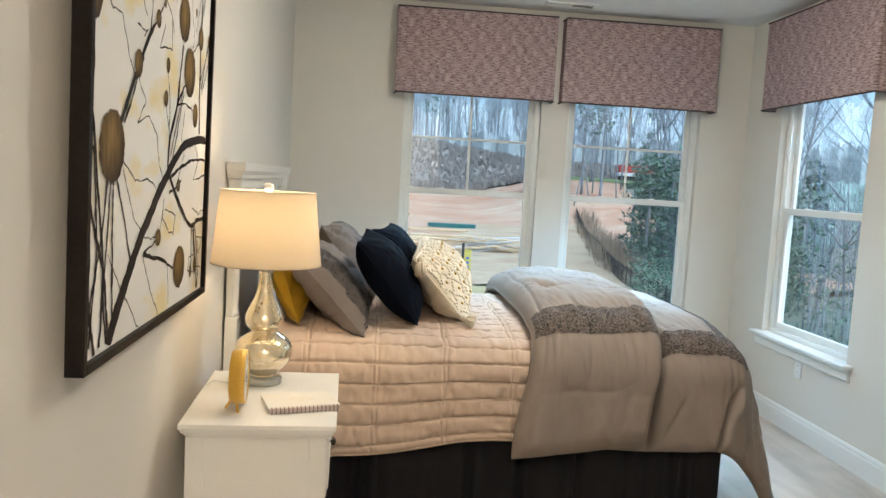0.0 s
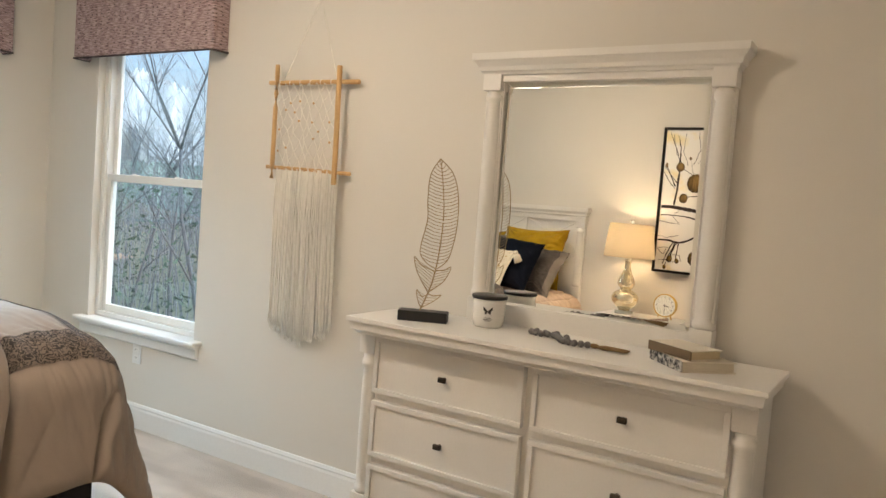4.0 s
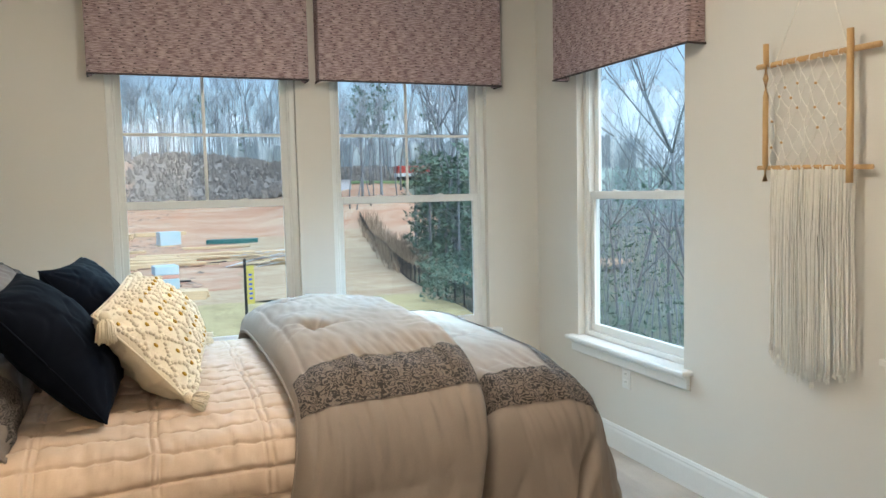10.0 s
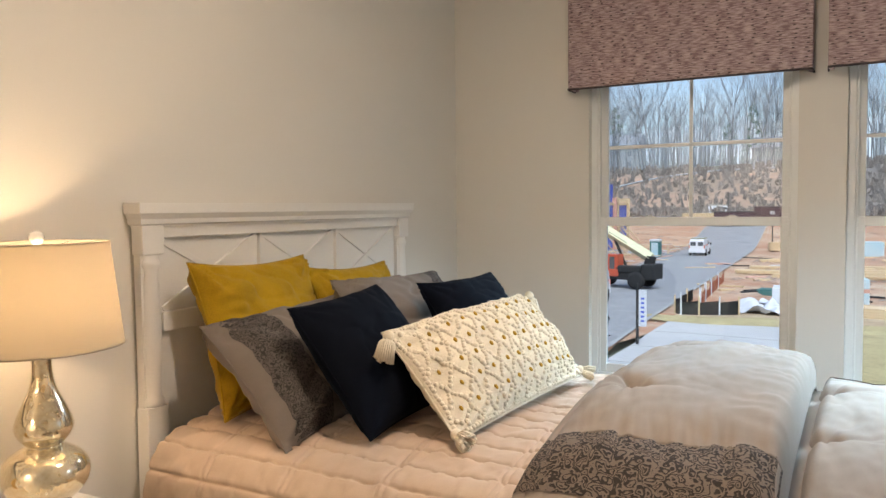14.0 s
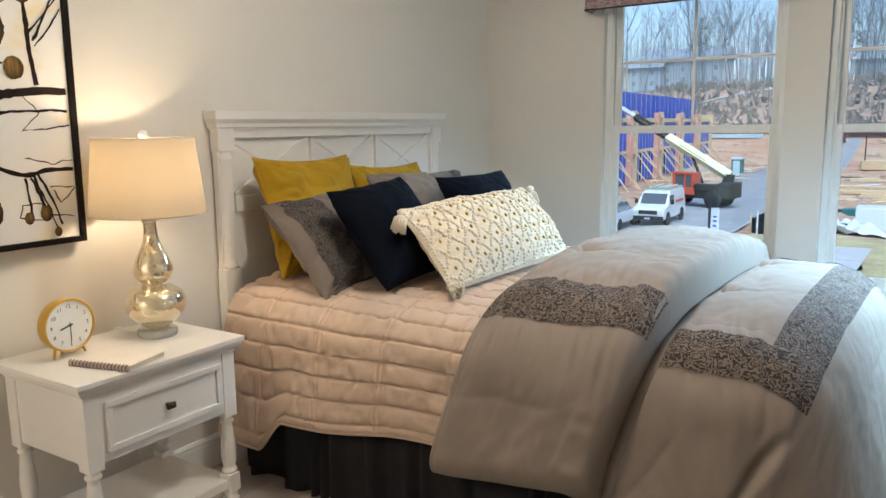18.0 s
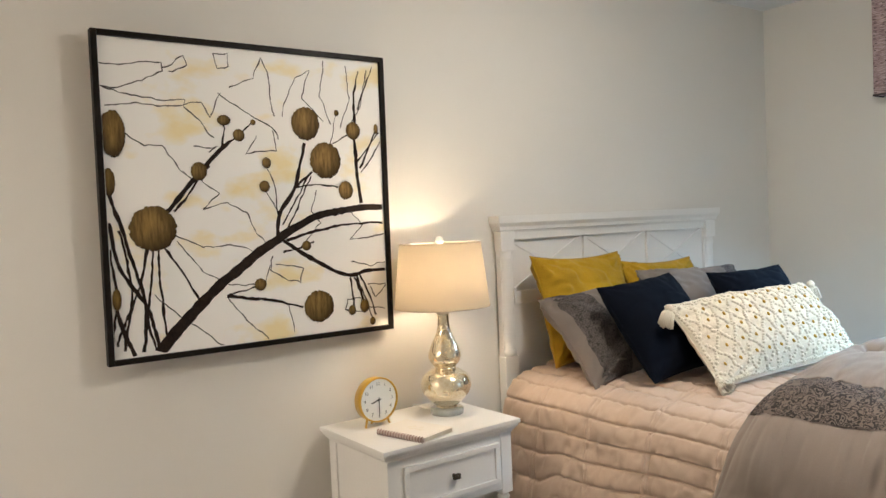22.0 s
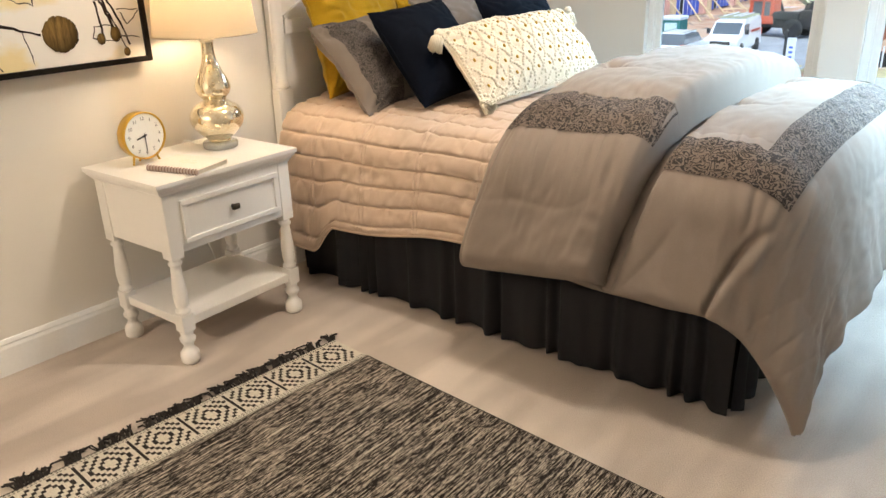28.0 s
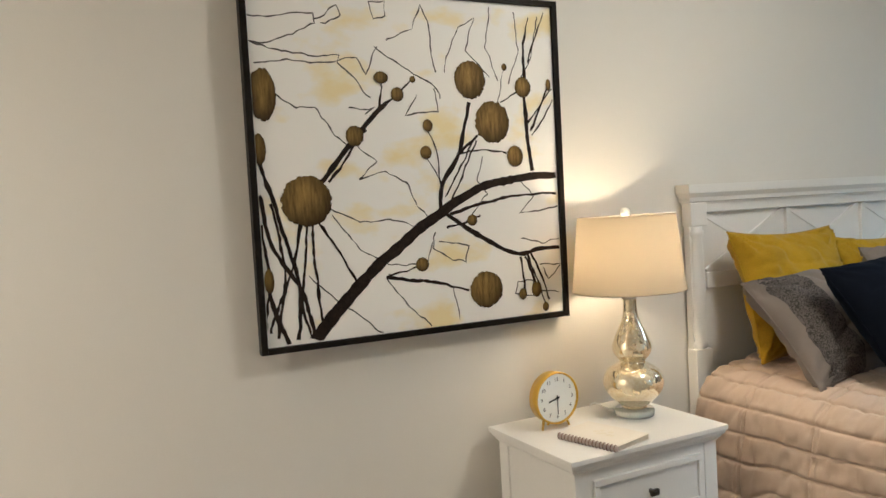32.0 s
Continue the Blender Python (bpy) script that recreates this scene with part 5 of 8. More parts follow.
for k in range(70):
    a, r = rb.uniform(0, 6.28), rb.uniform(0, 1)
    tube([(3.086, 0.620, QZ + 0.011), (3.090 + 0.014 * r * math.cos(a), 0.580, QZ + 0.011 + 0.008 * r * math.sin(a)), (3.100 + 0.030 * r * math.cos(a), 0.500 + 0.012 * rb.random(), QZ + 0.006 + 0.006 * abs(math.sin(a)))], 0.0017, 4, bm)
part("tassel", bm, TASSELBROWN, be, "tan thread tassel")
part("tassel_neck", moved(lathe([(0.007, -0.012), (0.009, 0), (0.007, 0.012)], 12), pose(3.086, 0.615, QZ + 0.012, 90, 0, 0)), TASSELBROWN, be)


# ---- books ----
def book(m, ln, wd, th, cover, label, spine=None, pages=None):
    b = thing("book", label, "book", "books on the dresser")
    part("back_cover", moved(cube((0, 0, 0), (ln, wd, 0.003), 0.0008), m), cover, b)
    part("front_cover", moved(cube((0, 0, th - 0.003), (ln, wd, th), 0.0008), m), cover, b)
    part("page_block", moved(cube((0.005, 0.004, 0.003), (ln - 0.005, wd - 0.006, th - 0.003), 0.001), m), pages or PAPER, b, "aged cream pages")
    part("spine", moved(cube((0, -0.003, 0), (ln, 0.003, th), 0.0025), m), spine or cover, b)


PATTERN = streaks("dark_patterned_cover", (0.02, 0.022, 0.03), (0.55, 0.53, 0.50), (60, 60, 60), (0.44, 0.56), 0.6, bump=0.05)
book(pose(3.105, 0.430, QZ, 0, 0, -136), 0.205, 0.185, 0.034, COVER, "thick book with dark patterned spine lying flat", PATTERN)
book(pose(3.085, 0.431, QZ + 0.0345, 0, 0, -122), 0.190, 0.130, 0.030, COVER, "cream hardback book lying on another", surf("brown_spine", (0.16, 0.11, 0.06), 0.6), surf("gilt_page_edges", (0.70, 0.58, 0.38), 0.6, (0.60, 0.48, 0.29), 30, 400, 0.5, stretch=(1, 1, 9)))

# ---- macrame wall hanging ----
ma = thing("macrame_hanging", "cream cotton macrame on pale wooden dowels", "wall hanging")
MXW = W - 0.028
my0, my1, mzt, mzb = 1.90, 2.450, 1.927, 1.520


def dowel(a, b, r):
    P = [Vector(a) + (Vector(b) - Vector(a)) * k / 8 for k in range(9)]
    for k, p in enumerate(P):
        p.y += 0.0025 * noise.noise(Vector((k * 0.7, r * 900, a[2] * 3)))
        p.z += 0.0025 * noise.noise(Vector((k * 0.7, 5 + r * 900, a[1] * 3)))
    return tube(P, r, 10)


yl, yr = 2.390, 1.998
part("dowel", dowel((MXW - 0.012, my1, mzt + 0.004), (MXW - 0.012, 1.897, mzt - 0.002), 0.011), STICK, ma, "pale wooden dowel", True)
part("dowel", dowel((MXW - 0.012, my1 - 0.01, mzb + 0.006), (MXW - 0.012, 1.919, mzb - 0.008), 0.0095), STICK, ma, "pale wooden dowel", True)
part("dowel", dowel((MXW - 0.030, yl, 2.012), (MXW - 0.030, yl - 0.002, 1.470), 0.011), STICK, ma, "pale wooden dowel", True)
part("dowel", dowel((MXW - 0.030, yr + 0.004, 1.995), (MXW - 0.030, yr - 0.004, 1.458), 0.0125), STICK, ma, "pale wooden dowel", True)
apex = (W - 0.012, 2.180, 2.320)
part("hanging_cord", tube([(MXW - 0.012, yl - 0.03, mzt + 0.01), apex, (MXW - 0.012, yr + 0.03, mzt + 0.01)], 0.0026, 6), ROPE, ma)
part("nail", moved(lathe([(0.002, 0), (0.002, 0.02), (0.005, 0.02), (0.005, 0.022)], 10), pose(W, 2.180, 2.320, 0, -90, 0)), NICKEL, ma)
for k in range(12):
    for (y, z, dy, dz) in ((yl - 0.02 - k * (yl - yr - 0.04) / 11, mzt, 0.0, 0.0135),):
        if k % 2 == 0:
            part("lashing", tube([(MXW - 0.012 + 0.0125 * math.cos(a), y + 0.002 * a, z + 0.0125 * math.sin(a)) for a in [0.63 * j for j in range(11)]], 0.0018, 5), ROPE, ma)
rng = random.Random(4)
# a knotted net of uneven diamonds, lashed to the dowels
NR, NC = 9, 8
net = []
for i in range(NR + 1):
    row = []
    for j in range(NC + 1 + i % 2):
        u = min(1.0, max(0.0, (j - (0.5 if i % 2 else 0.0)) / NC))
        inside = 0 < i < NR and 0 < u < 1
        row.append((yl + (yr - yl) * u + (rng.uniform(-0.011, 0.011) if inside else 0), mzt + (mzb - mzt) * i / NR + (rng.uniform(-0.010, 0.010) if inside else 0)))
    net.append(row)
for i in range(NR):
    up, down = net[i], net[i + 1]
    for j, p in enumerate(up):
        for q in ([down[j], down[j + 1]] if i % 2 == 0 else [down[k] for k in (j - 1, j) if 0 <= k < len(down)]):
            mid = ((p[0] + q[0]) / 2 + rng.uniform(-0.004, 0.004), (p[1] + q[1]) / 2 - 0.004)
            part("net_string", tube([(MXW - 0.020, p[0], p[1]), (MXW - 0.016, mid[0], mid[1]), (MXW - 0.020, q[0], q[1])], 0.0023, 4), ROPE, ma)
for i in range(1, NR):
    for p in net[i]:
        if yr + 0.02 < p[0] < yl - 0.02:
            part("knot", ball((MXW - 0.020, p[0], p[1]), 0.0048, sub=1), ROPE, ma, smooth=True)
levels = net
for k in range(16):
    p = rng.choice(levels[2 + k % 6][1:-1])
    part("wooden_bead", ball((MXW - 0.023, p[0], p[1]), 0.006, sub=1), STICK, ma, smooth=True)
for k in range(64):
    y = 2.362 - k * (2.362 - 1.985) / 63 + rng.uniform(-0.003, 0.003)
    u = (k / 63 - 0.5) * 2
    zb = 0.712 + 0.08 * abs(u) ** 1.4 + rng.uniform(-0.02, 0.02)
    yb = y + (y - 2.175) * 0.05 + rng.uniform(-0.012, 0.012)
    xs = MXW - 0.010 - 0.012 * rng.random()
    pts = smoothed([(xs, y, mzb), (xs - 0.004, y + (yb - y) * 0.3 + rng.uniform(-0.004, 0.004), mzb - 0.25), (xs, y + (yb - y) * 0.7 + rng.uniform(-0.005, 0.005), mzb - 0.5), (xs + 0.002, yb, zb)], 4)
    s = part("fringe_cord", tube(pts, 0.0031, 5), ROPE, ma, smooth=True)
    if k % 2 == 0:
        bm = bmesh.new()
        for j in range(6):
            tube([(xs, yb, zb + 0.004), (xs + rng.uniform(-0.004, 0.004), yb + rng.uniform(-0.009, 0.009), zb - rng.uniform(0.012, 0.028))], 0.0014, 4, bm)
        part("frayed_end", bm, ROPE, s)

# ---- rug ----
rug = thing("area_rug", "flat-woven black and cream rug with fringed end", "rug")
RUGM = pose(0.808, 1.706, 0, 0, 0, -3.8)
RL, RW, RB = 2.18, 1.66, 0.196
RUGFIELD = streaks("rug_field_weave", (0.016, 0.012, 0.010), (0.50, 0.43, 0.35), (190, 9, 40), (0.475, 0.60), 0.95, None, 0.9, 0.004, 8, extra=(330, 60, 60))
RUGCREAM = streaks("rug_cream_weave", (0.50, 0.45, 0.36), (0.76, 0.70, 0.59), (160, 320, 60), (0.3, 0.7), 0.95, None, 0.7, 0.002)
RUGBLACK = streaks("rug_black_weave", (0.014, 0.011, 0.010), (0.05, 0.042, 0.036), (160, 320, 60), (0.3, 0.7), 0.95, None, 0.7, 0.002)


def rugz(x, y):
    return 0.009 + 0.0035 * noise.noise(Vector((x * 3.0, y * 9.0, 1.0)))


bm = sheet(110, 70, lambda u, v: Vector((RB + (RL - RB) * u, -RW * v, rugz(RB + (RL - RB) * u, -RW * v))))
f = part("field", moved(bm, RUGM), RUGFIELD, rug, "streaked charcoal and cream weave", True)
bm = sheet(6, 70, lambda u, v: Vector((RB * u, -RW * v, rugz(RB * u, -RW * v))))
part("border", moved(bm, RUGM), RUGCREAM, rug, "cream border with black zigzags", True)
bm = bmesh.new()
for e in (0.002, RB - 0.004):
    sheet(1, 60, lambda u, v: Vector((e + 0.004 * u, -RW * v, rugz(e, -RW * v) + 0.0012)), bm)
# stepped zigzags of short blocks nested into diamonds, with a bar between repeats
UNIT, REPEAT = 0.0143, 12


def woven_block(x0, x1, y0, y1):
    bm.faces.new([bm.verts.new((p, q, rugz(p, q) + 0.0014)) for p, q in ((x0, y0), (x1, y0), (x1, y1), (x0, y1))])


for j in range(int(RW / (UNIT * REPEAT)) + 1):
    mid = -0.006 - (j + 0.5) * UNIT * REPEAT
    woven_block(0.026, RB - 0.026, mid - UNIT * REPEAT / 2 + 0.005, mid - UNIT * REPEAT / 2 - 0.005)
    for i in range(10):
        for k in range(1, 5):
            for side in (-1, 1):
                off = 0.0325 * k - abs(i - 4.5) * UNIT * 0.78
                if 0.004 < off < UNIT * REPEAT / 2 - 0.012 and -RW + 0.01 < mid + side * off < -0.01:
                    woven_block(0.027 + i * UNIT, 0.027 + (i + 1) * UNIT, mid + side * off + 0.0068, mid + side * off - 0.0068)
for e in (0.0095, 0.0185, RB - 0.0195, RB - 0.0105):
    for k in range(int(RW / 0.012)):
        y = -0.004 - k * 0.012
        bm.faces.new([bm.verts.new((p, q, rugz(p, q) + 0.0014)) for p, q in ((e - 0.002, y), (e + 0.002, y - 0.003), (e + 0.002, y - 0.010), (e - 0.002, y - 0.007))])
bmesh.ops.recalc_face_normals(bm, faces=bm.faces)
for fc in bm.faces:
    if fc.normal.z < 0:
        fc.normal_flip()
part("zigzag_pattern", moved(bm, RUGM), RUGBLACK, rug, "black zigzag weave")
rng = random.Random(9)
y = -0.01
while y > -RW:
    bm = bmesh.new()
    for j in range(9):
        a, ln = rng.uniform(-0.9, 0.6), rng.uniform(0.035, 0.075)
        y0 = y + rng.uniform(-0.015, 0.015)
        tube([(0.004, y0, 0.008), (-ln * 0.5, y0 - 0.4 * ln * a, 0.012 + rng.uniform(0, 0.008)), (-ln * math.cos(a), y0 - ln * math.sin(a), 0.004)], 0.0034, 4, bm)
    part("fringe_tassel", moved(bm, RUGM), RUGBLACK, rug, "black yarn tassel")
    y -= rng.choice((0.022, 0.030, 0.045, 0.075))
bm = bmesh.new()
for k in range(300):
    x = RB + (RL - RB) * k / 300
    tube([(x, -0.001, 0.008), (x + 0.004, 0.005, 0.006)], 0.0022, 4, bm)
tagged(part("edge_binding", moved(bm, RUGM), RUGBLACK, rug, "overcast black edge"), kind="stuff")


# ---- bed ----
bed = thing("bed", "queen bed with white panelled headboard and turned posts", "bed")
HY0, HY1 = 2.158, 3.762
for y in (HY0, HY1 - 0.085):
    part("post", cube((0.012, y + 0.004, 0.0), (0.044, y + 0.081, 1.442), 0.003), FURN, bed)
    part("post_block", cube((0.010, y, 0.0), (0.062, y + 0.085, 0.86), 0.004), FURN, bed)
    col = lathe([(0.030, 0.86), (0.037, 0.868), (0.037, 0.885), (0.028, 0.894), (0.031, 0.93), (0.0335, 1.08), (0.031, 1.26), (0.027, 1.305), (0.036, 1.318), (0.036, 1.334), (0.028, 1.342), (0.031, 1.357)], 22)
    part("post_column", moved(col, pose(0.040, y + 0.0425, 0) @ Matrix.Diagonal((0.66, 1, 1, 1))), FURN, bed, smooth=True)
    part("post_capital", cube((0.010, y, 1.355), (0.062, y + 0.085, 1.450), 0.004), FURN, bed)
iy0, iy1 = HY0 + 0.085, HY1 - 0.085
part("panel", cube((0.016, iy0, 0.35), (0.028, iy1, 1.41)), FURN, bed)
part("top_rail", cube((0.014, iy0, 1.408), (0.050, iy1, 1.450), 0.003), FURN, bed)
part("middle_rail", cube((0.014, iy0, 1.100), (0.048, iy1, 1.164), 0.003), FURN, bed)
part("lower_rail", cube((0.014, iy0, 0.35), (0.048, iy1, 0.50), 0.003), FURN, bed)
sec = (iy1 - iy0) / 3
for k in (1, 2):
    part("stile", cube((0.026, iy0 + sec * k - 0.012, 1.164), (0.044, iy0 + sec * k + 0.012, 1.408), 0.003), FURN, bed)
for k in range(3):
    a, b = iy0 + sec * k + (0.012 if k else 0), iy0 + sec * (k + 1) - (0.012 if k < 2 else 0)
    for z0, z1, dx in ((1.164, 1.408, 0.0), (1.408, 1.164, 0.002)):
        v0, v1 = Vector((0, a, z0)), Vector((0, b, z1))
        d = (v1 - v0)
        bm = cube((0.027, -0.011, 0.012), (0.038 - dx * 2, 0.011, d.length - 0.012), 0.0015)
        part("cross_brace", moved(bm, Matrix.Translation(v0) @ pose(0, 0, 0, -math.degrees(math.atan2(d.y, d.z)))), FURN, bed)
hb_crown = [(-0.04, 0), (0.0, 0), (0.003, 0.008), (0.010, 0.012), (0.012, 0.028), (0.020, 0.040), (0.024, 0.046), (0.026, 0.080), (-0.04, 0.080)]
part("cornice", molding(hb_crown, [(0.004, HY0 + 0.003, 1.442), (0.056, HY0 + 0.003, 1.442), (0.056, HY1 - 0.003, 1.442), (0.004, HY1 - 0.003, 1.442)]), FURN, bed)
part("cornice_core", cube((0.006, HY0 + 0.03, 1.430), (0.040, HY1 - 0.03, 1.518)), FURN, bed)
part("side_rail", cube((0.10, 2.150, 0.26), (2.18, 2.178, 0.42), 0.004), BLACKWOOD, bed, "dark steel side rail")
part("side_rail", cube((0.10, 3.600, 0.26), (2.18, 3.628, 0.42), 0.004), BLACKWOOD, bed, "dark steel side rail")
for x, y in ((2.20, 2.175), (2.20, 3.600), (1.1, 2.9)):
    part("frame_leg", tube([(x, y, 0), (x, y, 0.27)], 0.020, 12), BLACKWOOD, bed, "black steel frame leg")

mat_ = thing("mattress", "made-up mattress and box spring under the bedding", "mattress")
part("box_spring", cube((0.125, 2.160, 0.30), (2.185, 3.620, 0.52), 0.02, seg=3), MATTRESS, mat_, smooth=True)
part("pad", cube((0.125, 2.200, 0.52), (2.185, 3.580, 0.755), 0.07, seg=4), MATTRESS, mat_, smooth=True)

# pleated skirt hung on three sides
sk = thing("bed_skirt", "gathered charcoal cloth bed skirt reaching the carpet", "bed skirt")


def pleats(s, z):
    g = noise.noise(Vector((s * 5.3, 0.3, 0))) * 1.6
    w = math.sin(s * 46 + g * 7.0) * (0.75 + 0.5 * noise.noise(Vector((s * 8, 1.3, 2))))
    return (0.013 + 0.018 * (1 - z)) * w + 0.008 * noise.noise(Vector((s * 17, z * 1.5, 4)))


def skirt_run(name, a, b, out, steps):
    a, b, out = Vector(a), Vector(b), Vector(out)
    ln = (b - a).length
    bm = sheet(steps, 10, lambda u, v: a + (b - a) * u + out * (0.014 + pleats(u * ln + a.x * 3 + a.y, v)) + Vector((0, 0, 0.012 + 0.006 * noise.noise(Vector((u * ln * 9, 2, 0))) * (1 - v) + v * 0.43)))
    bmesh.ops.solidify(bm, geom=bm.faces[:], thickness=0.002)
    part(name, bm, SKIRT, sk, smooth=True)


skirt_run("side_drop", (0.16, 2.128, 0), (2.225, 2.128, 0), (0, -1, 0), 420)
skirt_run("foot_drop", (2.225, 2.13, 0), (2.225, 3.65, 0), (1, 0, 0), 260)
skirt_run("side_drop", (0.16, 3.652, 0), (2.225, 3.652, 0), (0, 1, 0), 200)


# a cloth laid over the bed: flat on top, turned over the edges, hanging outwards
def draped(x, y, top, x_edge, y_near, y_far, R, lean, sway):
    dx = max(0.0, x - x_edge)
    dy = (y_near - y) if y < y_near else (y_far - y if y > y_far else 0.0)
    r = math.hypot(dx, dy)
    bx, by = min(x, x_edge), min(max(y, y_near), y_far)
    crown = top - 0.035 * (abs((by - (y_near + y_far) / 2) / ((y_far - y_near) / 2)) ** 4)
    if r < 1e-9:
        return Vector((bx, by, crown)), 0.0
    d = Vector((dx / r, -dy / r, 0))
    pm = math.acos(lean)
    arc = R * pm
    if r <= arc:
        ph = r / R
        h, z, hang = R * math.sin(ph), crown - R * (1 - math.cos(ph)), 0.0
    else:
        hang = r - arc
        h, z = R * math.sin(pm) + lean * hang, crown - R * (1 - math.cos(pm)) - hang * math.sqrt(1 - lean * lean)
    ang = math.atan2(d.y, d.x)
    s = bx * 1.0 - by * 1.0 + ang * 0.35
    h += sway * hang * hang / (hang + 0.12) * (math.sin(s * 13 + 1.0) + 0.6 * math.sin(s * 29 + 2 * noise.noise(Vector((s * 3, 0, 0)))))
    return Vector((bx, by, z)) + d * h, hang


def normal_of(f, x, y, e=0.004):
    a, b = f(x + e, y) - f(x - e, y), f(x, y + e) - f(x, y - e)
    n = a.cross(b)
    return n.normalized() if n.length > 1e-12 else Vector((0, 0, 1))


def padded(f, xs, ys, thick, inner=0.0):
    """A closed quilted shell on the surface f: outer side raised by thick(x, y), inner side by inner."""
    bm = bmesh.new()
    outer, low = [], []
    for x in xs:
        ro, ri = [], []
        for y in ys:
            p, n = f(x, y), normal_of(f, x, y)
            ro.append(bm.verts.new(p + n * thick(x, y)))
            ri.append(bm.verts.new(p + n * inner))
        outer.append(ro)
        low.append(ri)
    nx, ny = len(xs), len(ys)
    for i in range(nx - 1):
        for j in range(ny - 1):
            bm.faces.new((outer[i][j], outer[i + 1][j], outer[i + 1][j + 1], outer[i][j + 1]))
            bm.faces.new((low[i][j], low[i][j + 1], low[i + 1][j + 1], low[i + 1][j]))
    for i in range(nx - 1):
        bm.faces.new((outer[i][0], low[i][0], low[i + 1][0], outer[i + 1][0]))
        bm.faces.new((outer[i][-1], outer[i + 1][-1], low[i + 1][-1], low[i][-1]))
    for j in range(ny - 1):
        bm.faces.new((outer[0][j], outer[0][j + 1], low[0][j + 1], low[0][j]))
        bm.faces.new((outer[-1][j], low[-1][j], low[-1][j + 1], outer[-1][j + 1]))
    bmesh.ops.recalc_face_normals(bm, faces=bm.faces)
    return bm


def steps(a, b, n):
    return [a + (b - a) * k / n for k in range(n + 1)]


def smooth_step(t):
    t = max(0.0, min(1.0, t))
    return t * t * (3 - 2 * t)


def edge_round(t, w):
    """0 at the rim, 1 from w inwards, quarter-round between."""
    t = max(0.0, min(1.0, t / w))
    return math.sqrt(1 - (1 - t) ** 2)


# blush quilt
QN, QF, QR = 2.250, 3.530, 0.16
qf = lambda x, y: draped(x, y, 0.822, 9.0, QN, QF, QR, 0.16, 0.010)[0]
QY_A, QY_B, QX_A, QX_B = QN - 0.565, QF + 0.60, 0.135, 1.62


QSEAM, QCOL = 0.088, 0.30


def quilt_thick(x, y):
    """Flat channels between narrow stitched grooves, a pair of cross seams in every column, puckers along both."""
    s = (QN - y) if y < 2.9 else (y - QF)
    f = s / QSEAM % 1.0
    d = min(f, 1 - f) * QSEAM
    h = abs((((x + 0.007 * noise.noise(Vector((x * 3, y * 9, 3)))) / QCOL + 0.3) % 1.0 - 0.5) * QCOL)
    e = abs(h - 0.010)
    groove = max(math.exp(-(d / 0.0055) ** 2), (0.75 + 0.6 * noise.noise(Vector((x * 2, y * 14, 5)))) * math.exp(-(e / 0.0045) ** 2))
    near_row, near_col = math.exp(-d / 0.014), math.exp(-h / 0.035)
    pk = 0.0105 * near_row * noise.noise(Vector((x * 32, y * 10, 9))) + 0.0065 * near_col * noise.noise(Vector((x * 16, y * 60, 6)))
    pk += 0.0065 * noise.noise(Vector((x * 9, y * 6, 2))) + 0.0060 * noise.noise(Vector((x * 26, y * 16, 4)))
    n = noise.noise(Vector((x * 7 + 3, y * 9, 21)))
    pk -= 0.006 * max(0, 1 - abs(n) / 0.08)
    pk -= 0.004 * max(0, 1 - abs(noise.noise(Vector((x * 13 + y * 5, y * 11 - x * 4, 33)))) / 0.09)
    return 0.007 + (0.0090 * (1 - groove) + 0.0025 * (1 - (2 * f - 1) ** 2) + pk) * edge_round(min(y - QY_A, QY_B - y), 0.03)


def ticks(a, b, origin, pitch, offsets, fill):
    """Even steps with closer ones round each seam."""
    out = set(round(v, 5) for v in steps(a, b, fill))
    k = math.floor((a - origin) / pitch) - 1
    while origin + k * pitch < b + pitch:
        for o in offsets:
            v = origin + k * pitch + o
            if a < v < b:
                out.add(round(v, 5))
        k += 1
    got = []
    for v in sorted(out):
        if not got or v - got[-1] > 0.0016:
            got.append(v)
    return got


quilt = thing("quilt", "blush channel-stitched quilt spread over the bed", "quilt")


def qsway(x, y):
    """The near side hangs lower by the headboard and is drawn up towards the comforter."""
    w = max(0.0, min(1.0, (QN - 0.10 - y) / 0.46))
    y += 0.014 * noise.noise(Vector((x * 2.4, y * 1.2, 31)))
    return qf(x, y + w * (0.080 * smooth_step((x - 0.50) / 0.75) - 0.13 * w * w * smooth_step((0.52 + 0.02 * math.sin(y * 40) - x) / 0.13)))



part("cover", padded(qsway, ticks(QX_A, QX_B, QCOL * 0.2, QCOL, (-0.018, -0.014, -0.010, -0.006, 0.0, 0.006, 0.010, 0.014, 0.018), 210), ticks(QY_A, QY_B, QN % QSEAM, QSEAM, (-0.011, -0.0065, -0.003, 0.0, 0.003, 0.0065, 0.011), 150), quilt_thick), QUILT, quilt, smooth=True)
for y in (QY_A, QY_B):
    part("hem", tube([qsway(x, y) + normal_of(qf, x, y) * 0.005 for x in steps(QX_A, QX_B, 120)], 0.0055, 6), QUILT, quilt, "stitched quilt hem", True)

# taupe comforter, drawn up over the foot and folded back
CN, CF, CX, CR = 2.275, 3.505, 2.150, 0.20
cfs = lambda x, y: draped(x, y, 0.860, CX, CN, CF, CR, 0.24, 0.030)[0]
CY_A, CY_B, CX_A, CX_B = CN - 0.570, CF + 0.57, 1.46, CX + 0.70


def fold_lean(y):
    """How far the folded end slants towards the headboard on its way down."""
    return 0.095 * smooth_step((CN - 0.05 - y) / 0.55)


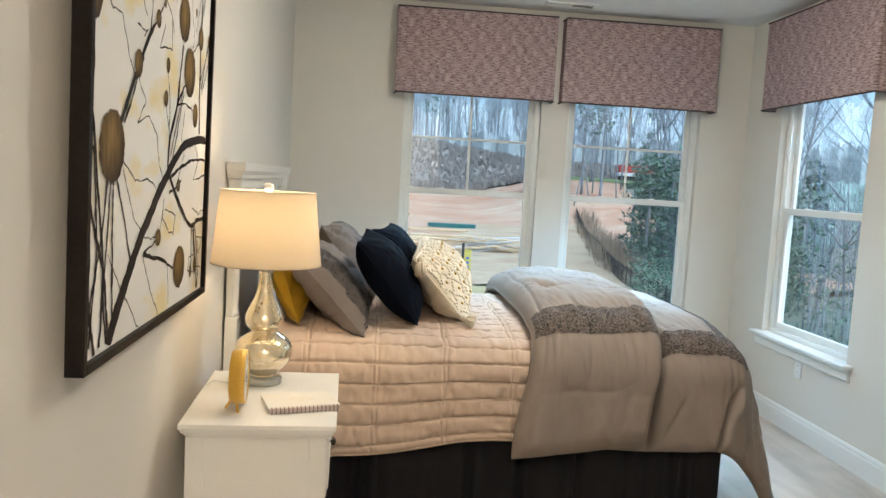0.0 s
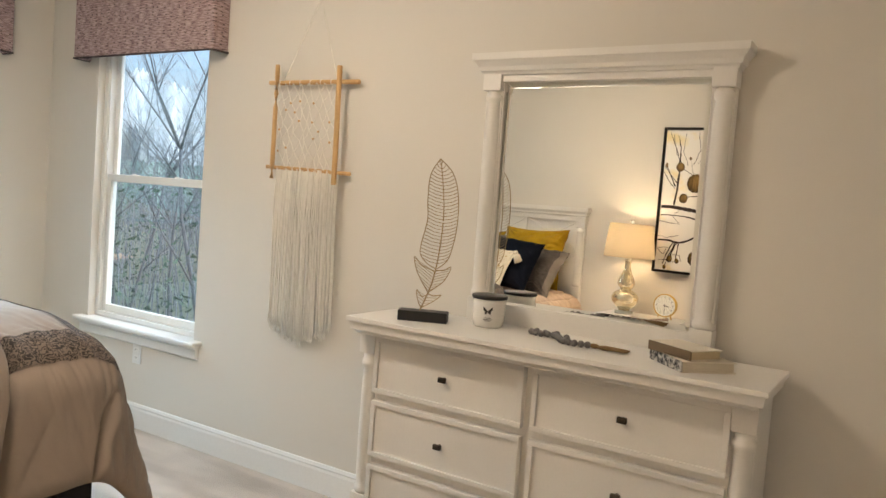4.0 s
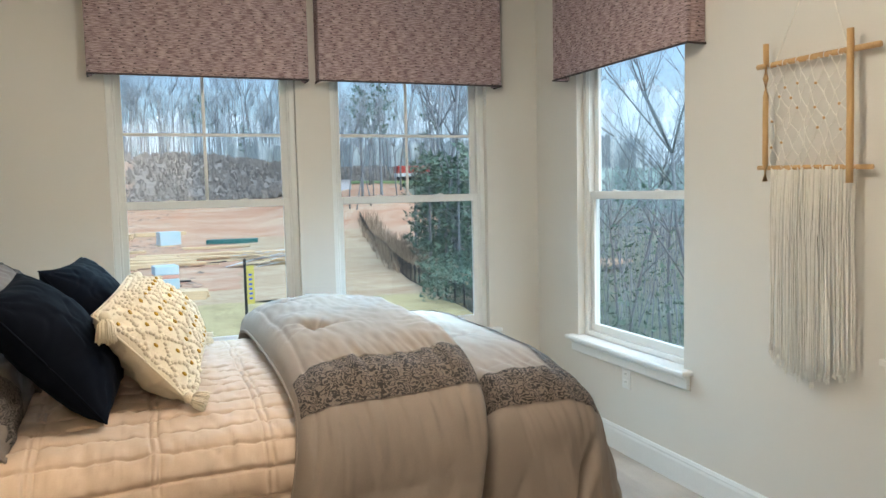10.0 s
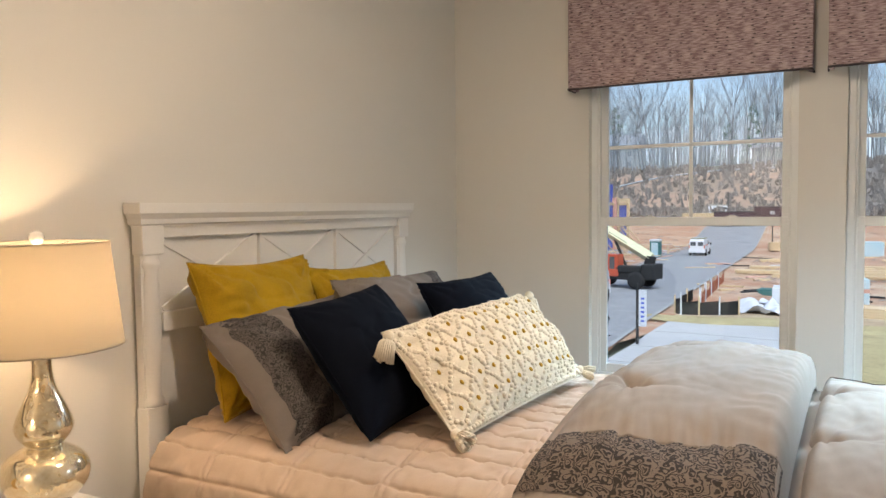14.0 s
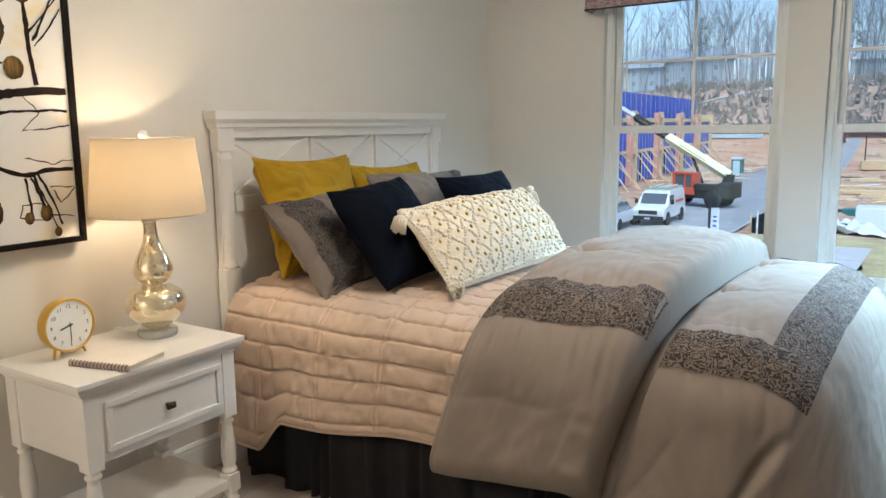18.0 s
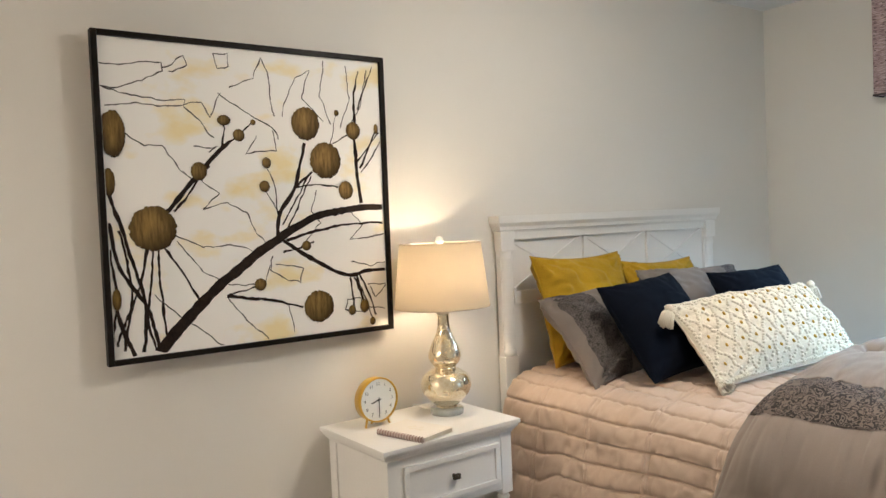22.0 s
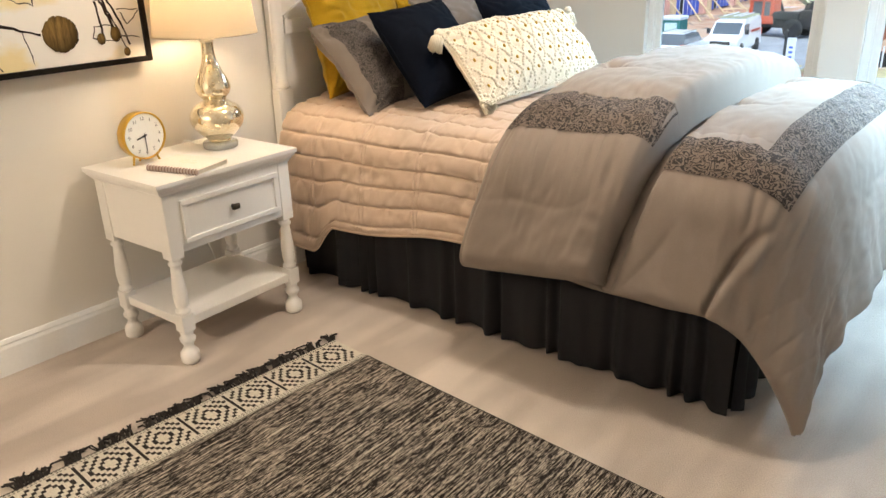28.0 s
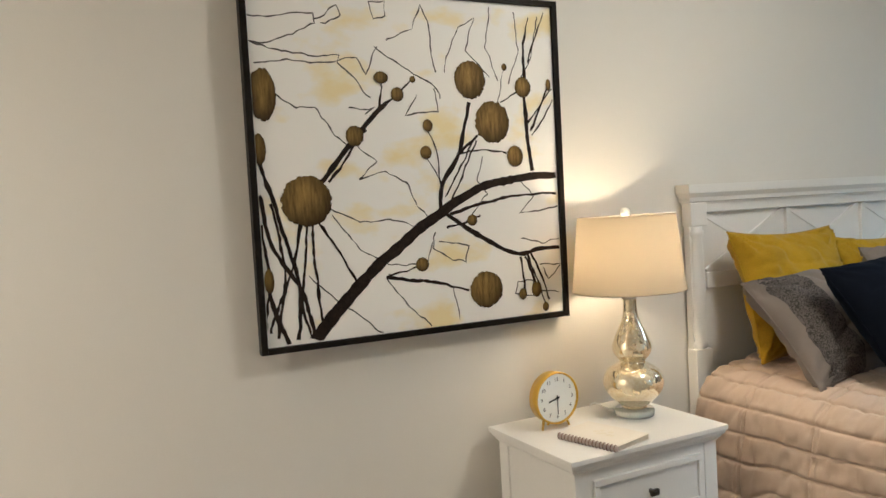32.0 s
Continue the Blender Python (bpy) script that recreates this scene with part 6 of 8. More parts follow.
def band_pull(x, y):
    """Short pleats that run out from both stitched edges of the border."""
    d = min(abs(y - (CN - 0.185)), abs(y - (CN - 0.03)))
    n = noise.noise(Vector((x * 27 + 6 * (y - CN), y * 2.5, 44)))
    return (0.0062 * n - 0.0065 * max(0, 1 - abs(n + 0.1) / 0.22)) * math.exp(-d / 0.085)


def wrinkle(x, y):
    n = noise.noise(Vector((x * 5.0 + 2 * noise.noise(Vector((x * 2, y * 2, 1))), y * 3.0, 8)))
    return 0.016 * noise.noise(Vector((x * 4.0, y * 3.0, 3))) + 0.0055 * noise.noise(Vector((x * 15, y * 6, 5))) - 0.0022 * max(0, 1 - abs(n) / 0.30) ** 2 + 0.0030 * noise.noise(Vector((x * 36, y * 16, 5))) + band_pull(x, y)


def tuft(x, y, cx, cy):
    d = math.hypot(x - cx, y - cy)
    a = math.atan2(y - cy, x - cx)
    star = max(0, math.sin(a * 3 + 1 + 0.8 * noise.noise(Vector((d * 9, a, cx))))) ** 4 + 0.6 * max(0, math.sin(a * 5 + 2.2)) ** 6
    return -0.036 * math.exp(-(d / 0.040) ** 2) - 0.016 * math.exp(-d / 0.12) * star * min(1, d / 0.03)


def comf_thick(x, y):
    rim = min(edge_round(y - CY_A, 0.05), edge_round(CY_B - y, 0.05), edge_round(CX_B - x, 0.05))
    # a deep slanting crease by the foot corner, puffed along its far side, and soft runs down the drop
    off = x - (2.148 + (y - 1.669) * 0.40)
    on = smooth_step((2.06 - y) / 0.12)
    gather = on * (-0.030 * math.exp(-(off / 0.016) ** 2) + 0.016 * math.exp(-((off - 0.045) / 0.030) ** 2))
    down = smooth_step((CN - 0.20 - y) / 0.2)
    gather += down * (0.015 * noise.noise(Vector((x * 11 + (y - 1.7) * 5, y * 1.6, 12))) - 0.005 * max(0, 1 - abs(noise.noise(Vector((x * 6 - y * 3, y * 1.2, 17)))) / 0.10) ** 2 - 0.002 * max(0, 1 - abs(noise.noise(Vector((x * 13 + y * 7, y * 4, 19)))) / 0.10))
    valley = -0.090 * math.exp(-((x + fold_lean(y) - 1.918) / 0.024) ** 2)
    return 0.012 + (0.040 + valley + wrinkle(x, y) + tuft(x, y, 1.97, 2.66) + tuft(x, y, 1.97, 3.2) + gather) * rim


comforter = thing("comforter", "taupe comforter with embroidered border, folded back", "comforter")
part("spread", padded(cfs, steps(CX_A, CX_B, 210), steps(CY_A, CY_B, 320), comf_thick), COMFORT, comforter, smooth=True)


def band_on(f, xs, ys, th):
    bm = bmesh.new()
    g = [[bm.verts.new(f(x, y) + normal_of(f, x, y) * (th(x, y) + 0.0035)) for y in ys] for x in xs]
    for i in range(len(xs) - 1):
        for j in range(len(ys) - 1):
            bm.faces.new((g[i][j], g[i + 1][j], g[i + 1][j + 1], g[i][j + 1]))
    return bm


B0, B1 = 0.050, 0.170
part("embroidered_band", band_on(cfs, steps(1.78, CX + B0, 40), steps(CN - B1, CN - B0, 26), comf_thick), EMBROID, comforter, "dark corded embroidery band", True)
part("embroidered_band", band_on(cfs, steps(CX + B0, CX + B1, 26), steps(CN - B1, CF + B1, 150), comf_thick), EMBROID, comforter, "dark corded embroidery band", True)
part("embroidered_band", band_on(cfs, steps(1.80, CX + B0, 30), steps(CF + B0, CF + B1, 20), comf_thick), EMBROID, comforter, "dark corded embroidery band", True)

# the folded-back end lies over the spread
FX0, FX1, FY_A, FY_B = 1.345, 1.915, CN - 0.600, CF + 0.59
ffs = lambda x, y: draped(x - fold_lean(y), y + (0.06 * (x - 1.38) / 0.5 - 0.015) * max(0.0, min(1.0, (CN - 0.1 - y) / 0.45)), 0.862, 9.0, CN, CF, CR, 0.24, 0.012)[0]


def fold_thick(x, y):
    u = (x - FX0) / (FX1 - FX0)
    prof = max(0.0, 1 - abs(2 * u - 1) ** (4.0 if u < 0.5 else 18.0)) ** 0.42
    rim = min(edge_round(y - FY_A, 0.07), edge_round(FY_B - y, 0.07))
    down = smooth_step((CN - 0.22 - y) / 0.2)
    runs = down * (0.010 * noise.noise(Vector((x * 7 + y * 2, y * 1.5, 22))) + 0.004 * noise.noise(Vector((x * 16 + y * 5, y * 3, 29))))
    dome = 0.052 * max(0.0, 1 - ((y - 2.89) / 0.72) ** 4) if 2.17 < y < 3.61 else 0.0
    gathers = 0.007 * noise.noise(Vector((x * 5, y * 22 + 2 * x, 4))) * smooth_step((u - 0.62) / 0.3) + 0.003 * noise.noise(Vector((x * 6, y * 15, 14))) * smooth_step((0.2 - u) / 0.2)
    gathers -= 0.010 * math.exp(-((x - FX0 - 0.048) / 0.007) ** 2)
    return 0.016 + (0.100 + gathers + runs + 0.85 * dome + 1.3 * wrinkle(x + 3, y) + tuft(x, y, 1.50, 2.61) + tuft(x, y, 1.50, 3.2)) * prof * rim


part("folded_end", padded(ffs, steps(FX0, FX1, 110), steps(FY_A, FY_B, 330), fold_thick, 0.010), COMFORT, comforter, "comforter end folded back on itself", True)
part("edge_piping", tube([ffs(FX0 + 0.002, y) + normal_of(ffs, FX0 + 0.002, y) * 0.022 for y in steps(FY_A + 0.02, FY_B - 0.02, 160)], 0.0055, 6), COMFORT, comforter, "corded edge of the comforter", True)
part("embroidered_band", band_on(ffs, steps(FX0 + 0.008, FX1 - 0.006, 44), steps(CN - B1 + 0.035, CN - B0 + 0.045, 26), fold_thick), EMBROID, comforter, "dark corded embroidery band", True)
part("embroidered_band", band_on(ffs, steps(FX0 + 0.008, FX1 - 0.006, 30), steps(CF + B0, CF + B1, 20), fold_thick), EMBROID, comforter, "dark corded embroidery band", True)


# ---- pillows ----
def rumple(u, v, seed, s, crease):
    """Hollows, sharp creases and folds that run in from the corners."""
    soft = noise.noise(Vector((u * 2.2 + seed, v * 2.2, s))) + 0.5 * noise.noise(Vector((u * 6 + seed, v * 6, s * 2)))
    n = noise.noise(Vector((u * 1.9 + seed * 3, v * 2.7, s * 4)))
    fold = max(0, 1 - abs(n) / 0.10)
    a = math.atan2(1 - abs(v), 1 - abs(u))
    corner = math.exp(-3.2 * math.hypot(1 - abs(u), 1 - abs(v))) * math.sin(a * 13 + seed + 2 * (u > 0) + (v > 0))
    return crease * (soft - s * 0.9 * fold * 0.6 + 1.3 * corner)


def cushion(w, h, t, seed, pinch=0.10, crease=0.006, n=60, full=0.55):
    """A stuffed square in local x (width), z (height), y (thickness), with drawn-in sides and pointed corners."""
    bm = bmesh.new()
    sides = []
    for s in (-1, 1):
        g = []
        for i in range(n + 1):
            row = []
            for j in range(n + 1):
                u, v = 2 * i / n - 1, 2 * j / n - 1
                px, pz = u, v
                x = w / 2 * u * (1 - pinch * (1 - v * v) * abs(u) ** 2)
                z = h / 2 * v * (1 - pinch * (1 - u * u) * abs(v) ** 2)
                body = max(0.0, (1 - abs(u) ** 2.4) * (1 - abs(v) ** 2.4)) ** full
                wr = rumple(u, v, seed, s, crease) * min(1, 6 * body)
                row.append(bm.verts.new((x, s * (0.003 + t / 2 * body) + wr, z)))
            g.append(row)
        sides.append(g)
        for i in range(n):
            for j in range(n):
                q = (g[i][j], g[i + 1][j], g[i + 1][j + 1], g[i][j + 1])
                bm.faces.new(q if s < 0 else q[::-1])
    a, b = sides
    for k in range(n):
        bm.faces.new((a[k][0], b[k][0], b[k + 1][0], a[k + 1][0]))
        bm.faces.new((a[k][n], a[k + 1][n], b[k + 1][n], b[k][n]))
        bm.faces.new((a[0][k], a[0][k + 1], b[0][k + 1], b[0][k]))
        bm.faces.new((a[n][k], b[n][k], b[n][k + 1], a[n][k + 1]))
    bmesh.ops.recalc_face_normals(bm, faces=bm.faces)
    return bm


def stand(cx, cy, cz, lean, turn=0.0, roll=0.0):
    """A pillow's pose: width along the bed head, front towards the foot, leaning back by lean degrees."""
    return pose(cx, cy, cz, 0, 0, 90 + turn) @ pose(0, 0, 0, lean, 0, 0) @ pose(0, 0, 0, 0, roll, 0)


def front_patch(u0, u1, v0, v1, w, h, t, pinch, seed, crease, nu, nv, lift=0.003, full=0.55):
    """A piece of the front face of the cushion of the same numbers, lifted off it."""
    def f(a, b):
        u, v = u0 + (u1 - u0) * a, v0 + (v1 - v0) * b
        x = w / 2 * u * (1 - pinch * (1 - v * v) * abs(u) ** 2)
        z = h / 2 * v * (1 - pinch * (1 - u * u) * abs(v) ** 2)
        body = max(0.0, (1 - abs(u) ** 2.4) * (1 - abs(v) ** 2.4)) ** full
        wr = rumple(u, v, seed, -1, crease) * min(1, 6 * body)
        return Vector((x, -(0.003 + t / 2 * body) + wr - lift, z))
    return f


def throw_pillow(material, label, m, w, h, t, seed, pinch=0.08, crease=0.007, group="pillows on the bed", full=0.55):
    p = thing("pillow", label, "pillow", group)
    part("cover", moved(cushion(w, h, t, seed, pinch, crease, 60, full), m), material, p, smooth=True)
    f = front_patch(-1, 1, -1, 1, w, h, 0, pinch, seed, 0, 1, 1, -0.003)
    loop = [f(k / 20, 0) for k in range(20)] + [f(1, k / 20) for k in range(20)] + [f(1 - k / 20, 1) for k in range(20)] + [f(0, 1 - k / 20) for k in range(21)]
    part("seam", moved(tube(loop, 0.0035, 5), m), material, p, smooth=True)
    return p


throw_pillow(MUSTARD, "large mustard velvet pillow against the headboard", stand(0.225, 2.545, 1.075, -17, 2, 1), 0.60, 0.52, 0.19, 1, 0.10, 0.020)
throw_pillow(MUSTARD, "large mustard velvet pillow against the headboard", stand(0.235, 3.110, 1.025, -17, 0, 1), 0.54, 0.50, 0.18, 2, 0.09, 0.018)


def sham(m, seed, s):
    w, h, t, pinch, crease = 0.72, 0.47, 0.23, 0.06, 0.020
    p = throw_pillow(SHAM, "grey sham pillow with a dark corded band", m, w, h, t, seed, pinch, crease)
    f = front_patch(s * 0.88, s * 0.42, -0.97, 0.97, w, h, t, pinch, seed, crease, 14, 40)
    bm = sheet(14, 44, f)
    bmesh.ops.recalc_face_normals(bm, faces=bm.faces)
    part("corded_band", moved(bm, m), SHAMBAND, p, "dark corded band", True)


sham(stand(0.440, 2.540, 0.980, -42, -1, -3), 3, -1)
sham(stand(0.500, 3.080, 1.030, -34, 0, 2), 4, 1)
throw_pillow(NAVY, "square navy velvet pillow on the bed", stand(0.712, 2.483, 1.036, -38, -8, -6), 0.425, 0.46, 0.20, 5, 0.06)
throw_pillow(NAVY, "square navy velvet pillow on the bed", stand(0.790, 3.100, 1.050, -36, -15, -2), 0.43, 0.43, 0.18, 6)

# tufted lumbar pillow
LW, LH, LT, LP, LS, LC = 0.85, 0.385, 0.27, 0.035, 8, 0.017
lm = stand(0.978, 2.800, 0.999, -42, -7, -2.5)
lum = throw_pillow(IVORY, "long ivory tufted pillow with ochre dots and tassels", lm, LW, LH, LT, LS, LP, LC, full=0.8)
rng = random.Random(2)
white, gold = [], []
lface = lambda a, b, lift: front_patch(-0.97, 0.97, -0.95, 0.95, LW, LH, LT, LP, LS, LC, 1, 1, lift, 0.8)(a, b)
# crossing cords of popcorn tufts, an ochre dot in every diamond
for k in range(-3, 16):
    for side in (-1, 1):
        for j in range(34):
            b = (j + rng.random() * 0.5) / 33.5
            a = (k + 0.5 - side * 3 * b) / 12
            if 0.01 < a < 0.99:
                white.append((lface(a, b, 0.0015), 0.0070 + 0.0024 * rng.random()))
for j in range(7):
    for i in range(13):
        a, b = (i + (0.5 if j % 2 else 0.0)) / 12, j / 6
        if 0.02 < a < 0.98 and 0.04 < b < 0.96:
            gold.append(lface(a, b, 0.005))
for k in range(70):
    a = k / 69
    white.append((lface(a, 1.0, 0.0), 0.0075 + 0.003 * rng.random()))
    white.append((lface(a, 0.0, 0.0), 0.0075 + 0.003 * rng.random()))
for k in range(26):
    white.append((lface(0.0, k / 25, 0.0), 0.0085))
    white.append((lface(1.0, k / 25, 0.0), 0.0085))
bm = bmesh.new()
for p, r in white:
    ball(p + Vector((rng.uniform(-1, 1), 0, rng.uniform(-1, 1))) * 0.0016, r, bm, 1)
tagged(part("tuft", moved(bm, lm), IVORY, lum, "raised ivory tufts", True), kind="stuff")
for p in gold:
    part("ochre_dot", moved(ball(p, 0.0078, None, 1, (0.8, 0.7, 1.2)), lm), OCHRE, lum, "ochre tuft dot", True)


def tassel(m, ln, n=70):
    bm = bmesh.new()
    for k in range(n):
        a, r = rng.uniform(0, 6.28), rng.uniform(0.2, 1) ** 0.5
        tube([(0, 0, 0), (0.024 * r * math.cos(a), 0.024 * r * math.sin(a), -0.022), (0.030 * r * math.cos(a), 0.030 * r * math.sin(a), -ln * rng.uniform(0.85, 1.0))], 0.0030, 4, bm)
    ball((0, 0, 0.0), 0.018, bm, 2)
    return part("tassel", moved(bm, m), IVORY, lum, "ivory yarn tassel", True)


for sx, sz in ((-1, 1), (1, 1), (-1, -1), (1, -1)):
    c = lm @ Vector((sx * (LW / 2 - 0.004), 0, sz * (LH / 2 - 0.008)))
    if sz > 0:
        tassel(pose(c.x + 0.030, c.y + sx * 0.022, c.z + 0.002, 0, 0, 0) @ pose(0, 0, 0, sx * 22, 0, 0), 0.080)
    else:
        tassel(pose(c.x, c.y, c.z + 0.012) @ pose(0, 0, 0, 0, -75, 20 * sx), 0.055)


# ---- outdoors: a building site seen from an upper floor ----
ASPHALT = surf("dusty_asphalt", (0.34, 0.345, 0.35), 0.85, (0.22, 0.225, 0.23), 0.5, 3.5, 0.3, depth=0.01)
KERB = surf("kerb_concrete", (0.40, 0.40, 0.39), 0.9, (0.30, 0.30, 0.29), 0.6, 6, 0.2)
CONCRETE = surf("pale_concrete", (0.52, 0.52, 0.51), 0.85, (0.44, 0.44, 0.43), 0.5, 12, 0.2, depth=0.01)
CLAY = surf("red_clay_soil", (0.55, 0.42, 0.29), 0.95, (0.40, 0.165, 0.085), 0.22, 1.6, 1.0, depth=0.12, stretch=(0.30, 1, 1))
STRAW = surf("straw_covered_soil", (0.54, 0.44, 0.29), 0.95, (0.36, 0.235, 0.135), 0.5, 3.2, 1.0, depth=0.1, stretch=(0.45, 1, 1))
BANK = surf("eroded_bank", (0.47, 0.31, 0.225), 0.95, (0.22, 0.18, 0.145), 0.28, 1.4, 1.0, depth=0.2, stretch=(0.22, 1, 1))
GRASS = surf("winter_grass", (0.54, 0.45, 0.23), 0.95, (0.33, 0.27, 0.13), 0.6, 5.0, 0.8, depth=0.05)
SCRUB = surf("winter_brush", (0.28, 0.245, 0.215), 0.95, (0.205, 0.185, 0.17), 0.35, 1.7, 1.0, depth=0.3, stretch=(0.5, 1, 1))
FARGRASS = surf("green_winter_lawn", (0.16, 0.22, 0.07), 0.95, (0.12, 0.17, 0.06), 0.4, 3, 0.4)
FOREST = surf("leaf_litter", (0.23, 0.235, 0.17), 0.95, (0.13, 0.165, 0.125), 0.3, 4.0, 0.8, depth=0.05)
# bark, needle and twig colours are paled and cooled to hold distance haze
HAZEBARK = surf("hazy_grey_bark", (0.27, 0.285, 0.30), 0.9, (0.19, 0.20, 0.21), 2, 20, 0.5, depth=0.02)
HAZENEEDLE = surf("hazy_pine_needles", (0.125, 0.195, 0.135), 0.8, (0.08, 0.145, 0.10), 1.0, 9, 0.4, depth=0.03)
HAZETWIG = surf("hazy_bare_twigs", (0.34, 0.365, 0.39), 0.9, (0.25, 0.27, 0.285), 1.0, 9, 0.2)
BLUEWRAP = surf("blue_sheathing", (0.025, 0.085, 0.52), 0.55, (0.02, 0.065, 0.42), 0.6, 6, 0.1)
LUMBER = surf("fresh_lumber", (0.70, 0.53, 0.32), 0.8, (0.58, 0.42, 0.24), 1.0, 14, 0.2)
PINKBOARD = surf("red_edge_lumber", (0.66, 0.38, 0.29), 0.8, (0.58, 0.30, 0.22), 1, 12, 0.1)
VANWHITE = surf("white_car_paint", (0.74, 0.75, 0.76), 0.3, (0.70, 0.71, 0.72), 1, 12, 0.0, coat=0.6)
CARGLASS = surf("dark_car_glass", (0.09, 0.105, 0.115), 0.12, coat=0.5)
RUBBER = surf("black_rubber", (0.02, 0.02, 0.02), 0.85)
ORANGE = surf("orange_machine_paint", (0.55, 0.09, 0.04), 0.45)
CREAMBOOM = surf("cream_boom_paint", (0.66, 0.66, 0.42), 0.5, (0.60, 0.60, 0.38), 1, 9, 0.05)
BOOMGREY = surf("pale_boom_paint", (0.34, 0.34, 0.22), 0.6)
TEAL = surf("teal_plastic", (0.03, 0.16, 0.15), 0.55)
TARPBLUE = surf("pale_blue_wrap", (0.36, 0.56, 0.62), 0.5, (0.55, 0.62, 0.64), 0.8, 8, 0.2)
TARPWHITE = surf("white_wrap", (0.66, 0.68, 0.70), 0.5, (0.55, 0.57, 0.60), 0.8, 8, 0.2)
MAROON = surf("maroon_steel", (0.085, 0.035, 0.045), 0.6, (0.06, 0.03, 0.035), 1, 9, 0.1)
NETORANGE = surf("orange_net_plastic", (0.50, 0.13, 0.045), 0.7, (0.40, 0.10, 0.04), 1.5, 14, 0.2)
SILT = surf("black_silt_fence", (0.015, 0.015, 0.016), 0.8)
# house greys made paler and bluer: aerial haze is put into the colour
HAZEGREY = surf("hazy_grey_siding", (0.47, 0.51, 0.55), 0.8)
HAZEROOF = surf("hazy_grey_shingles", (0.31, 0.345, 0.385), 0.9)
DRYWEED = surf("dry_weeds", (0.42, 0.32, 0.22), 0.95, (0.19, 0.135, 0.09), 1.0, 9, 0.2)
CLEARLAMP = surf("frosted_lantern_glass", (0.55, 0.58, 0.60), 0.3)
YELLOWPOST = surf("weathered_yellow_post", (0.55, 0.46, 0.10), 0.7)
EYE = Vector((2.1, 0.0, 1.42))


def smooth01(t):
    t = max(0.0, min(1.0, t))
    return t * t * (3 - 2 * t)


def land(x, y):
    """Height of the ground: a levelled site, a bank behind it, a wooded rise to the east."""
    z = GROUND + 4.2 * smooth01((y - 108) / 50) + (9.6 - 3.2 * smooth01((x - 5) / 40)) * smooth01((y - 162 + 0.05 * x) / 17) * smooth01((110 - x) / 60)
    z += 4.5 * smooth01((y - 186) / 50)
    z += 5.0 * smooth01((y - 84) / 56) * smooth01((x - 16) / 24) * smooth01((175 - y) / 30)
    z += 2.2 * smooth01((x - 0.32 * y - 9) / 22) * smooth01((90 - y) / 40)
    wob0 = smooth01((y - 50) / 12) * smooth01((x + 8) / 3)
    wob = smooth01((math.hypot(x, y - 60) - 50) / 60)
    return z + 0.8 * wob * noise.noise(Vector((x * 0.03, y * 0.03, 0))) + 0.10 * noise.noise(Vector((x * 0.2, y * 0.2, 1))) + 0.22 * wob0 * max(0.0, noise.noise(Vector((x * 0.10, y * 0.55, 6))))


def at_bearing(deg, dist):
    a = math.radians(deg)
    x, y = EYE.x + dist * math.sin(a), EYE.y + dist * math.cos(a)
    return x, y, land(x, y)


def fan(k, n):
    """Even steps over the site, then wide ones out to the horizon."""
    t = 2 * k / n - 1
    far = max(0.0, abs(t) - 0.8) / 0.2
    return math.copysign(200 * min(abs(t), 0.8) + 1340 * far ** 3, t)


NG = 190
gv = [(fan(i, NG), fan(j, NG) + 80) for i in range(NG + 1) for j in range(NG + 1)]
bm = bmesh.new()
gv = [bm.verts.new((x, y, land(x, y) - 0.4)) for x, y in gv]
for i in range(NG):
    for j in range(NG):
        q = i * (NG + 1) + j
        bm.faces.new((gv[q], gv[q + NG + 1], gv[q + NG + 2], gv[q + 1]))
setting("ground", bm, FOREST, "brown leaf-littered winter ground", "ground", True)


def patch(name, corners, material, lift, label, category, n=26):
    """A surface laid on the land between four corners, with a ragged rim."""
    a, b, c, d = [Vector((*p, 0)) for p in corners]

    def f(u, v):
        e = 0.0 if "road" in name or "driveway" in name else 1.0
        p = (a * (1 - u) + b * u) * (1 - v) + (d * (1 - u) + c * u) * v
        if u in (0, 1) or v in (0, 1):
            p += e * 1.2 * Vector((noise.noise(p * 0.3), noise.noise(p * 0.3 + Vector((9, 9, 9))), 0))
        return Vector((p.x, p.y, land(p.x, p.y) + lift))
    setting(name, sheet(n, n, f), material, label, category, True)


patch("bare_soil", ((-90, 26), (-8, 26), (-4, 158), (-90, 158)), CLAY, 0.05, "bare red clay of a building lot", "ground", 44)
patch("clay_lot", ((-8, 46), (34, 46), (48, 150), (-8, 158)), CLAY, 0.05, "graded red clay lot with tyre marks", "ground", 44)
patch("straw_slope", ((6, 47), (18.5, 40), (30, 108), (13, 112)), STRAW, 0.11, "straw-covered slope", "ground", 34)
patch("worn_strip", ((-7, 45), (14, 46), (14, 54), (-7, 49)), STRAW, 0.12, "straw and mud strip before the lot", "ground", 24)
patch("clay_bank", ((-90, 157), (26, 157), (30, 181), (-90, 181)), BANK, 0.25, "eroded red-brown clay bank", "ground", 44)
patch("brush_bank", ((-4, 156), (60, 150), (64, 182), (0, 182)), SCRUB, 0.45, "bank under brown winter brush", "ground", 34)
patch("lawn", ((-1, 24), (16, 22), (16.6, 43.5), (-1, 46)), GRASS, 0.16, "dormant yellow-green grass", "grass", 24)
patch("verge", ((-8.6, 42.4), (-1, 42.4), (-1, 45.4), (-8.6, 45.4)), GRASS, 0.15, "strip of yellow grass along the drive", "grass", 12)
patch("far_lawn", ((33, 141), (52, 141), (55, 149), (36, 149)), FARGRASS, 0.2, "small green lawn beyond the trees", "grass", 12)
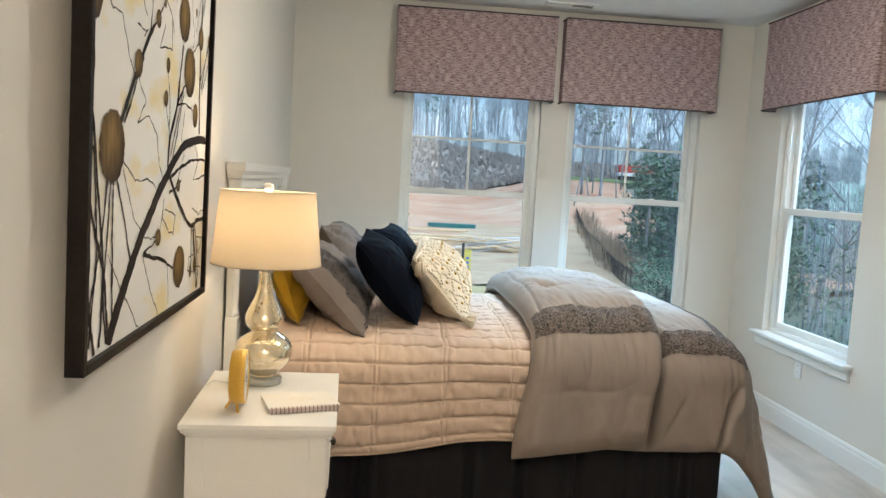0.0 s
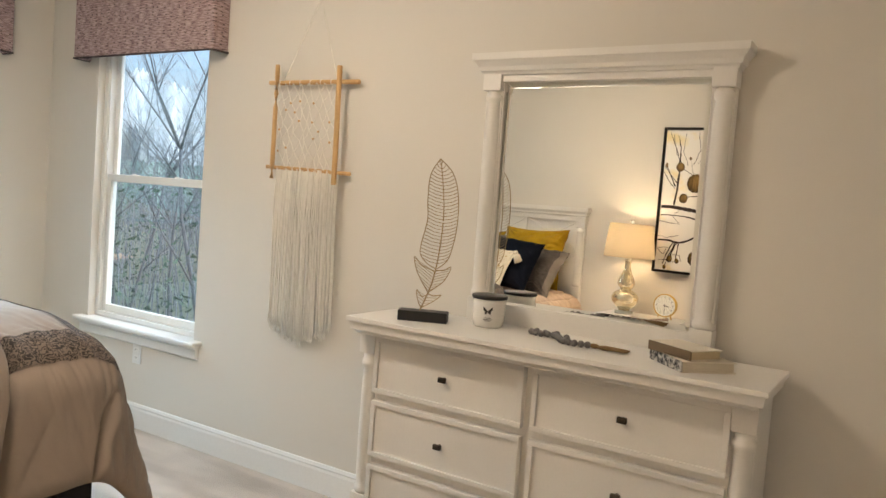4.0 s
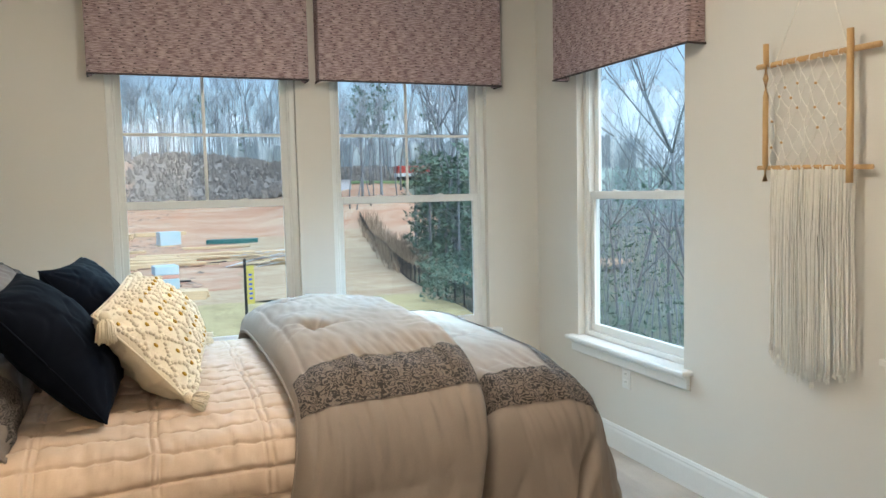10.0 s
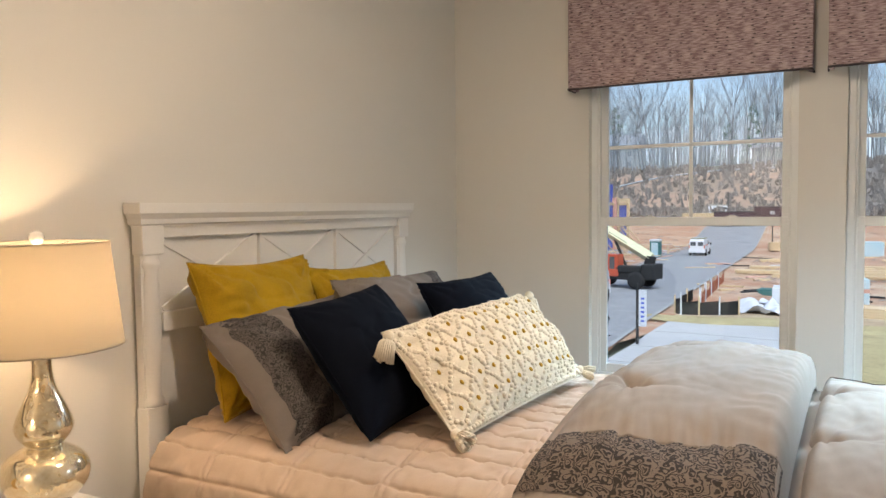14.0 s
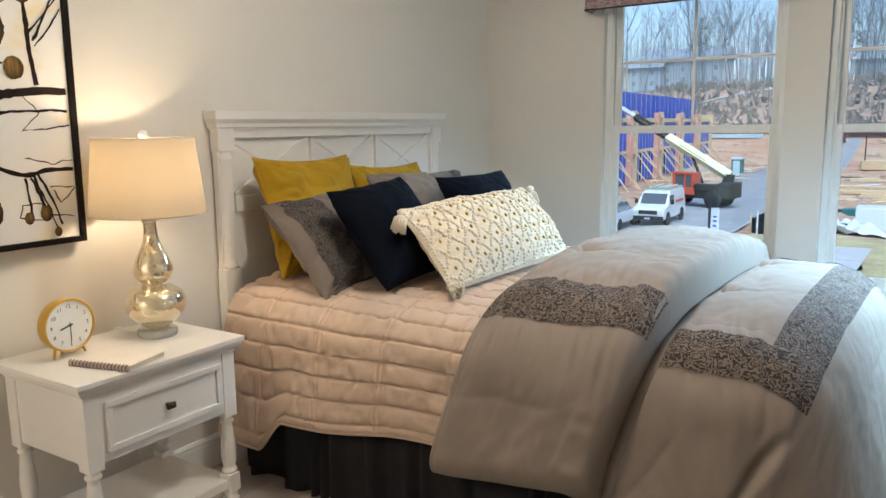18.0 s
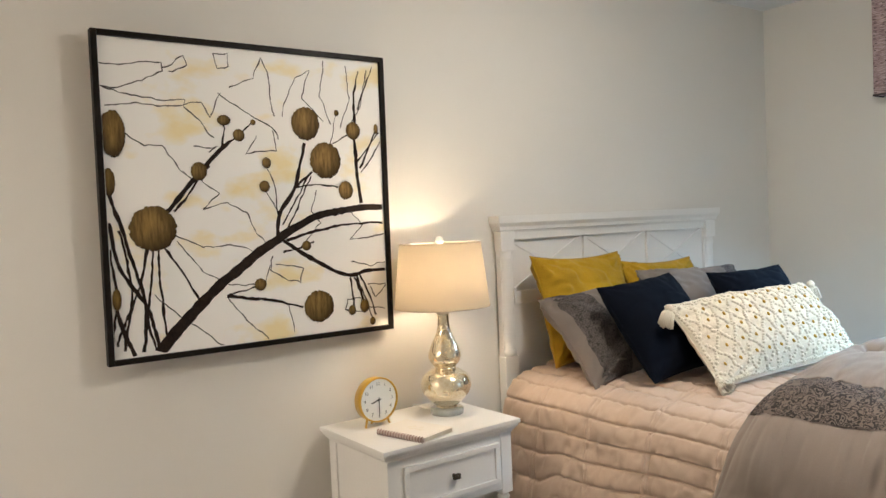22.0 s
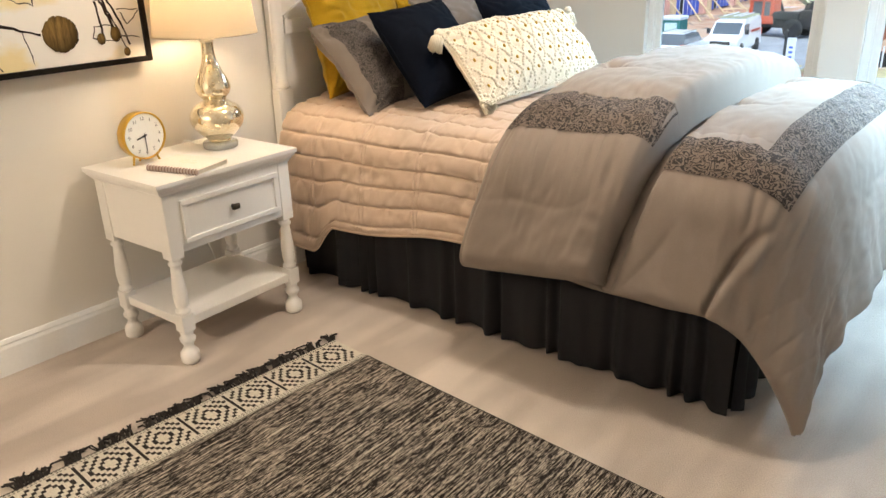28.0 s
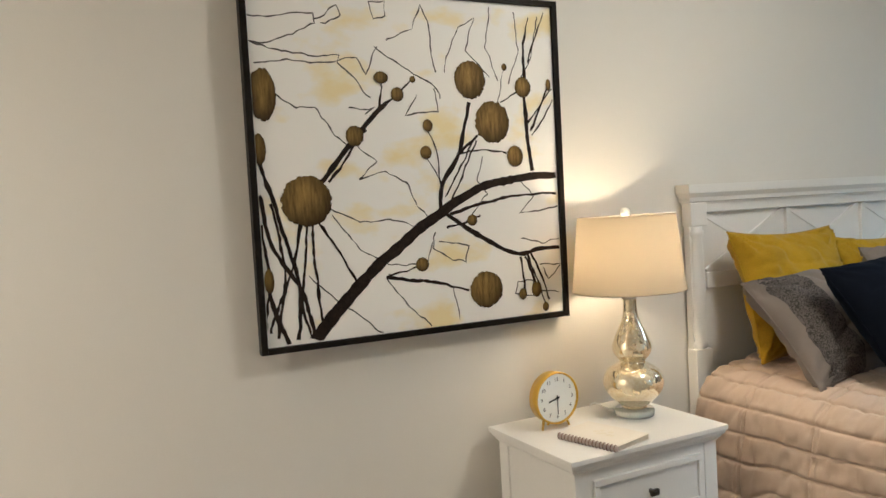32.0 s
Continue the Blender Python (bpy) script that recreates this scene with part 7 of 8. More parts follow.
patch("site_road", ((-16.4, 12), (-7.2, 12), (-12.0, 146), (-21.5, 146)), ASPHALT, 0.10, "grey asphalt site road", "road", 40)
patch("cross_road", ((-90, 100), (-18, 100), (-18, 109), (-90, 109)), ASPHALT, 0.13, "grey asphalt side road", "road", 20)
for k, (x0, x1) in enumerate(((-16.65, -16.4), (-7.2, -6.95))):
    patch("road_kerb", ((x0, 12), (x1, 12), (x1 - 4.9, 146), (x0 - 4.9, 146)), KERB, 0.20, "pale concrete road kerb", "kerb", 30)
for k in range(4):
    y = 26.6 + k * 3.95
    patch("driveway_slab", ((-15.6 if k == 0 else -7.0, y), (-0.9, y), (-0.9, y + 3.87), (-7.0, y + 3.87)), CONCRETE, 0.20, "pale concrete driveway slab", "driveway", 8)


# --- trees ---
def tree_mesh(rng, height, spread, levels=4, forks=3, r0=0.16):
    limbs, twigs = bmesh.new(), bmesh.new()

    def grow(p, d, ln, r, lv):
        n = 4
        pts = [p]
        for k in range(n):
            d = (d + Vector((rng.uniform(-1, 1), rng.uniform(-1, 1), rng.uniform(-0.3, 0.7))) * 0.13).normalized()
            pts.append(pts[-1] + d * ln / n)
        tube(pts, r, 6 if lv > 2 else 4, limbs if lv > 1 else twigs, r * (0.60 if lv == levels else 0.35))
        if lv == 0:
            return
        for k in range(forks + (2 if lv == levels else 0)):
            i = rng.randint(2 if lv == levels else 1, n)
            a = rng.uniform(0, 6.28)
            nd = (d * rng.uniform(0.5, 1.0) + Vector((math.cos(a), math.sin(a), rng.uniform(0.1, 0.7))) * spread).normalized()
            grow(pts[i], nd, ln * rng.uniform(0.42, 0.66), r * 0.45, lv - 1)
    grow(Vector((0, 0, -0.3)), Vector((0, 0, 1)), height * 0.62, r0, levels)
    return limbs, twigs


def bare_tree(seed, height, spread, label, forks=3):
    rng = random.Random(seed)
    t = thing("bare_tree", label, "tree", "winter trees")
    limbs, twigs = tree_mesh(rng, height, spread, 4, forks, height * 0.0062)
    part("trunk", limbs, HAZEBARK, t, smooth=True)
    part("crown", twigs, HAZETWIG, t, "leafless twigs")
    return t


def pine(seed, height, bare):
    rng = random.Random(seed)
    t = thing("pine_tree", "tall green pine with a bare lower trunk", "tree", "evergreen trees")
    trunk = tube([(0.15 * noise.noise(Vector((k, seed, 0))), 0.15 * noise.noise(Vector((k, 0, seed))), height * k / 8 - 0.3) for k in range(9)], height * 0.014, 7, taper=0.03)
    crown = bmesh.new()
    for k in range(26):
        z = height * (bare + (1 - bare) * (k / 25) ** 0.9)
        reach = height * 0.17 * (1 - (k / 26)) ** 0.6 + 0.3
        a = rng.uniform(0, 6.28)
        end = Vector((math.cos(a) * reach, math.sin(a) * reach, z + rng.uniform(-0.2, 0.5)))
        tube([(0, 0, z - 0.2), end], 0.035, 4, trunk, 0.012)
        for j in range(16):
            c = end * rng.uniform(0.45, 1.05)
            c.z = z + rng.uniform(-0.35, 0.45)
            d = Vector((rng.uniform(-1, 1), rng.uniform(-1, 1), rng.uniform(-0.2, 0.9))).normalized() * rng.uniform(0.35, 0.75)
            s = d.cross(Vector((rng.uniform(-1, 1), rng.uniform(-1, 1), 1))).normalized() * rng.uniform(0.10, 0.2)
            c += Vector((rng.uniform(-0.4, 0.4), rng.uniform(-0.4, 0.4), 0))
            vs = [crown.verts.new(c - s), crown.verts.new(c + d * 0.5 - s * 0.2), crown.verts.new(c + d), crown.verts.new(c + s)]
            crown.faces.new(vs)
    part("trunk", trunk, HAZEBARK, t, smooth=True)
    part("crown", crown, HAZENEEDLE, t, "dark green needle clumps")
    return t


rng = random.Random(21)
kinds = [bare_tree(31 + k, h, s, "tall leafless tree with grey bark, haze in its colour", 4) for k, (h, s) in enumerate(((22, 0.55), (25, 0.45), (20, 0.7), (27, 0.4)))]
spots = [(rng.uniform(-16.5, 11), rng.uniform(184, 236)) for _ in range(120)] + [(rng.uniform(-24, -16.5), rng.uniform(184, 250)) for _ in range(9)] + [(rng.uniform(10, 30), rng.uniform(122, 185)) for _ in range(60)] + [(rng.uniform(19, 30), rng.uniform(60, 110)) for _ in range(18)]
first = True
for k, (b, dist) in enumerate(spots):
    x, y, z = at_bearing(b, dist)
    m = pose(x, y, z, 0, 0, rng.uniform(0, 360)) @ Matrix.Diagonal((1, 1, 1, 1))
    if k < 4:
        kinds[k].matrix_basis = m
    else:
        c = copy_thing(kinds[k % 4], m)
        f = rng.uniform(0.75, 1.15)
        c.scale = (f, f, f)
# close trees beyond the side window
near = [bare_tree(51 + k, h, s, "leafless tree with crooked limbs near the house", 4) for k, (h, s) in enumerate(((11, 0.8), (9.5, 0.95), (12.5, 0.6)))]
for k in range(44):
    b, dist = rng.uniform(28, 72), rng.uniform(15, 50)
    x, y, z = at_bearing(b, dist)
    m = pose(x, y, z, 0, 0, rng.uniform(0, 360))
    if k < 3:
        near[k].matrix_basis = m
    else:
        c = copy_thing(near[k % 3], m)
        f = rng.uniform(0.6, 1.1)
        c.scale = (f, f, f)
pines = [pine(71 + k, h, b) for k, (h, b) in enumerate(((19, 0.55), (16, 0.35), (9, 0.08)))]
pspots = [(14.8, 132, 0), (16.2, 128, 0), (20.0, 135, 1), (11.8, 150, 1), (-8.2, 190, 0), (-16.1, 188, 0), (-3, 196, 1), (-6.6, 194, 1), (6.4, 190, 1), (3.4, 186, 0)] + [(rng.uniform(18, 27), rng.uniform(52, 84), 2) for _ in range(26)] + [(rng.uniform(25, 31), rng.uniform(36, 60), 2) for _ in range(10)]
used = set()
for b, dist, k in pspots:
    x, y, z = at_bearing(b, dist)
    m = pose(x, y, z, 0, 0, rng.uniform(0, 360))
    if k not in used:
        used.add(k)
        pines[k].matrix_basis = m
    else:
        c = copy_thing(pines[k], m)
        f = rng.uniform(0.6, 1.1)
        c.scale = (f, f, f)
# thickets and far woods
bm = bmesh.new()
for k in range(3600):
    b = rng.uniform(-26, 34) if k % 3 else rng.uniform(30, 76)
    dist = rng.uniform(200, 330) if k % 3 else rng.uniform(26, 120)
    x, y, z = at_bearing(b, dist)
    h = rng.uniform(11, 24) if k % 3 else rng.uniform(2, 9)
    p = Vector((x, y, z - 0.3))
    q = p + Vector((rng.uniform(-0.8, 0.8), rng.uniform(-0.8, 0.8), h))
    tube([p, (p + q) / 2 + Vector((rng.uniform(-0.3, 0.3), 0, 0)), q], 0.10 if k % 3 else 0.035, 3, bm, 0.02)
    for j in range(3 if k % 3 else 4):
        s = p + (q - p) * rng.uniform(0.35, 0.9)
        tube([s, s + Vector((rng.uniform(-1, 1), rng.uniform(-1, 1), rng.uniform(0.4, 1.3))) * h * 0.16], 0.035 if k % 3 else 0.014, 3, bm, 0.01)
tagged(link("far_woods", bm, HAZETWIG), "belt of bare winter woods, haze in its colour", "woods", kind="stuff")
bm = bmesh.new()
for k in range(5600):
    b = rng.uniform(18.5, 30) if k % 2 else rng.uniform(29, 76)
    dist = rng.uniform(40, 90) if k % 2 else rng.uniform(14, 70)
    x, y, z = at_bearing(b, dist)
    size = 0.24 if k % 2 else 0.19
    top = rng.uniform(0.2, 1.5) if k % 2 else 0.3 + 6.0 * rng.random() ** 2.2
    for j in range(9 if k % 2 else 10):
        c = Vector((x + rng.uniform(-0.6, 0.6), y + rng.uniform(-0.6, 0.6), z + top + rng.uniform(-0.4, 0.4)))
        d = Vector((rng.uniform(-1, 1), rng.uniform(-1, 1), rng.uniform(-0.2, 1))) * size
        s = Vector((rng.uniform(-1, 1), rng.uniform(-1, 1), 0)) * size * 0.4
        bm.faces.new([bm.verts.new(c - s), bm.verts.new(c + d), bm.verts.new(c + s)])
tagged(link("undergrowth", bm, HAZENEEDLE), "dark green scrub under the trees", "undergrowth", kind="stuff")


# the woods' far edge, a ragged wall of crowns beyond the trees, haze painted in
HAZEWOOD = streaks("hazy_glowing_woods", (0.34, 0.38, 0.41), (0.58, 0.63, 0.67), (0.55, 0.55, 0.22), (0.30, 0.70), 0.95, None, 0.2, 0.3, 8)
GREENHAZE = streaks("hazy_glowing_thicket", (0.15, 0.215, 0.205), (0.36, 0.45, 0.42), (0.45, 0.45, 0.6), (0.34, 0.66), 0.95, None, 0.2, 0.3, 9)


def woods_edge(b0, b1, dist, low, crown, material, seed, n=1600):
    r4 = random.Random(seed)
    bm, row = bmesh.new(), []
    for k in range(n + 1):
        b = math.radians(b0 + (b1 - b0) * k / n)
        d = dist * (1 + 0.06 * noise.noise(Vector((k * 0.02, seed, 0))))
        x, y = EYE.x + d * math.sin(b), EYE.y + d * math.cos(b)
        h = crown * (1 + 0.18 * noise.noise(Vector((k * 0.013, seed, 2))) + 0.16 * noise.noise(Vector((k * 0.11, seed, 5)))) - crown * 0.04 * r4.random()
        row.append((bm.verts.new((x, y, low)), bm.verts.new((x, y, h))))
    for a, b in zip(row, row[1:]):
        bm.faces.new((a[0], b[0], b[1], a[1]))
    tagged(link("backdrop", bm, material), "glowing wall of distant winter woods, haze in its colour", "backdrop", kind="structure")


MIDHAZE = streaks("hazy_glowing_edge", (0.24, 0.265, 0.27), (0.44, 0.48, 0.49), (0.6, 0.6, 0.45), (0.30, 0.70), 0.95, None, 0.2, 0.3, 9)
# emission added so the backdrop's hazy colour shows on its unlit side
for m, haze in ((HAZEWOOD, 0.55), (GREENHAZE, 0.40), (MIDHAZE, 0.20)):
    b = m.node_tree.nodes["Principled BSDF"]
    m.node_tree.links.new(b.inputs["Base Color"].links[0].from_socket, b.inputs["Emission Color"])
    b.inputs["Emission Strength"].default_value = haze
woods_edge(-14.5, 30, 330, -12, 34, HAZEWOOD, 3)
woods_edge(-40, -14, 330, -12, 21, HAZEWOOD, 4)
woods_edge(-40, 7, 252, -6, 15, MIDHAZE, 11)
woods_edge(5, 36, 190, -6, 14, MIDHAZE, 14)
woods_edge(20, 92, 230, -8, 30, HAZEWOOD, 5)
woods_edge(24, 92, 120, -8, 4.5, GREENHAZE, 8)


# --- vehicles ---
def wheel(parent, x, y, z, r, m, w=0.24):
    t = part("tyre", moved(moved(lathe([(r * 0.62, -w / 2), (r * 0.95, -w / 2), (r, -w * 0.35), (r, w * 0.35), (r * 0.95, w / 2), (r * 0.62, w / 2)], 20), pose(x, y, z, 0, 90, 0)), m), RUBBER, parent, smooth=True)
    part("rim", moved(moved(lathe([(r * 0.6, -w * 0.4), (r * 0.6, w * 0.42), (r * 0.2, w * 0.36), (r * 0.15, w * 0.45)], 16), pose(x, y, z, 0, 90, 0)), m), BOOMGREY, t)


def shell(profile, half, taper_z, bm=None):
    """A car body: side outline of (along y, up z), drawn in towards the roof."""
    bm = bm or bmesh.new()
    rows = []
    for s in (-1, 1):
        rows.append([bm.verts.new((s * half * (1 - 0.16 * max(0, (z - taper_z))), y, z)) for y, z in profile])
    a, b = rows
    n = len(profile)
    for k in range(n):
        bm.faces.new((a[k], a[(k + 1) % n], b[(k + 1) % n], b[k]))
    bm.faces.new(a[::-1])
    bm.faces.new(b)
    bmesh.ops.recalc_face_normals(bm, faces=bm.faces)
    bmesh.ops.bevel(bm, geom=bm.edges[:], offset=0.05, segments=2, affect="EDGES")
    return bm


def van(m, label):
    """A panel van: nose towards local -y, windscreen, side glass, wheel arches and roof rack."""
    v = thing("van", label, "van", "parked vehicles")
    part("body", moved(shell([(-2.55, 0.38), (-2.68, 0.62), (-2.66, 1.02), (-2.35, 1.16), (-1.72, 1.26), (-1.02, 1.98), (-0.6, 2.08), (2.5, 2.10), (2.66, 1.9), (2.70, 0.42)], 1.0, 1.1), m), VANWHITE, v, smooth=False)
    part("windscreen", moved(moved(cube((-0.80, -0.012, -0.44), (0.80, 0.03, 0.44), 0.02), pose(0, -1.39, 1.60, -44)), m), CARGLASS, v)
    for s in (-1, 1):
        part("side_window", moved(cube((s * 0.925 - 0.03, -1.15, 1.32), (s * 0.925 + 0.03, -0.25, 1.82), 0.02), m), CARGLASS, v)
        part("headlight", moved(cube((s * 0.76 - 0.15, -2.72, 0.78), (s * 0.76 + 0.15, -2.62, 0.98), 0.03), m), TARPWHITE, v)
        part("mirror", moved(cube((s * 1.14 - 0.10, -1.42, 1.28), (s * 1.14 + 0.10, -1.28, 1.58), 0.03), m), RUBBER, v)
        part("rear_window", moved(cube((s * 0.45 - 0.32, 2.60, 1.28), (s * 0.45 + 0.32, 2.70, 1.78), 0.03), m), CARGLASS, v)
        part("tail_light", moved(cube((s * 0.90 - 0.07, 2.66, 0.95), (s * 0.90 + 0.07, 2.72, 1.35), 0.02), m), ORANGE, v)
        part("side_stripe", moved(cube((s * 0.985 - 0.012, 0.2, 1.28), (s * 0.985 + 0.012, 2.0, 1.42)), m), ORANGE, v, "red lettering band")
        for y in (-1.72, 1.62):
            part("wheel_arch", moved(moved(lathe([(0.44, -0.05), (0.44, 0.05)], 18), pose(s * 0.985, y, 0.40, 0, 90, 0)), m), RUBBER, v)
            wheel(v, s * 0.93, y, 0.37, 0.37, m)
    part("grille", moved(cube((-0.58, -2.74, 0.74), (0.58, -2.64, 0.98), 0.02), m), RUBBER, v)
    part("bumper", moved(cube((-0.98, -2.80, 0.36), (0.98, -2.60, 0.62), 0.05), m), RUBBER, v)
    part("plate", moved(cube((-0.17, -2.82, 0.44), (0.17, -2.79, 0.54)), m), TARPWHITE, v)
    for k in range(4):
        part("roof_rack_bar", moved(cube((-0.85, -0.5 + k * 0.9, 2.12), (0.85, -0.44 + k * 0.9, 2.24), 0.01), m), BOOMGREY, v)
    for s in (-0.5, 0.1, 0.45):
        part("ladder_rail", moved(tube([(s, -0.7, 2.27), (s, 2.4, 2.27)], 0.035, 5), m), TARPWHITE, v)
    return v


van(pose(-13.7, 48.6, land(-13.7, 48.6) + 0.12, 0, 0, 3), "white panel van parked at the kerb")
van(pose(-15.9, 101.5, land(-15.9, 101.5) + 0.12, 0, 0, 182), "white van parked far along the road")
van(pose(-21.5, 157, land(-21.5, 157) + 0.3, 0, 0, 80), "white van parked by the bank")
m = pose(-15.3, 44.6, land(-15.3, 44.6) + 0.12, 0, 0, 183)
suv = thing("suv", "pale silver estate car parked on the road", "car", "parked vehicles")
part("body", moved(shell([(-2.25, 0.35), (-2.32, 0.72), (-2.1, 0.92), (-1.1, 1.02), (2.22, 1.05), (2.32, 0.85), (2.28, 0.36)], 0.92, 1.4), m), VANWHITE, suv)
part("cabin", moved(shell([(-1.15, 1.0), (-0.45, 1.56), (0.4, 1.64), (1.85, 1.60), (2.24, 1.03)], 0.84, 1.0), m), CARGLASS, suv, "dark windows")
part("roof", moved(cube((-0.66, -0.42, 1.58), (0.66, 1.75, 1.66), 0.04), m), VANWHITE, suv)
for s in (-1, 1):
    part("roof_rail", moved(tube([(s * 0.62, -0.4, 1.70), (s * 0.62, 1.7, 1.70)], 0.025, 6), m), BOOMGREY, suv)
    part("tail_light", moved(cube((s * 0.78 - 0.10, 2.20, 0.85), (s * 0.78 + 0.10, 2.34, 1.08), 0.02), m), ORANGE, suv)
    for p in (0.15, 1.05):
        part("window_pillar", moved(moved(cube((-0.03, -0.05, 0), (0.03, 0.05, 0.56), 0.01), pose(s * 0.80, p, 1.03, 0, -s * 8, 0)), m), VANWHITE, suv)
    for yy in (-1.45, 1.4):
        wheel(suv, s * 0.84, yy, 0.34, 0.34, m)

# telehandler: orange cab, black engine side, long boom raised over the road
m = pose(-14.2, 59.2, land(-14.2, 59.2) + 0.12, 0, 0, 80)
th = thing("telehandler", "orange telehandler with a long pale raised boom", "machine")
part("chassis", moved(cube((-1.0, -2.4, 0.65), (1.0, 2.4, 1.25), 0.12), m), RUBBER, th)
part("counterweight", moved(cube((-1.0, -2.9, 0.7), (1.0, -1.9, 1.9), 0.15), m), RUBBER, th)
part("engine_hood", moved(cube((-1.1, -1.9, 1.2), (-0.2, 0.2, 1.75), 0.12), m), RUBBER, th)
cab = part("cab_frame", moved(cube((-1.1, -0.1, 1.1), (-0.1, 0.2, 2.55), 0.06), m), ORANGE, th)
for lo, hi in (((-1.1, 1.5, 1.1), (-0.1, 1.75, 2.5)), ((-1.12, -0.1, 2.42), (-0.08, 1.75, 2.6)), ((-1.12, -0.1, 0.9), (-0.08, 1.9, 1.45)), ((-1.12, 0.65, 1.4), (-0.98, 0.78, 2.5))):
    part("cab_rail", moved(cube(lo, hi, 0.04), m), ORANGE, cab)
part("cab_glass", moved(cube((-1.02, 0.1, 1.4), (-0.16, 1.6, 2.45), 0.02), m), CARGLASS, th)
part("fender", moved(cube((-1.25, 1.2, 1.15), (1.1, 2.5, 1.35), 0.06), m), ORANGE, th)
for s in (-1, 1):
    for yy in (-1.6, 1.7):
        wheel(th, s * 1.08, yy, 0.66, 0.66, m, 0.42)
b0, b1 = Vector((-12.0, 59.2, -2.55)), Vector((-24.6, 62.5, 4.35))
for f0, f1, r, mt in ((0.0, 0.42, 0.42, CREAMBOOM), (0.36, 0.66, 0.32, RUBBER), (0.62, 1.0, 0.22, HAZEGREY)):
    part("boom_section", tube([b0 + (b1 - b0) * f0, b0 + (b1 - b0) * f1], r, 4), mt, th)
part("boom_pivot", tube([b0 + Vector((-0.4, 0, -1.7)), b0 + Vector((0, 0, 0.15))], 0.42, 8), RUBBER, th)
part("lift_ram", tube([b0 + Vector((-1.6, -0.1, -1.4)), b0 + (b1 - b0) * 0.26], 0.11, 8), RUBBER, th)
for k in range(11):
    p = b0 + (b1 - b0) * (0.16 + 0.016 * k) + Vector((0.0, -0.34, 0.02))
    part("boom_mark", cube((p.x - 0.07, p.y - 0.01, p.z - 0.10), (p.x + 0.05, p.y + 0.01, p.z + 0.10)), INK, th)
for k in range(9):
    p = b0 + (b1 - b0) * (0.44 + 0.022 * k) + Vector((0.0, -0.27, 0.0))
    part("boom_mark", cube((p.x - 0.10, p.y - 0.01, p.z - 0.06), (p.x + 0.10, p.y + 0.01, p.z + 0.06)), BOOMGREY, th)

# row of houses under construction along the road, timber bays in front of blue sheathing
hs = thing("house_under_construction", "timber-framed row of houses with blue sheathing", "house")
HB = Matrix.Translation((-25.4, 60.0, GROUND + 0.1)) @ Matrix.Rotation(math.radians(95.2), 4, "Z")


def hbox(name, x0, x1, d0, d1, z0, z1, material, label=""):
    """A box in the row's own space: along the front, out from it, up."""
    part(name, moved(cube((x0, -d1, z0), (x1, -d0, z1)), HB), material, hs, label)


PITCH, NBAY = 11.4, 5
for k in range(-1, NBAY):
    a = k * PITCH + 5.0
    # projecting bay with raw studs, red-edged boards on its side
    hbox("bay_wall", a, a + 0.9, 0.0, 0.55, 0.0, 7.6, PINKBOARD, "raw sheathing with red edges")
    hbox("bay_wall", a + 2.1, a + 2.74, 0.0, 0.55, 0.0, 7.6, LUMBER)
    for z0, z1 in ((0.0, 0.35), (3.2, 4.0), (7.0, 7.7)):
        hbox("bay_header", a + 0.9, a + 2.1, 0.35, 0.6, z0, z1, LUMBER)
    for z0, z1 in ((0.4, 3.2), (4.0, 7.0)):
        hbox("bay_panel", a + 0.9, a + 2.1, 0.1, 0.16, z0, z1, BLUEWRAP, "blue sheathing panel")
    # recessed wall between two bays, panel by panel with pale tape
    n = 7
    w = (PITCH - 2.74) / n
    for q in range(n):
        x0 = a + 2.74 + q * w
        for z0, z1 in ((0.1, 3.25), (3.55, 6.5)):
            if q == 2 and z0 < 1:
                continue
            hbox("sheathing_panel", x0 + 0.05, x0 + w - 0.05, 0.0, 0.06, z0, z1, BLUEWRAP, "blue sheathing panel")
        hbox("seam_tape", x0 - 0.05, x0 + 0.05, 0.0, 0.075, 0.1, 6.5, TARPWHITE, "pale seam tape")
    hbox("floor_band", a + 2.74, a + PITCH, 0.0, 0.22, 3.25, 3.55, LUMBER)
    hbox("floor_band", a + 2.74, a + PITCH, 0.0, 0.30, 6.5, 6.95, LUMBER)
    # upper storey set back
    for q in range(5):
        hbox("upper_panel", a + q * PITCH / 5 + 0.05, a + (q + 1) * PITCH / 5 - 0.05, -2.2, -2.12, 6.9, 9.9, BLUEWRAP, "blue upper wall")
        hbox("seam_tape", a + q * PITCH / 5 - 0.05, a + q * PITCH / 5 + 0.05, -2.2, -2.105, 6.9, 9.9, TARPWHITE)
    # braces that lean on the front, sawhorses and scaffold rails
    for q, (u, dd) in enumerate(((3.4, 2.8), (5.2, 3.1), (7.2, 2.6), (9.6, 3.0))):
        p0, p1 = HB @ Vector((a + u, -0.1, 3.4)), HB @ Vector((a + u + (0.7 if q % 2 else -0.6), -dd, 0.05))
        part("brace", tube([p0, p1], 0.075, 4), LUMBER, hs, "leaning timber brace")
# solid dark boxes fill the shell: interior shade put in as colour
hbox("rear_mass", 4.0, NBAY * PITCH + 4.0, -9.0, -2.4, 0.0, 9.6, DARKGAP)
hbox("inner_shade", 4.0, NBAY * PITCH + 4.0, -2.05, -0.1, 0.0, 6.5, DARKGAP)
hbox("end_wall", NBAY * PITCH + 5.0, NBAY * PITCH + 5.2, -9.0, 0.55, 0.0, 7.6, LUMBER)
for k in range(5):
    hbox("truss_stud", 14.6 + k * 1.3, 14.75 + k * 1.3, -1.2, -1.05, 9.9, 12.4, LUMBER, "bare wall frame stud")
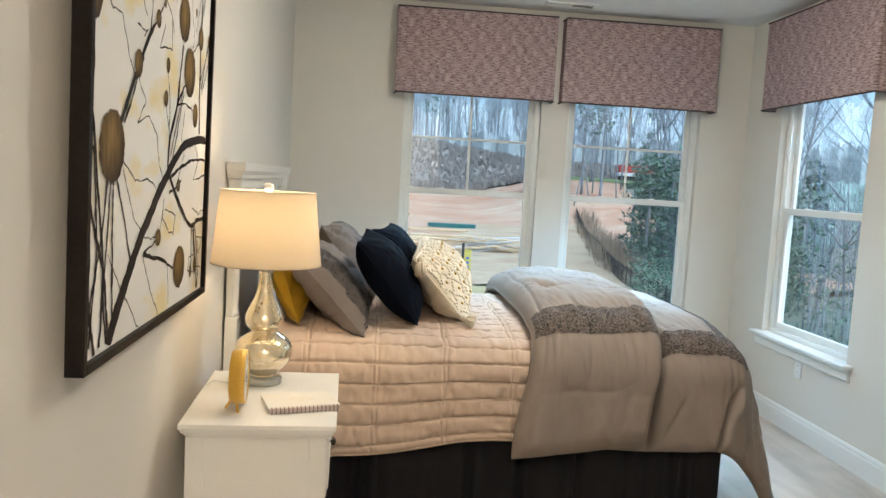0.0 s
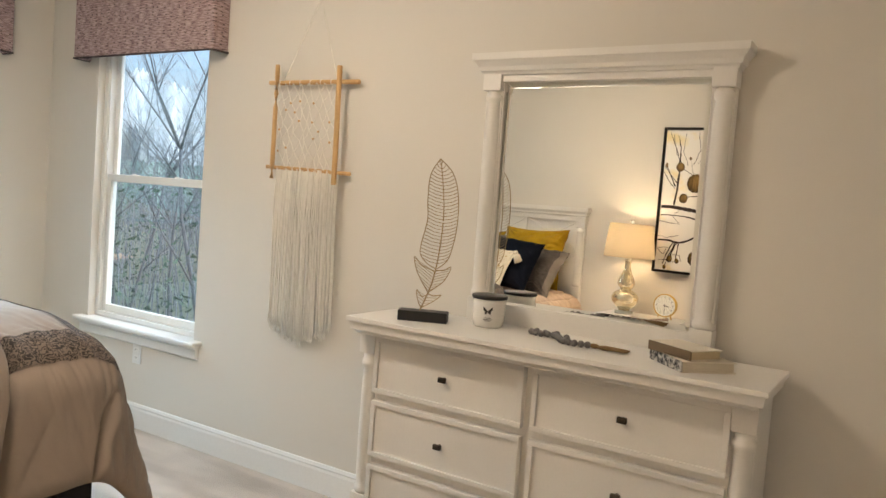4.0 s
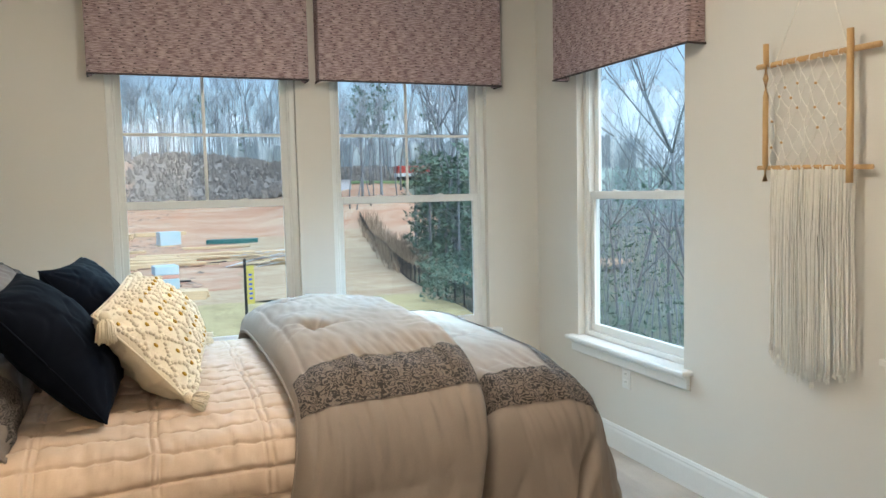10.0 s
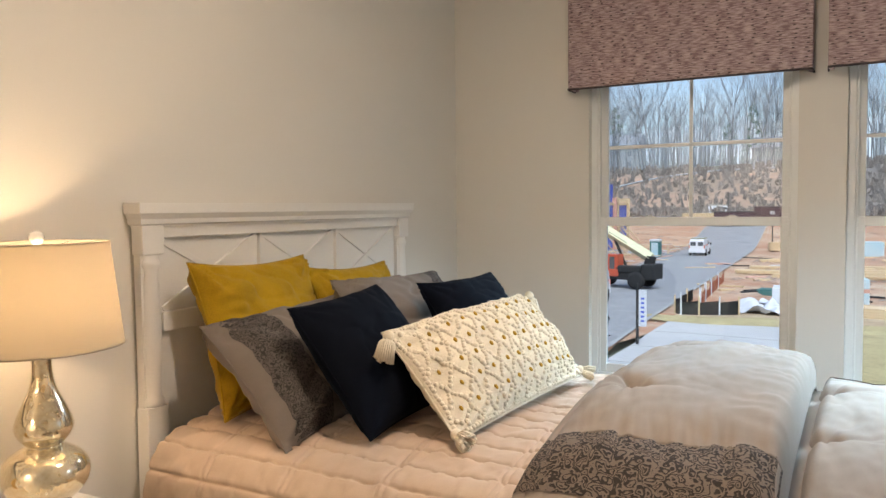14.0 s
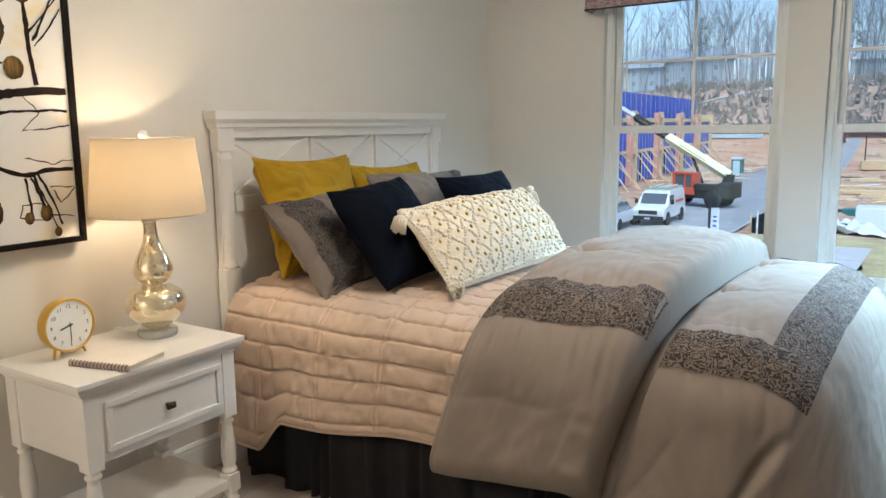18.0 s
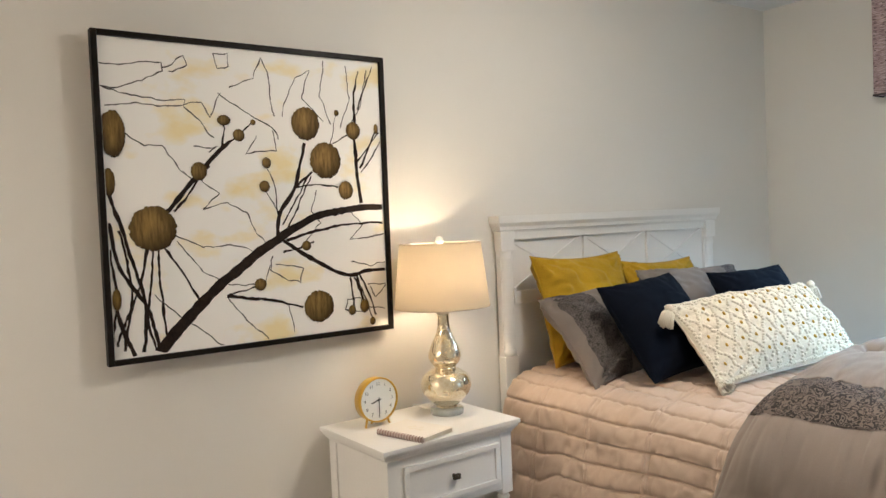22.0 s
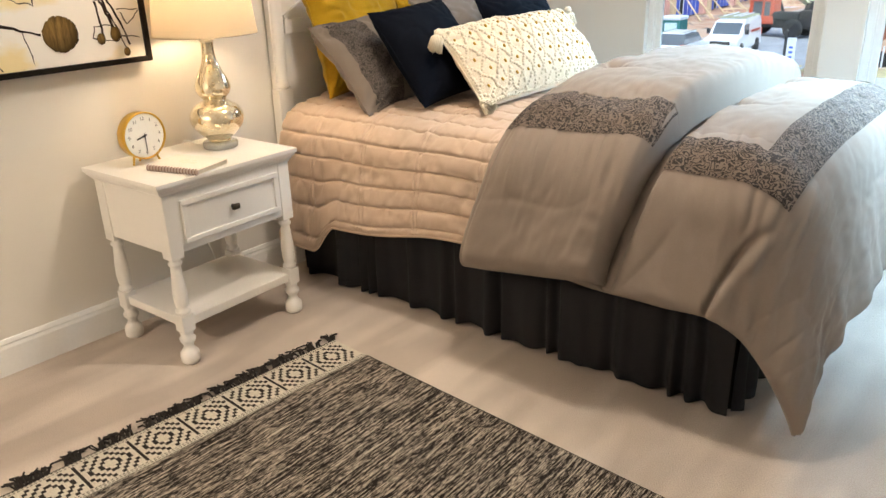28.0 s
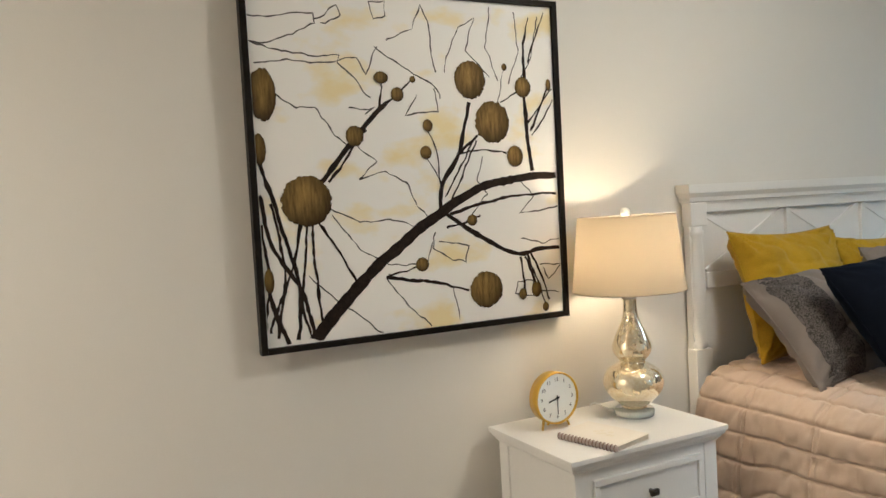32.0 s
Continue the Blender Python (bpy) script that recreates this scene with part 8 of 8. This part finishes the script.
hbox("truss_plate", 14.6, 19.95, -1.2, -1.05, 9.9, 10.05, LUMBER)
hbox("truss_plate", 14.6, 19.95, -1.2, -1.05, 12.25, 12.4, LUMBER)
r6 = random.Random(40)
for k in range(12):
    p = HB @ Vector((8 + k * 4.4, -4.6 - 2.2 * r6.random(), 0))
    sh_ = thing("sawhorse", "rough timber sawhorse on the clay", "sawhorse", "site sawhorses")
    hm = pose(p.x, p.y, land(p.x, p.y) + 0.08, 0, 0, r6.uniform(0, 180))
    part("beam", moved(cube((-1.3, -0.05, 0.80), (1.3, 0.05, 0.90)), hm), LUMBER, sh_)
    for sx in (-1, 1):
        for sy in (-1, 1):
            part("leg", moved(tube([(sx * 1.0, 0, 0.82), (sx * 1.1, sy * 0.35, 0)], 0.04, 4), hm), LUMBER, sh_)
for k in range(9):
    p = HB @ Vector((6 + k * 6.0, -6.4 - 2.5 * r6.random(), 0))
    hp = thing("offcut_heap", "heap of timber offcuts in front of the houses", "boards", "offcut heaps")
    for q in range(9):
        hm = pose(p.x + r6.uniform(-1.6, 1.6), p.y + r6.uniform(-1.0, 1.0), land(p.x, p.y) + 0.08 + 0.05 * q, r6.uniform(-5, 5), r6.uniform(-6, 6), r6.uniform(0, 180))
        part("board", moved(cube((-r6.uniform(0.6, 1.5), -0.12, 0), (r6.uniform(0.6, 1.5), 0.12, 0.06)), hm), (LUMBER, LUMBER, PINKBOARD, TARPWHITE)[q % 4], hp)

# far houses on the rise
for b, dist, wd, hgt in ((-21.8, 226, 26, 6.0), (-17.2, 222, 22, 7.0), (-4.6, 246, 18, 5.0)):
    x, y, z = at_bearing(b, dist)
    hh = thing("far_house", "grey house with a darker pitched roof, haze in its colours", "house", "far houses")
    part("wall", cube((x - wd / 2, y, z - 1), (x + wd / 2, y + 10, z + hgt)), HAZEGREY, hh)
    r = bmesh.new()
    pr = [(-1, hgt), (5, hgt + 3.6), (11, hgt)]
    rows = [[r.verts.new((x + s * (wd / 2 + 0.6), y + a, z + h)) for a, h in pr] for s in (-1, 1)]
    for k in range(3):
        r.faces.new((rows[0][k], rows[0][(k + 1) % 3], rows[1][(k + 1) % 3], rows[1][k]))
    r.faces.new(rows[0])
    r.faces.new(rows[1])
    bmesh.ops.recalc_face_normals(r, faces=r.faces)
    part("roof", r, HAZEROOF, hh)
    for k in range(5):
        for zz in (1.0, 3.8):
            wx = x - wd / 2 + wd * (k + 0.5) / 5
            w_ = part("window", cube((wx - 0.7, y - 0.06, z + zz), (wx + 0.7, y + 0.02, z + zz + 1.6)), TARPWHITE, hh)
            # panes share the roof's haze-paled grey
            part("pane", cube((wx - 0.6, y - 0.08, z + zz + 0.1), (wx + 0.6, y - 0.05, z + zz + 1.5)), HAZEROOF, w_)
x, y, z = at_bearing(19.3, 158)
tr = thing("red_trailer", "long red and white trailer among the trees", "trailer")
part("box", cube((x - 5, y, z + 1.0), (x + 5, y + 2.5, z + 3.2), 0.05), surf("red_trailer_paint", (0.45, 0.05, 0.04), 0.5), tr)
part("stripe", cube((x - 5.02, y - 0.02, z + 1.0), (x + 5.02, y + 2.52, z + 1.7)), TARPWHITE, tr)
part("underframe", cube((x - 4.5, y + 0.3, z), (x + 4.5, y + 2.2, z + 1.0), 0.05), RUBBER, tr)
x, y, z = at_bearing(12.4, 140)
sh = thing("white_shed", "low white site trailer at the wood's edge", "shed")
part("box", cube((x - 4, y, z), (x + 4, y + 3, z + 2.4), 0.05), TARPWHITE, sh)
part("roof", cube((x - 4.2, y - 0.2, z + 2.4), (x + 4.2, y + 3.2, z + 2.55)), HAZEGREY, sh)

# brush, stones and clods over the bank and the lot
r7 = random.Random(61)
bm = bmesh.new()
for k in range(5200):
    x, y = r7.uniform(-60, 62), r7.uniform(153, 184)
    if x < 2 and r7.random() < 0.45:
        continue
    z = land(x, y) + 0.2
    h = r7.uniform(0.5, 2.2)
    for q in range(2):
        c, d = Vector((x, y, z)), Vector((r7.uniform(-0.8, 0.8), r7.uniform(-0.5, 0.5), h))
        e = Vector((r7.uniform(0.15, 0.5), r7.uniform(-0.2, 0.2), 0))
        bm.faces.new([bm.verts.new(p) for p in (c - e, c + e, c + d + e * 0.4, c + d - e * 0.4)])
tagged(link("bank_brush", bm, SCRUB), "brown winter brush on the bank", "undergrowth", kind="stuff")
bm = bmesh.new()
for k in range(1500):
    x, y = r7.uniform(-34, 22), 48 + 105 * r7.random() ** 1.3
    if x > 5 or -22 < x + 0.035 * y < -5 and x > -19.5:
        continue
    r = r7.uniform(0.08, 0.32)
    c, w = Vector((x, y, land(x, y) + 0.05)), r7.uniform(0.9, 2.4)
    top = bm.verts.new(c + Vector((r * 0.2, 0, r * 0.9)))
    ring = [bm.verts.new(c + Vector((w * r * math.cos(1.05 * q), r * math.sin(1.05 * q), r7.uniform(0, 0.3) * r))) for q in range(6)]
    for q in range(6):
        bm.faces.new((ring[q], ring[(q + 1) % 6], top))
tagged(link("clay_clods", bm, BANK), "clods and stones strewn over the clay", "rubble", kind="stuff")

# guard rail on the bank
gr_ = thing("guard_rail", "galvanised road barrier along the bank", "barrier")
for k in range(40):
    x, y, z = at_bearing(-24 + k * 0.8, 181)
    part("post", cube((x - 0.08, y - 0.08, z - 0.2), (x + 0.08, y + 0.08, z + 0.8)), HAZEGREY, gr_)
x0, y0, z0 = at_bearing(-24, 181)
rail = [Vector(at_bearing(-24 + k * 0.8, 181)) + Vector((0, -0.1, 0.65)) for k in range(40)]
part("rail", tube(rail, 0.16, 4), HAZEGREY, gr_)


# site clutter
def stack(bearing, dist, sx, sy, courses, material, name, label, turn=0):
    x, y, z = at_bearing(bearing, dist)
    s = thing(name, label, "materials", "site materials")
    r2 = random.Random(int(bearing * 10 + dist))
    h = 0.14
    for k in range(courses):
        nb = 4
        for j in range(nb):
            w = sy / nb
            b2 = cube((-sx / 2 + r2.uniform(-0.1, 0.1), -sy / 2 + j * w + 0.01, k * h), (sx / 2 + r2.uniform(-0.1, 0.1), -sy / 2 + (j + 1) * w - 0.01, (k + 1) * h - 0.01))
            part("board", moved(b2, pose(x, y, z + 0.10, 0, 0, turn + r2.uniform(-1, 1))), material, s)
    return s


for px, py, sx, sy, c, t in ((-1.5, 76, 13, 1.6, 2, 3), (3.5, 79, 12, 1.5, 2, -2), (-2.0, 82, 11, 1.4, 2, 2), (5.5, 84, 12, 1.6, 2, 0), (0.5, 72, 10, 1.2, 2, 3), (-6.2, 112, 5, 2.4, 8, 10), (-3.4, 116, 4, 2.2, 6, -8), (2.4, 120, 7, 2, 4, 4), (-24.5, 152, 7, 3, 7, 6), (-18.5, 151, 9, 2.5, 4, -3), (2.9, 49.2, 2.6, 1.5, 4, -8), (0.4, 51.4, 2.1, 1.6, 9, 4), (-3.6, 92, 8, 1.3, 2, 8), (8.4, 95, 8, 1.4, 2, -5)):
    stack(math.degrees(math.atan2(px - EYE.x, py - EYE.y)), math.hypot(px - EYE.x, py - EYE.y), sx, sy, c, LUMBER, "lumber_stack", "stack of fresh sawn lumber on the soil", t)
stack(-4.0, 58.8, 4.4, 1.4, 3, TEAL, "pipe_stack", "bundle of green pipes on the soil", 2)
stack(5.0, 104, 6.5, 1.8, 4, TEAL, "pipe_stack", "bundle of green pipes on the soil", -6)
stack(-13.4, 150, 9.0, 2.4, 5, TARPBLUE, "wrapped_bundle", "long bundle in pale blue wrap", 3)


def crate(bearing, dist, size, mats, label, turn=0):
    x, y, z = at_bearing(bearing, dist)
    c = thing("wrapped_pallet", label, "pallet", "wrapped pallets")
    m = pose(x, y, z + 0.14, 0, 0, turn)
    part("pallet", moved(cube((-size / 2, -size / 2, 0), (size / 2, size / 2, 0.14), 0.01), m), LUMBER, c)
    z0 = 0.14
    for mt, h in mats:
        part("wrapped_block", moved(cube((-size / 2 + 0.02, -size / 2 + 0.02, z0), (size / 2 - 0.02, size / 2 - 0.02, z0 + h), 0.05), m), mt, c)
        z0 += h + 0.01


crate(-0.3, 54.4, 1.6, ((TARPBLUE, 0.7), (PINKBOARD, 0.25), (TARPBLUE, 0.6)), "tall pallet wrapped in blue and pink film", 8)
crate(-4.1, 49.6, 2.0, ((TARPWHITE, 1.3),), "pallet wrapped in white film", 3)
crate(0.6, 103, 2.6, ((TARPBLUE, 1.7),), "pallet wrapped in pale blue film", 10)
# collapsed pile of boards
x, y, z = at_bearing(7.4, 70)
pl = thing("board_pile", "collapsed heap of pale boards and wrap", "pile")
r2 = random.Random(5)
for k in range(34):
    b2 = cube((-1.9, -0.16, 0), (1.9, 0.16, 0.05))
    part("board", moved(b2, pose(x + r2.uniform(-2.5, 2.5), y + r2.uniform(-1.2, 1.2), z + 0.15 + 0.035 * k, r2.uniform(-8, 8), r2.uniform(-12, 12), r2.uniform(-35, 25))), LUMBER if k % 3 else TARPWHITE, pl)
# crumpled sheets by the road
for x0, y0, ww, hh in ((-4.3, 46.9, 3.6, 0.9), (-5.2, 50.6, 3.0, 0.6)):
    z = land(x0, y0)
    bm = sheet(20, 16, lambda u, v: Vector((x0 + ww * u + 0.3 * noise.noise(Vector((u * 3, v * 3, x0))), y0 + 2.2 * v, z + 0.12 + hh * max(0, noise.noise(Vector((u * 4.5, v * 4, y0))) + 0.30) * math.sin(math.pi * u) ** 0.5)))
    tagged(link("crumpled_sheet", bm, TARPWHITE), "crumpled white plastic sheet on the ground", "sheet")
# boards and offcuts strewn over the lot
r3 = random.Random(77)
for b, d, n, spread in ((-6.5, 62, 8, 3.0), (-3.8, 71, 9, 3.6), (-7.6, 84, 8, 4.0), (-1.6, 58, 6, 2.4), (-4.8, 96, 8, 4.5), (-0.6, 82, 7, 3.4), (3.4, 74, 6, 3.0)):
    x, y, z = at_bearing(b, d)
    sc = thing("scattered_boards", "loose pale boards and offcuts strewn on clay", "boards", "scattered boards")
    for k in range(n):
        bx, by = x + r3.uniform(-spread, spread), y + r3.uniform(-spread, spread)
        ln = r3.uniform(1.2, 3.6)
        bd = cube((-ln / 2, -0.14, 0), (ln / 2, 0.14, 0.10), 0.004)
        part("board", moved(bd, pose(bx, by, land(bx, by) + 0.06, r3.uniform(-3, 3), r3.uniform(-2, 2), r3.uniform(-60, 60))), (LUMBER, LUMBER, TARPWHITE, PINKBOARD, LUMBER, SILT)[r3.randrange(6)], sc)

# black silt barrier that bends round the lot's corner, an orange net behind it
sb = thing("silt_barrier", "black silt barrier with white stakes by the drive", "barrier")
run = [Vector((p, q, land(p, q) + 0.1)) for p, q in ((-3.9, 46.4), (-4.9, 46.0), (-6.0, 45.8), (-7.0, 45.7), (-7.5, 46.4), (-7.4, 47.6), (-7.5, 50), (-7.7, 53))]
for k, (p, q) in enumerate(zip(run, run[1:])):
    bm = bmesh.new()
    bm.faces.new([bm.verts.new(w) for w in (p, q, q + Vector((0, 0, 0.75)), p + Vector((0, 0, 0.85)))])
    bmesh.ops.solidify(bm, geom=bm.faces[:], thickness=0.03)
    part("panel", bm, SILT, sb)
    part("stake", cube((p.x - 0.05, p.y - 0.08, p.z - 0.1), (p.x + 0.03, p.y - 0.02, p.z + 1.1)), TARPWHITE if k % 2 else LUMBER, sb)
on_ = thing("orange_net", "sagging orange safety net beside the road", "barrier")
run = [Vector((p, q, land(p, q) + 0.08)) for p, q in ((-6.6, 49.4), (-6.9, 53), (-7.2, 57), (-7.5, 62), (-7.8, 67))]
for k, (p, q) in enumerate(zip(run, run[1:])):
    bm = sheet(8, 3, lambda u, v: p.lerp(q, u) + Vector((0.12 * noise.noise(Vector((u * 5, v * 3, k))), 0, v * (1.0 - 0.45 * math.sin(math.pi * u) * (0.5 + 0.5 * (k % 2))))))
    bmesh.ops.solidify(bm, geom=bm.faces[:], thickness=0.02)
    part("net_panel", bm, NETORANGE, on_)
    part("stake", cube((p.x - 0.06, p.y - 0.06, p.z - 0.2), (p.x + 0.06, p.y + 0.06, p.z + 1.25)), TARPWHITE, on_, "white stake")


def toilet(bearing, dist):
    x, y, z = at_bearing(bearing, dist)
    p = thing("portable_toilet", "teal plastic portable toilet cabin", "toilet cabin")
    part("cabin", cube((x - 0.6, y - 0.6, z), (x + 0.6, y + 0.6, z + 2.1), 0.05), TEAL, p)
    part("roof", cube((x - 0.65, y - 0.65, z + 2.1), (x + 0.65, y + 0.65, z + 2.35), 0.1), TARPWHITE, p)
    part("door", cube((x - 0.4, y - 0.64, z + 0.15), (x + 0.4, y - 0.6, z + 1.95), 0.01), TARPBLUE, p)


toilet(-13.1, 97)
toilet(-22.0, 51.5)
for px, py, pt in ((-16.9, 138.5, 8), (-11.6, 150, -4)):
    z = land(px, py)
    dm = pose(px, py, z + 0.1, 0, 0, pt)
    du = thing("dumpster", "dark maroon steel waste container beside the road", "container")
    part("tub", moved(cube((-3.2, -1.2, 0.15), (3.2, 1.2, 2.3), 0.05), dm), MAROON, du)
    part("rim", moved(cube((-3.26, -1.26, 2.3), (3.26, 1.26, 2.42), 0.02), dm), SILT, du)
    part("sign_panel", moved(cube((-0.4, -1.30, 1.0), (0.3, -1.2, 1.6), 0.01), dm), TARPWHITE, du, "pale sign panel")
    for k in range(7):
        part("rib", moved(cube((-3.0 + k * 0.98, -1.30, 0.15), (-2.88 + k * 0.98, -1.2, 2.3)), dm), MAROON, du)


def post(bearing, dist, h, material, label, panel=None):
    x, y, z = at_bearing(bearing, dist)
    p = thing("sign_post", label, "post", "site posts")
    part("pole", tube([(x, y, z - 0.2), (x, y, z + h)], 0.07, 8), material, p)
    part("cap", ball((x, y, z + h), 0.09, sub=1), material, p)
    if panel:
        part("banner", cube((x + 0.06, y - 0.02, z + h * 0.35), (x + 0.42, y + 0.01, z + h * 0.92)), panel, p, "narrow white banner")
        for k in range(6):
            part("banner_mark", cube((x + 0.16, y - 0.03, z + h * (0.42 + 0.07 * k)), (x + 0.32, y - 0.02, z + h * (0.45 + 0.07 * k))), BLUEWRAP, p)


post(4.7, 37.5, 3.3, RUBBER, "dark post with a narrow yellow banner", YELLOWPOST)
post(-14.3, 36.0, 2.95, RUBBER, "dark post with a narrow white banner", TARPWHITE)
post(22.0, 38.8, 3.2, RUBBER, "dark post with a narrow white banner", TARPWHITE)
for b, d, h in ((-8.2, 150, 5.2), (-5.3, 112, 4.6)):
    post(b, d, h, RUBBER, "dark street lamp post")
# lantern by the drive
x, y, z = -4.5, 22.1, land(-4.5, 22.1)
ln = thing("lantern_post", "black lantern on a tall post by the drive", "street lamp")
part("pole", tube([(x, y, z), (x, y, z + 2.85)], 0.055, 10, taper=0.035), RUBBER, ln)
part("base", lathe([(0.13, 0), (0.13, 0.25), (0.08, 0.4), (0.06, 0.6)], 14, (x, y, z)), RUBBER, ln, smooth=True)
part("ladder_bar", tube([(x - 0.22, y, z + 2.72), (x + 0.22, y, z + 2.72)], 0.016, 6), RUBBER, ln)
part("glass", lathe([(0.09, 2.90), (0.17, 3.22)], 6, (x, y, z)), CLEARLAMP, ln, "frosted lantern glass")
part("cap", lathe([(0.20, 3.22), (0.17, 3.27), (0.05, 3.38), (0.02, 3.46)], 6, (x, y, z)), RUBBER, ln)
for k in range(6):
    a = math.pi / 3 * k
    part("glazing_bar", tube([(x + 0.092 * math.cos(a), y + 0.092 * math.sin(a), z + 2.89), (x + 0.172 * math.cos(a), y + 0.172 * math.sin(a), z + 3.22)], 0.010, 5), RUBBER, ln)
# black picket fence down the slope
sf = thing("picket_fence", "black metal picket fence along the wood's edge", "fence")
line = smoothed([Vector((p, q, land(p, q))) for p, q in ((14.6, 27), (16.2, 35.1), (17.2, 44), (18.5, 52.6), (20.3, 62), (22.8, 72.4), (27, 92), (31.5, 114))], 5)
for a, b in zip(line, line[1:]):
    bm = bmesh.new()
    for h in (0.18, 1.05, 1.25):
        tube([a + Vector((0, 0, h)), b + Vector((0, 0, h))], 0.022, 4, bm)
    n = max(6, int((b - a).length / 0.16))
    for k in range(1, n):
        p = a.lerp(b, k / n)
        tube([p + Vector((0, 0, 0.08)), p + Vector((0, 0, 1.33))], 0.013, 3, bm)
    part("fence_panel", bm, SILT, sf)
    part("post", cube((a.x - 0.04, a.y - 0.04, a.z - 0.2), (a.x + 0.04, a.y + 0.04, a.z + 1.45)), SILT, sf)
# dry weeds that lean over the far end of the fence
r5 = random.Random(12)
bm = bmesh.new()
for k in range(1500):
    t = r5.random() ** 0.8
    p = line[int(t * (len(line) - 1))]
    if p.y < 56:
        continue
    c = p + Vector((r5.uniform(-0.6, 2.6), r5.uniform(-1.5, 1.5), 0))
    h = r5.uniform(0.7, 2.1)
    tube([c, c + Vector((r5.uniform(-0.5, 0.5), r5.uniform(-0.4, 0.4), h))], 0.05, 3, bm, 0.015)
tagged(link("dry_weeds", bm, DRYWEED), "tangle of dry brown weeds along the fence", "weeds", kind="stuff")
